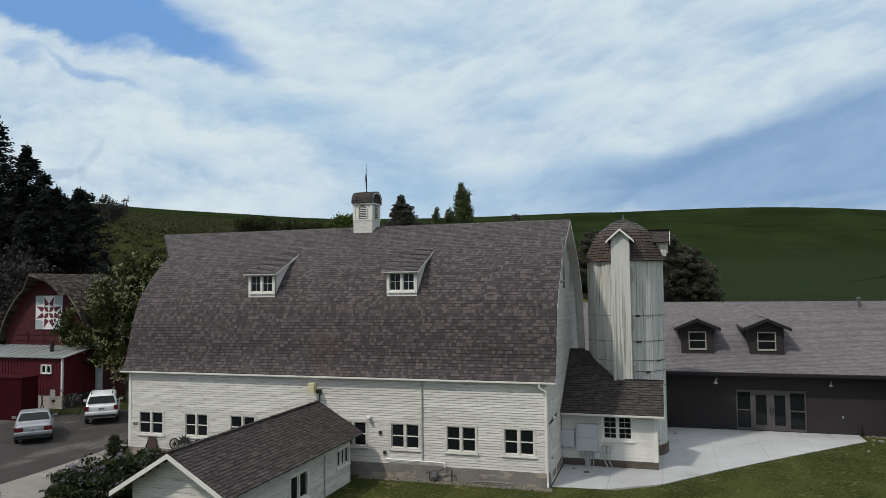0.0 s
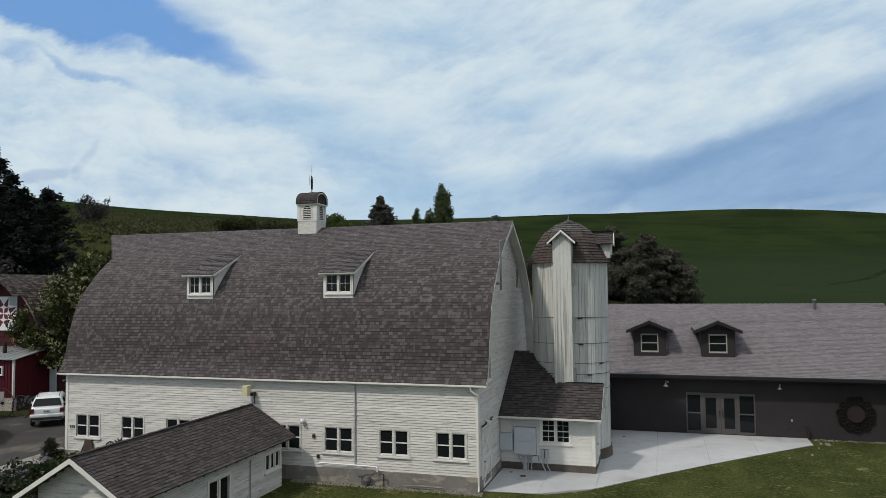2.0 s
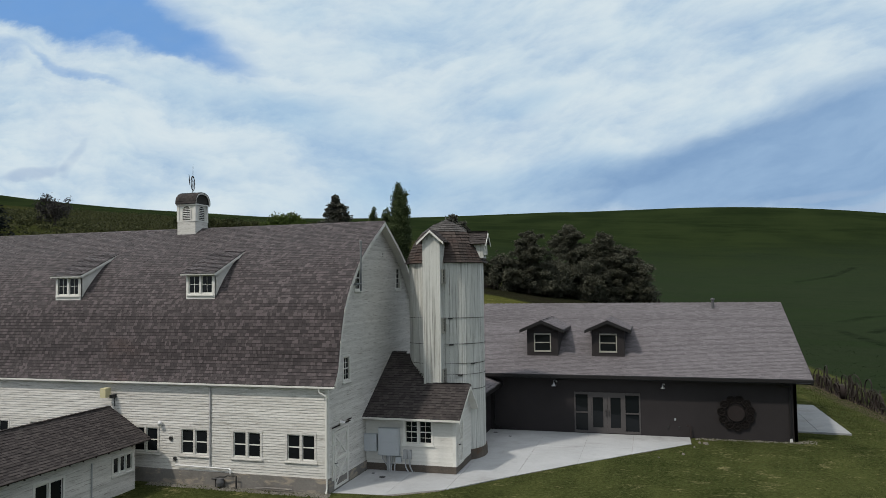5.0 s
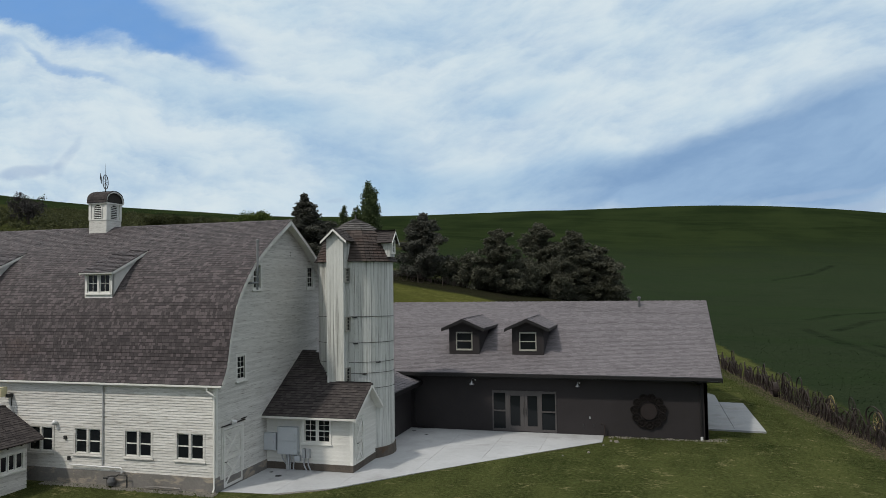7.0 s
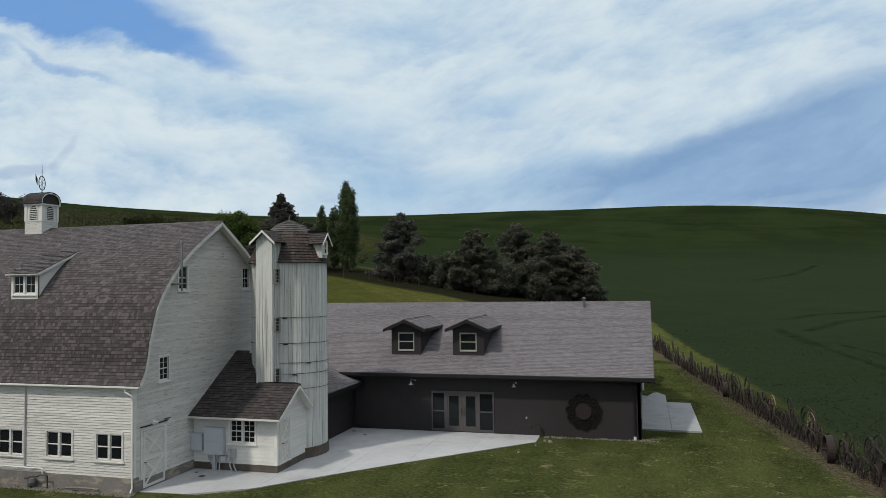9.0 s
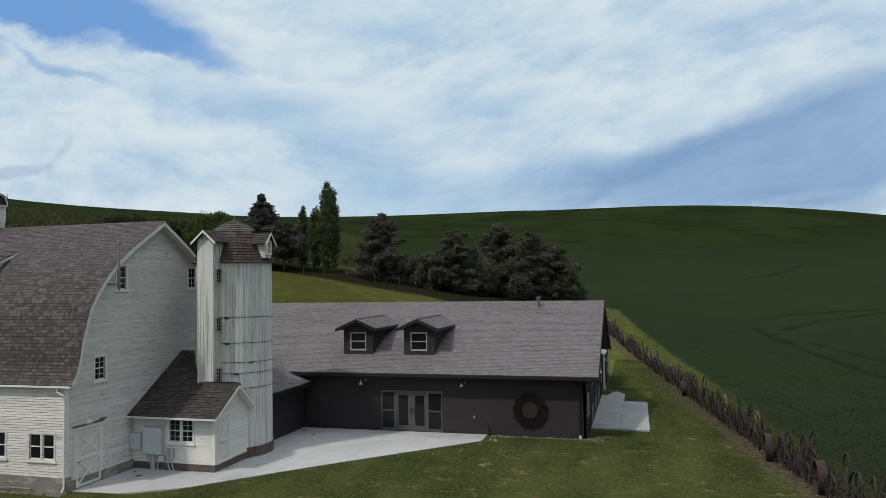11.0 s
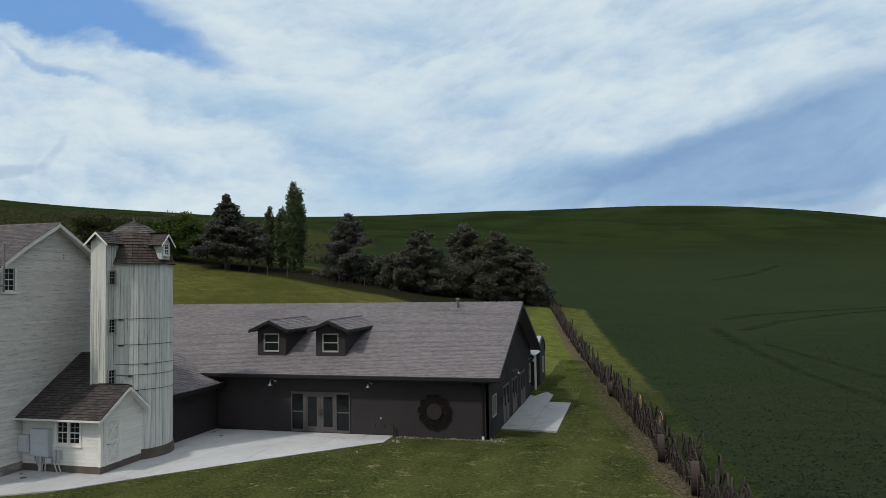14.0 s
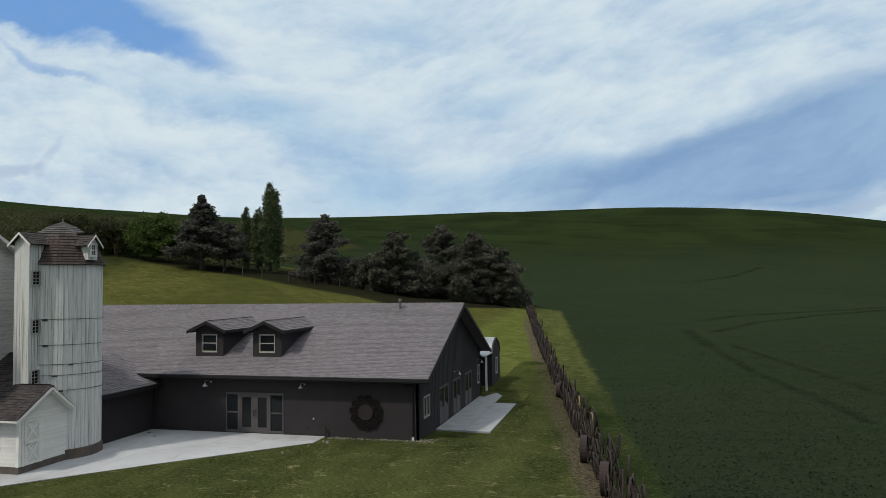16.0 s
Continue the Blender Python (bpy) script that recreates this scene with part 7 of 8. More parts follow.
for i in range(15):
    y0 = 18.3 + i * 0.64
    m = Mesh()
    m.hexa([(FX1, y0, FZ(FX1) - 0.17), (FX1, y0 + 0.05, FZ(FX1) - 0.17), (-7.72, y0 + 0.05, FZ(-7.72) - 0.15), (-7.72, y0, FZ(-7.72) - 0.15)], [(FX1, y0, FZ(FX1) - 0.06), (FX1, y0 + 0.05, FZ(FX1) - 0.06), (-7.72, y0 + 0.05, FZ(-7.72) - 0.06), (-7.72, y0, FZ(-7.72) - 0.06)])
    part("rafter_tail", m, DARKROOM, fs)
window(fs, (FX1, 22.85, 0.30), FACE_EAST, 1.2, 0.92, 2, 1, trim=0.10)
window(fs, (FX1, 26.48, 0.66), FACE_EAST, 1.05, 0.68, 3, 1, trim=0.08, mullion=0.06)
m = Mesh()
m.tube([(-8.0, 24.8, -0.3), (-8.0, 24.8, 1.4)], 0.03, 6)
part("pipe", m, PVC, fs)

# ---- fittings on the barn ----
m = Mesh()
m.box(-10.25, -9.98, 27.72, 28.04, 3.32, 3.72)
sp = thing("wall_speaker", "cream box fixed high on the barn wall", "loudspeaker", (-10.18, 28.0, 3.3))
part("case", m, YELLOW, sp)
m = Mesh()
m.box(-9.99, -9.85, 27.96, 28.24, 3.28, 3.42)
m.tube([(-9.93, 28.2, 3.3), (-9.93, 28.2, 2.9)], 0.02, 5)
part("bracket", m, BLACK, sp)
m = Mesh()
m.tube([(-5.22, 28.19, 3.86), (-5.22, 28.19, 0.62)], 0.028, 6)
structure("conduit", m, PVC, "thin grey conduit down the barn wall", "pipe")
lamp = thing("wall_lamp", "small white globe lamp on the barn wall", "lamp", (-7.58, 28.2, 2.25))
m = Mesh()
m.lathe((-7.58, 28.12, 2.29), [(0.01, 0.11), (0.08, 0.08), (0.11, 0.0), (0.08, -0.08), (0.01, -0.11)], 12)
part("globe", m, ENAMEL, lamp, smooth=True)
m = Mesh()
m.tube([(-7.58, 28.24, 2.29), (-7.58, 28.14, 2.29)], 0.05, 8)
part("bracket", m, TRIM, lamp)
for x, z in ((-7.1, 1.68), (-6.9, 0.85)):
    m = Mesh()
    m.box(x - 0.06, x + 0.06, 28.17, 28.235, z - 0.07, z + 0.07)
    tagged(part("outlet_box", m, BLACK), "small dark outlet box on the siding", "outlet box")
m = Mesh()
m.tube([(-6.8, 28.12, 0.62), (-4.30, 28.12, 0.60), (-4.22, 28.10, 0.58), (-4.22, 28.10, 0.40)], 0.035, 6)
structure("pipe", m, ENAMEL, "white gas pipe along the wall foot", "pipe")
gas = thing("gas_meter", "grey gas meter with iron pipes at the barn's foot", "gas meter", (-4.6, 28.05, -0.2))
m = Mesh()
m.lathe((-4.62, 28.0, 0.08), [(0.01, 0.18), (0.13, 0.15), (0.17, 0.0), (0.13, -0.14), (0.01, -0.17)], 14)
part("case", m, DARKSTEEL, gas)
m = Mesh()
m.tube([(-4.85, 28.02, -0.25), (-4.85, 28.02, 0.24), (-4.62, 28.02, 0.30), (-4.40, 28.02, 0.30), (-4.3, 28.02, 0.36), (-3.9, 28.02, 0.36), (-3.9, 28.02, -0.25)], 0.03, 6)
m.tube([(-5.0, 28.0, 0.2), (-4.75, 28.0, 0.22)], 0.04, 6)
part("pipework", m, BLACK, gas)
m = Mesh()
m.tube([(-3.0, 27.98, -0.05), (-2.4, 27.98, 0.0), (-1.4, 28.0, -0.02)], 0.04, 6)
structure("pipe_2", m, OLD_CONCRETE, "short pipe lying on the stony bed", "pipe")
# number by the door, as plain bars
num = thing("house_number", "three dark numerals fixed to the siding, shown as bars", "sign", (-19.6, 28.2, 1.42))
for i in range(3):
    m = Mesh()
    m.box(-19.74 + i * 0.12, -19.69 + i * 0.12, 28.21, 28.225, 1.43, 1.57)
    part("bar", m, BLACK, num)
# old iron ornaments along the wall
orn = thing("garden_ornament", "rusty arched iron seat leaning on the barn wall", "ornament", (-18.6, 28.0, 0.2))
m = Mesh()
m.hexa([(-18.95, 28.1, 0.45), (-18.3, 28.1, 0.45), (-18.3, 28.16, 0.45), (-18.95, 28.16, 0.45)], [(-18.8, 28.12, 0.95), (-18.45, 28.12, 0.95), (-18.45, 28.18, 0.95), (-18.8, 28.18, 0.95)])
part("seat", m, surface("rust_red_iron", (0.035, 0.022, 0.018), (0.080, 0.052, 0.042), 5, 0.85, bump=0.3), orn)
m = Mesh()
for x in (-18.95, -18.35):
    m.tube([(x, 28.0, 0.02), (x + 0.05, 28.1, 0.6)], 0.025, 5)
part("leg", m, IRON, orn)
wh = thing("wall_ornament", "small spoked iron wheel hung on the barn wall", "ornament", (-17.36, 28.15, 0.4))
m = Mesh()
m.ring((-17.36, 28.13, 0.68), (0, 1, 0), 0.25, 0.03, 20)
part("rim", m, IRON, wh)
m = Mesh()
for i in range(4):
    t = math.pi * i / 4
    m.tube([(-17.36 - 0.25 * math.cos(t), 28.13, 0.68 - 0.25 * math.sin(t)), (-17.36 + 0.25 * math.cos(t), 28.13, 0.68 + 0.25 * math.sin(t))], 0.015, 5)
m.tube([(-17.36, 28.08, 0.68), (-17.36, 28.17, 0.68)], 0.06, 8)
part("spoke", m, IRON, wh)
fl = thing("iron_flower", "black iron flower standing at the barn wall", "ornament", (-16.8, 28.05, 0.2))
m = Mesh()
for i in range(8):
    t = 0.15 + math.pi * 1.15 * i / 7 - 0.3
    c, s = math.cos(t), math.sin(t)
    m.hexa([(-16.8, 28.10, 0.80), (-16.8 + 0.2 * c - 0.06 * s, 28.10, 0.80 + 0.2 * s + 0.06 * c), (-16.8 + 0.42 * c, 28.08, 0.80 + 0.36 * s), (-16.8 + 0.2 * c + 0.06 * s, 28.10, 0.80 + 0.2 * s - 0.06 * c)],
           [(-16.8, 28.12, 0.80), (-16.8 + 0.2 * c - 0.06 * s, 28.12, 0.80 + 0.2 * s + 0.06 * c), (-16.8 + 0.42 * c, 28.10, 0.80 + 0.36 * s), (-16.8 + 0.2 * c + 0.06 * s, 28.12, 0.80 + 0.2 * s - 0.06 * c)])
part("petal", m, BLACK, fl)
m = Mesh()
m.tube([(-16.8, 28.1, 0.0), (-16.8, 28.1, 0.8)], 0.02, 5)
part("stem", m, BLACK, fl)
ds = thing("iron_disc", "rusty round disc against the barn wall", "ornament", (-16.07, 28.1, 0.4))
m = Mesh()
m.tube([(-16.07, 28.10, 0.72), (-16.07, 28.16, 0.72)], 0.24, 16)
part("disc", m, IRON, ds)
# flue and lamp on the gable
for y, z in ((34.41, 9.42), (34.41, 9.28)):
    m = Mesh()
    m.tube([(0.0, y, z), (0.03, y, z)], 0.035, 8)
    tagged(part("vent_hole", m, BLACK), "small dark round vent in the gable boards", "vent")
m = Mesh()
m.tube([(0.0, 30.20, 7.98), (0.42, 30.24, 7.98), (0.46, 30.62, 7.99)], 0.05, 8)
m.tube([(0.46, 30.62, 7.70), (0.46, 30.62, 9.72)], 0.045, 8)
m.lathe((0.46, 30.62, 9.72), [(0.01, 0.12), (0.07, 0.08), (0.07, 0.0), (0.04, 0.0)], 10)
structure("flue_pipe", m, surface("weathered_flue", (0.13, 0.14, 0.145), (0.20, 0.21, 0.215), 4.0, 0.6), "dull galvanised flue pipe up the barn gable", "flue")
m = Mesh()
m.box(0.04, 0.09, 28.55, 30.28, 2.30, 2.335)
m.box(0.04, 0.09, 30.02, 30.42, 2.38, 2.41)
tagged(part("door_track", m, IRON), "thin dark iron track over the barn's side door", "door track")
fl2 = thing("flood_lamp", "twin floodlight over the barn's side door", "lamp", (0.05, 29.36, 2.35))
m = Mesh()
m.box(0.0, 0.06, 29.28, 29.44, 2.36, 2.48)
part("bracket", m, TRIM, fl2)
for s in (-1, 1):
    m = Mesh()
    m.tube([(0.05, 29.36, 2.42), (0.16, 29.36 + s * 0.12, 2.36)], 0.04, 8, 0.07)
    part("spot", m, ENAMEL, fl2)

# ---- electrical boxes on the milk house ----
for x0, x1, z0, z1, lab in ((0.02, 0.60, 0.70, 1.44, "small grey electrical cabinet on the milk house wall"), (0.68, 1.62, 0.55, 1.72, "large grey two-door electrical cabinet on the milk house wall")):
    eb = thing("electrical_cabinet", lab, "electrical box", ((x0 + x1) / 2, 32.0, z0))
    m = Mesh()
    m.box(x0, x1, 31.88, 32.12, z0, z1)
    part("case", m, GREYBOX, eb)
    for a, b in (((z0 + 0.04, z1 - 0.04),) if x1 - x0 < 0.7 else ((z0 + 0.04, (z0 + z1) / 2 - 0.02), ((z0 + z1) / 2 + 0.02, z1 - 0.04))):
        m = Mesh()
        m.box(x0 + 0.03, x1 - 0.03, 31.855, 31.88, a, b)
        d = part("door", m, GREYBOX, eb)
        m = Mesh()
        m.box(x1 - 0.10, x1 - 0.07, 31.84, 31.856, (a + b) / 2 - 0.05, (a + b) / 2 + 0.05)
        part("latch", m, STEEL, d)
for x, z, dx in ((0.85, 0.55, 0.22), (1.05, 0.55, 0.04), (1.16, 0.55, 0.0), (1.32, 0.5, -0.06), (1.46, 0.5, -0.05)):
    m = Mesh()
    r = 0.065 if x == 1.16 else 0.025
    m.tube([(x, 31.98, z + 0.02), (x, 31.98, z - 0.15), (x + dx, 31.96, 0.1), (x + dx, 31.96, -0.16)], r, 6)
    structure("conduit", m, PVC, "grey conduit from the electrical cabinets", "pipe")
m = Mesh()
m.box(1.44, 1.70, 31.96, 32.11, 0.26, 0.50)
tagged(part("meter_box", m, GREYBOX), "pale square junction box under the cabinets", "electrical box")
for x in (1.88, 2.08):
    m = Mesh()
    m.box(x - 0.08, x + 0.08, 31.96, 32.11, 0.42, 0.80)
    tagged(part("meter_box", m, PVC), "small grey meter box on the siding", "electrical box")
    m = Mesh()
    m.tube([(x, 32.0, 0.42), (x + 0.02, 32.0, 0.1), (x + 0.16, 31.98, -0.15)], 0.03, 6)
    structure("conduit", m, PVC, "grey conduit from a meter box", "pipe")

# ---- fittings on the hall ----
bl = thing("barn_lamp", "galvanised gooseneck barn lamp on the charcoal wall", "lamp", (0, 0, 0), "gooseneck lamps")
m = Mesh()
m.tube([(0.12, 0.0, 0.22), (0.12, -0.10, 0.24), (0.08, -0.35, 0.36), (0.0, -0.5, 0.34), (0.0, -0.55, 0.2)], 0.018, 6)
part("arm", m, STEEL, bl)
m = Mesh()
m.lathe((0, -0.55, 0), [(0.03, 0.22), (0.06, 0.18), (0.07, 0.10), (0.17, 0.02), (0.18, -0.03), (0.165, -0.03), (0.06, 0.06), (0.01, 0.07)], 16)
part("shade", m, STEEL, bl, smooth=True)
m = Mesh()
m.tube([(0.12, 0.0, 0.22), (0.12, -0.04, 0.22)], 0.06, 10)
part("rose", m, ENAMEL, bl)
bl.matrix_basis = Matrix.Translation((7.09, HY0, 2.40)) @ Matrix.Scale(0.8, 4)
copy_thing(bl, Matrix.Translation((12.72, HY0, 2.40)) @ Matrix.Scale(0.8, 4))
for y in (49.5, 56.3):
    copy_thing(bl, Matrix.Translation((HX1, y, 2.25)) @ FACE_EAST @ Matrix.Scale(0.8, 4))
wo = thing("wheel_ornament", "rusty sunflower of small wheels round a steel disc", "ornament", (16.26, HY0, 0.3))
m = Mesh()
m.tube([(16.26, HY0 - 0.16, 1.2), (16.26, HY0 - 0.10, 1.2)], 0.40, 28)
part("disc", m, surface("brown_steel", (0.020, 0.0165, 0.0165), (0.032, 0.025, 0.0245), 3, 0.85, gloss=0.2), wo)
m = Mesh()
m.ring((16.26, HY0 - 0.14, 1.2), (0, 1, 0), 0.42, 0.035, 32)
part("rim", m, ORNAMENT, wo)
for i in range(11):
    t = math.tau * i / 11 + 0.2
    cx, cz = 16.26 + 0.70 * math.cos(t), 1.2 + 0.70 * math.sin(t)
    m = Mesh()
    m.ring((cx, HY0 - 0.10, cz), (0, 1, 0), 0.19, 0.03, 18)
    for k in range(3):
        a = math.pi * k / 3 + t
        m.tube([(cx - 0.19 * math.cos(a), HY0 - 0.10, cz - 0.19 * math.sin(a)), (cx + 0.19 * math.cos(a), HY0 - 0.10, cz + 0.19 * math.sin(a))], 0.016, 5)
    m.tube([(cx, HY0 - 0.13, cz), (cx, HY0 - 0.03, cz)], 0.05, 8)
    m.tube([(cx, HY0 - 0.075, cz), (cx, HY0 - 0.06, cz)], 0.175, 18)
    part("petal_wheel", m, ORNAMENT, wo)
tap = thing("yard_tap", "dark standpipe tap against the hall wall", "tap", (14.0, 41.7, -0.15))
m = Mesh()
m.tube([(14.05, 41.75, -0.2), (14.05, 41.75, 0.45), (13.85, 41.7, 0.5)], 0.035, 6)
part("pipe", m, IRON, tap)
for x, z in ((13.3, 0.75), (12.95, 0.35), (13.5, 0.35)):
    m = Mesh()
    m.box(x - 0.04, x + 0.04, HY0 - 0.04, HY0, z - 0.06, z + 0.06)
    tagged(part("outlet_box", m, STEEL if z > 0.5 else BLACK), "small outlet box on the charcoal wall", "outlet box")
# small gambrel annex behind
an = thing("annex", "small charcoal annex with a pale metal gambrel roof", "shed", (17.5, 62.6, -0.3))
prof = [(1.72, 2.35), (1.25, 3.0), (0.0, 3.5), (-1.25, 3.0), (-1.72, 2.35)]
m = Mesh()
m.hexa([(13, 62.6 + a, z) for a, z in [(1.7, -0.6)] + prof + [(-1.7, -0.6)]], [(19.3, 62.6 + a, z) for a, z in [(1.7, -0.6)] + prof + [(-1.7, -0.6)]])
part("end_wall", m, DARKWALL, an)
m = Mesh()
for (a, za), (b, zb) in zip(prof, prof[1:]):
    m.hexa([(12.9, 62.6 + a, za), (19.24, 62.6 + a, za), (19.24, 62.6 + b, zb), (12.9, 62.6 + b, zb)], [(12.9, 62.6 + a * 1.03, za + 0.05), (19.24, 62.6 + a * 1.03, za + 0.05), (19.24, 62.6 + b * 1.03, zb + 0.05), (12.9, 62.6 + b * 1.03, zb + 0.05)])
part("roof", m, TIN, an)
m = Mesh()
for (a, za), (b, zb) in zip(prof, prof[1:]):
    m.hexa([(19.25, 62.6 + a, za - 0.06), (19.36, 62.6 + a, za - 0.06), (19.36, 62.6 + b, zb - 0.06), (19.25, 62.6 + b, zb - 0.06)], [(19.25, 62.6 + a * 1.04, za + 0.07), (19.36, 62.6 + a * 1.04, za + 0.07), (19.36, 62.6 + b * 1.04, zb + 0.07), (19.25, 62.6 + b * 1.04, zb + 0.07)])
part("barge_board", m, DARKTRIM, an)
m = Mesh()
m.box(18.3, 18.42, 57.52, 60.9, -0.5, 2.9)
part("porch_wall", m, DARKWALL, an)
m = Mesh()
slab_between(m, [(18.4, 57.5, 2.92), (19.35, 57.5, 2.45), (19.35, 60.95, 2.45), (18.4, 60.95, 2.92)][::-1], 0.05)
for i in range(9):
    y = 57.6 + i * 0.41
    slab_between(m, [(18.4, y, 2.94), (19.35, y, 2.47), (19.35, y + 0.04, 2.47), (18.4, y + 0.04, 2.94)][::-1], 0.02)
part("awning", m, TIN, an, "pale ribbed metal porch roof")
m = Mesh()
m.box(19.14, 19.28, 59.0, 59.14, -0.3, 2.44)
part("porch_post", m, TRIM, an, "white porch post")
m = Mesh()
# black panel put in for the dark of the porch's door opening
m.box(18.42, 18.46, 58.0, 58.95, -0.3, 1.9)
part("door", m, BLACK, an)
window(an, (19.34, 62.65, 0.75), FACE_EAST, 0.62, 1.15, 1, 2, trim=0.05, sill=False, mat=FRAME)


# ---- fence of iron wheels ----
def wheel_mesh(R, spokes, wide, seed, mat, name="wheel", hub=0.06):
    """A standing iron wheel, its foot at the origin, its axle along x: the rim, and the hub with its spokes."""
    r = random.Random(seed)
    m, k = Mesh(), Mesh()
    m.ring((0, 0, R), (1, 0, 0), R, 0.022, 26, 4, flat=wide)
    if not spokes:
        return m.data(name, mat), None
    k.tube([(-wide - 0.05, 0, R), (wide + 0.05, 0, R)], hub, 8)
    for i in range(spokes):
        t = math.tau * (i + r.uniform(-0.05, 0.05)) / spokes
        s = wide * 0.5 * (1 if i % 2 else -1)
        k.tube([(s, 0, R), (0, R * math.cos(t), R + R * math.sin(t))], 0.012, 4, caps=False)
    return m.data(name, mat), k.data("spoke", mat)


def stand_wheel(pair, m, parent):
    ob = new("wheel", pair[0])
    ob.matrix_basis = m
    hang(ob, parent)
    if pair[1]:
        tagged(new("spoke", pair[1]), kind="stuff").parent = ob
    return ob


fence = thing("wheel_fence", "fence of rusty iron farm wheels standing side by side", "fence", (fence_x(60), 60, height(fence_x(60), 60)))
KINDS = [wheel_mesh(R, s, w, i, IRON) for i, (R, s, w) in enumerate(((0.62, 12, 0.036), (0.55, 10, 0.045), (0.48, 12, 0.025), (0.70, 14, 0.038), (0.42, 8, 0.04), (0.58, 0, 0.055), (0.52, 16, 0.02), (0.36, 8, 0.028)))]
OLDYELLOW = surface("faded_yellow_iron", (0.16, 0.12, 0.05), (0.30, 0.24, 0.11), 4.0, 0.85, bump=0.3)
rnd = random.Random(301)
y = 31.0
while y < 131:
    for row in (0, 1, 2):
        if row and rnd.random() < 0.5:
            continue
        x = fence_x(y) + (row - 1) * 0.40 + rnd.uniform(-0.12, 0.12)
        kind = rnd.choice(KINDS)
        yaw = radians(7) + rnd.gauss(0, 0.14)
        if rnd.random() < 0.01:
            yaw += 0.3
        lift = 0.5 if row and rnd.random() < 0.25 else -0.06
        s = rnd.uniform(0.75, 1.04)
        stand_wheel(kind, Matrix.Translation((x, y, height(x, y) + lift)) @ Matrix.Rotation(yaw, 4, "Z") @ Matrix.Rotation(rnd.gauss(0, 0.10), 4, "Y") @ Matrix.Scale(s, 4), fence)
    y += rnd.uniform(0.30, 0.56)
for x, y, R, s, w, mat in ((27.75, 41.0, 0.62, 12, 0.22, IRON), (28.85, 36.1, 0.64, 12, 0.24, IRON), (25.0, 57.6, 0.5, 10, 0.2, IRON), (27.55, 45.24, 0.52, 12, 0.03, OLDYELLOW), (26.55, 50.4, 0.5, 12, 0.03, OLDYELLOW)):
    lift = 0.45 if mat is OLDYELLOW else -0.03
    ob = stand_wheel(wheel_mesh(R, s, w, int(y), mat), Matrix.Translation((x - 0.35 * (mat is IRON), y, height(x, y) + lift)) @ Matrix.Rotation(radians(-2 if mat is IRON else 8), 4, "Z"), fence)
    tagged(ob, "wide-rimmed tractor wheel" if mat is IRON else "faded yellow spoked wheel")
for y in np.arange(32, 130, 3.1):
    m = Mesh()
    x = fence_x(y) + 0.05
    z = height(x, y)
    m.tube([(x, y, z - 0.2), (x + 0.03, y, z + 1.25)], 0.055, 6)
    part("post", m, BARK, fence)
back = thing("back_fence", "low fence of posts and small wheels along the tree line", "fence", (-8, 118, height(-8, 118)))
for i in range(44):
    t = i / 43
    x, y = 12.6 - 48 * t, 127.5 - 24 * min(1, t * 1.3) + 2 * t
    if i % 3 == 0:
        m = Mesh()
        m.tube([(x, y, height(x, y) - 0.2), (x, y, height(x, y) + 1.3)], 0.07, 6)
        part("post", m, BARK, back)
    if x > -22:
        stand_wheel(KINDS[i % 8], Matrix.Translation((x + 0.5, y, height(x, y))) @ Matrix.Rotation(radians(70), 4, "Z"), back)
# thin ornamental wheels before the red shed
big = thing("hoop_fence", "row of tall thin wheels before the red shed", "fence", (-32, 35.3, 0.2))
for x, R in ((-35.2, 0.85), (-33.5, 0.85), (-31.75, 0.88), (-30.3, 0.7)):
    m = Mesh()
    z = 0.16 + R
    m.ring((x, 35.3, z), (0, 1, 0), R, 0.028, 30, 5)
    for i in range(8):
        t = math.pi * i / 8
        m.tube([(x - R * math.cos(t), 35.3, z - R * math.sin(t)), (x + R * math.cos(t), 35.3, z + R * math.sin(t))], 0.008, 4, caps=False)
    m.tube([(x, 35.22, z), (x, 35.38, z)], 0.08, 8)
    part("wheel", m, IRON, big)
m = Mesh()
m.box(-31.92, -31.55, 35.2, 35.24, 1.15, 1.75)
tagged(part("notice", m, OLD_PAVING), "plain pale notice fixed to a hoop fence", "sign")

# ---- crop, grass and stones ----
rng = np.random.default_rng(311)
n = 70000
yy = 26 + 120 * rng.uniform(size=n) ** 3.6
xx = np.array([fence_x(v) for v in yy]) + 1.9 + 0.0365 * np.maximum(0, yy - 34) + rng.uniform(size=n) * (8 + 0.5 * yy)
hz = np.array([height(a, b) for a, b in zip(xx, yy)])
base = np.stack([xx, yy, hz + 0.03], 1)
pts = np.repeat(base, 2, 0) + rng.normal(size=(2 * n, 3)) * (0.07, 0.07, 0.03)
tagged(leaf_part("crop", pts, 0.075, CROP, None, rng, flat=0.85, long=1.4), "dense dark green young crop plants", "crop", kind="stuff")
n = 80000
yy = rng.uniform(20, 75, n)
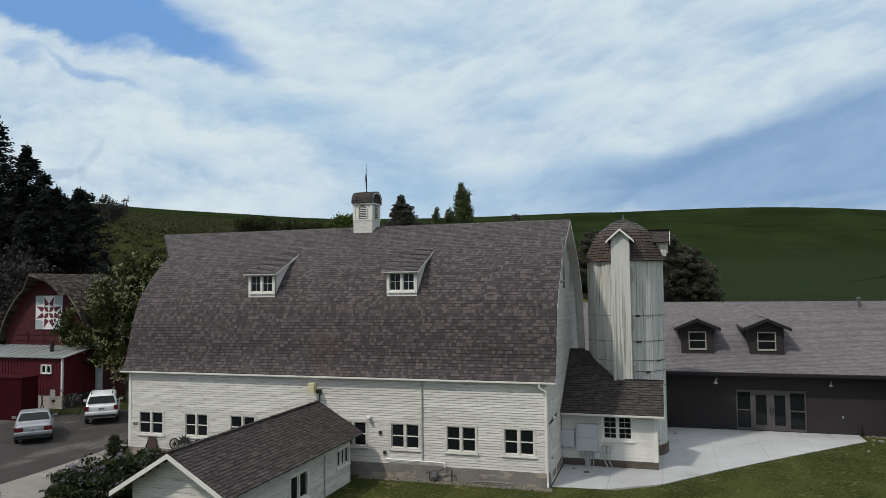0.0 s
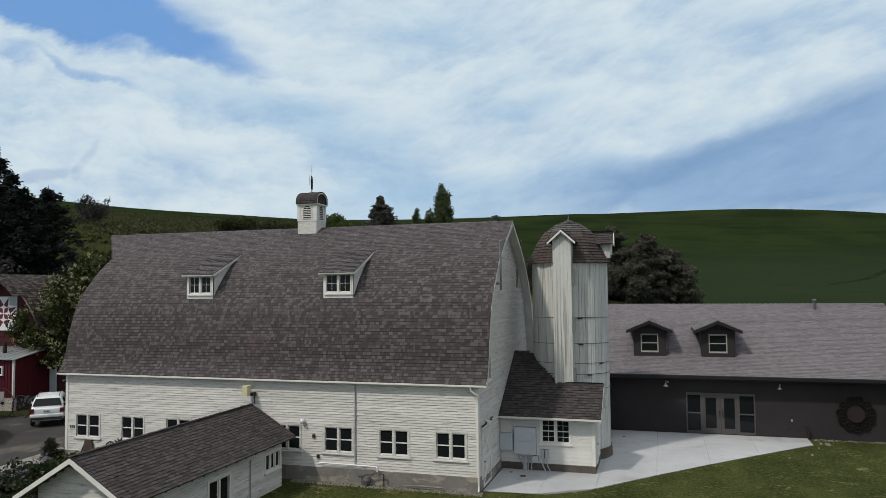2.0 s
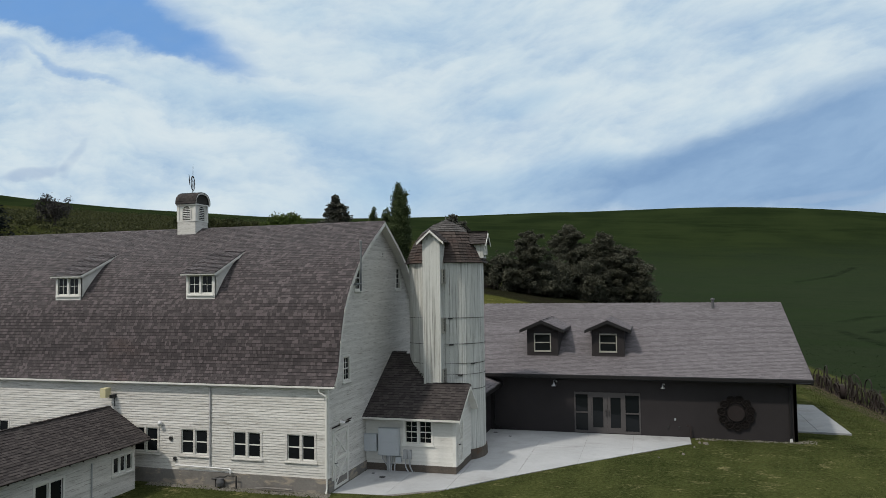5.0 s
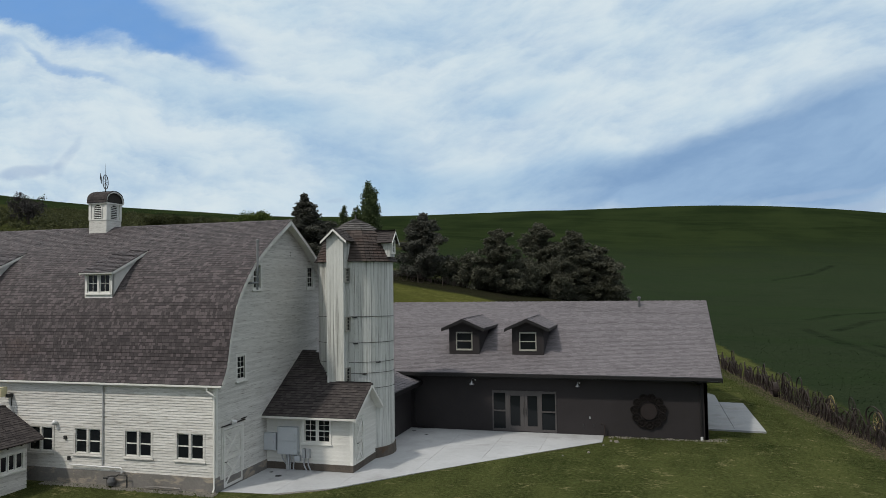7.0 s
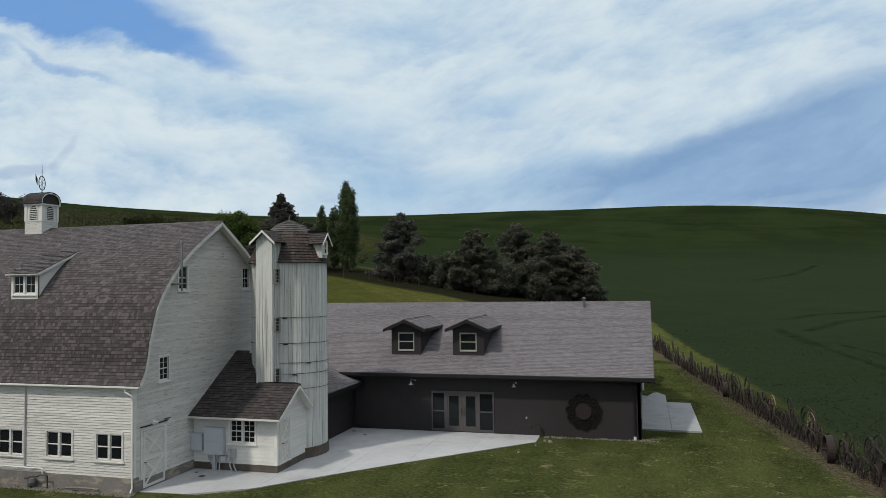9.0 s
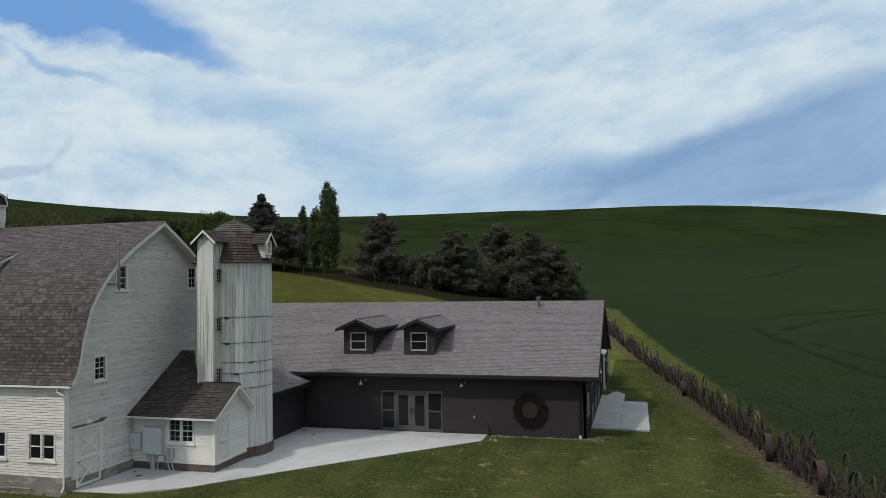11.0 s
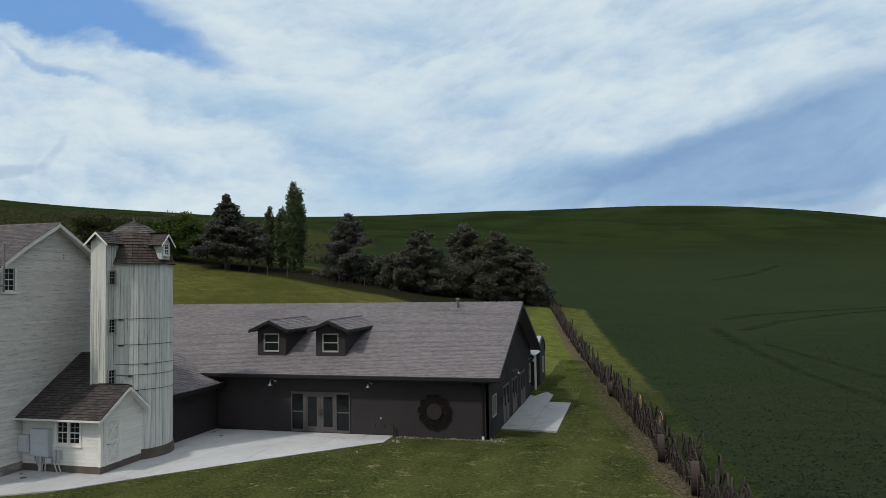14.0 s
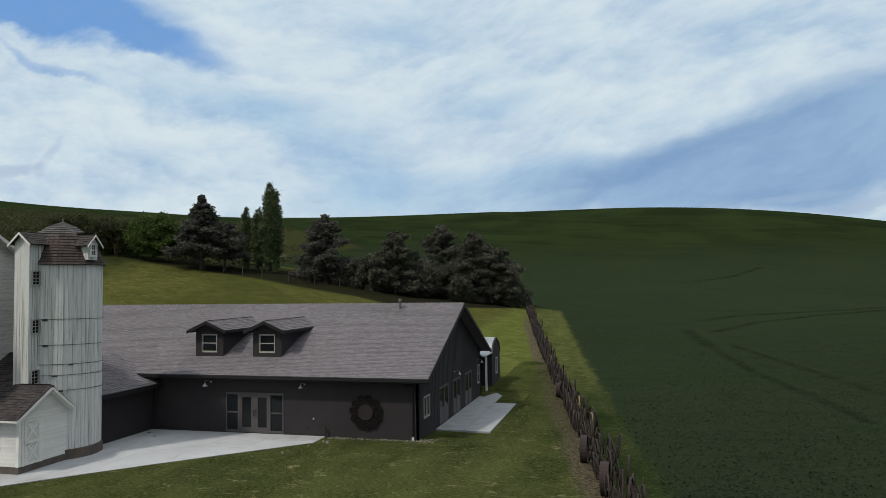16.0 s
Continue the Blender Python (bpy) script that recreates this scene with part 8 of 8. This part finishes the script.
lo = np.where(yy < 28, -8.0, np.where(yy < 44, (yy - 28) * 1.0 + 2.2, 19.5))
hi = 28.3 - 0.175 * (yy - 37)
xx = lo + rng.uniform(size=n) * (hi - lo)
hz = np.array([height(a, b) for a, b in zip(xx, yy)])
keep = ~((xx > 18.8) & (xx < 22.5) & (yy > 44.7) & (yy < 58.6))
pts = np.stack([xx, yy, hz + 0.02], 1)[keep]
tagged(leaf_part("grass", pts, 0.028, GRASS, None, rng, flat=0.55, long=1.9), "short mown grass of the lawn", "grass", kind="stuff")
PEBBLE = surface("pale_stones", (0.10, 0.092, 0.078), (0.30, 0.275, 0.235), 4.0, 0.95, pieces=0.5)
gm = Mesh()
rnd = random.Random(321)
for x0, x1, y0, y1, k in ((-8, 0.2, 27.72, 28.2, 1300), (14.2, 19.5, 41.5, 41.9, 170), (19.0, 20.0, 41.5, 42.3, 60)):
    for _ in range(k):
        x, y, r = rnd.uniform(x0, x1), rnd.uniform(y0, y1), rnd.uniform(0.02, 0.05)
        z = height(x, y) + 0.02
        ring = [(x + r * rnd.uniform(0.7, 1.2) * math.cos(t), y + r * rnd.uniform(0.7, 1.2) * math.sin(t)) for t in np.linspace(0, math.tau, 6)[:-1]]
        gm.hexa([(a, b, z - 0.04) for a, b in ring], [(x + (a - x) * 0.6, y + (b - y) * 0.6, z + r * 0.4) for a, b in ring])
for x, y, r in ((14.4, 40.7, 0.08), (14.7, 40.5, 0.11), (14.62, 40.62, 0.07), (13.5, 38.0, 0.08), (14.1, 39.6, 0.06), (12.4, 37.1, 0.05)):
    z = height(x, y) + 0.03
    ring = [(x + r * rnd.uniform(0.7, 1.3) * math.cos(t), y + r * rnd.uniform(0.7, 1.2) * math.sin(t)) for t in np.linspace(0, math.tau, 7)[:-1]]
    gm.hexa([(a, b, z - 0.05) for a, b in ring], [(x + (a - x) * 0.6, y + (b - y) * 0.6, z + r * 0.6) for a, b in ring])
tagged(part("gravel", gm, PEBBLE), "loose pale stones along the wall feet", "gravel", kind="stuff")
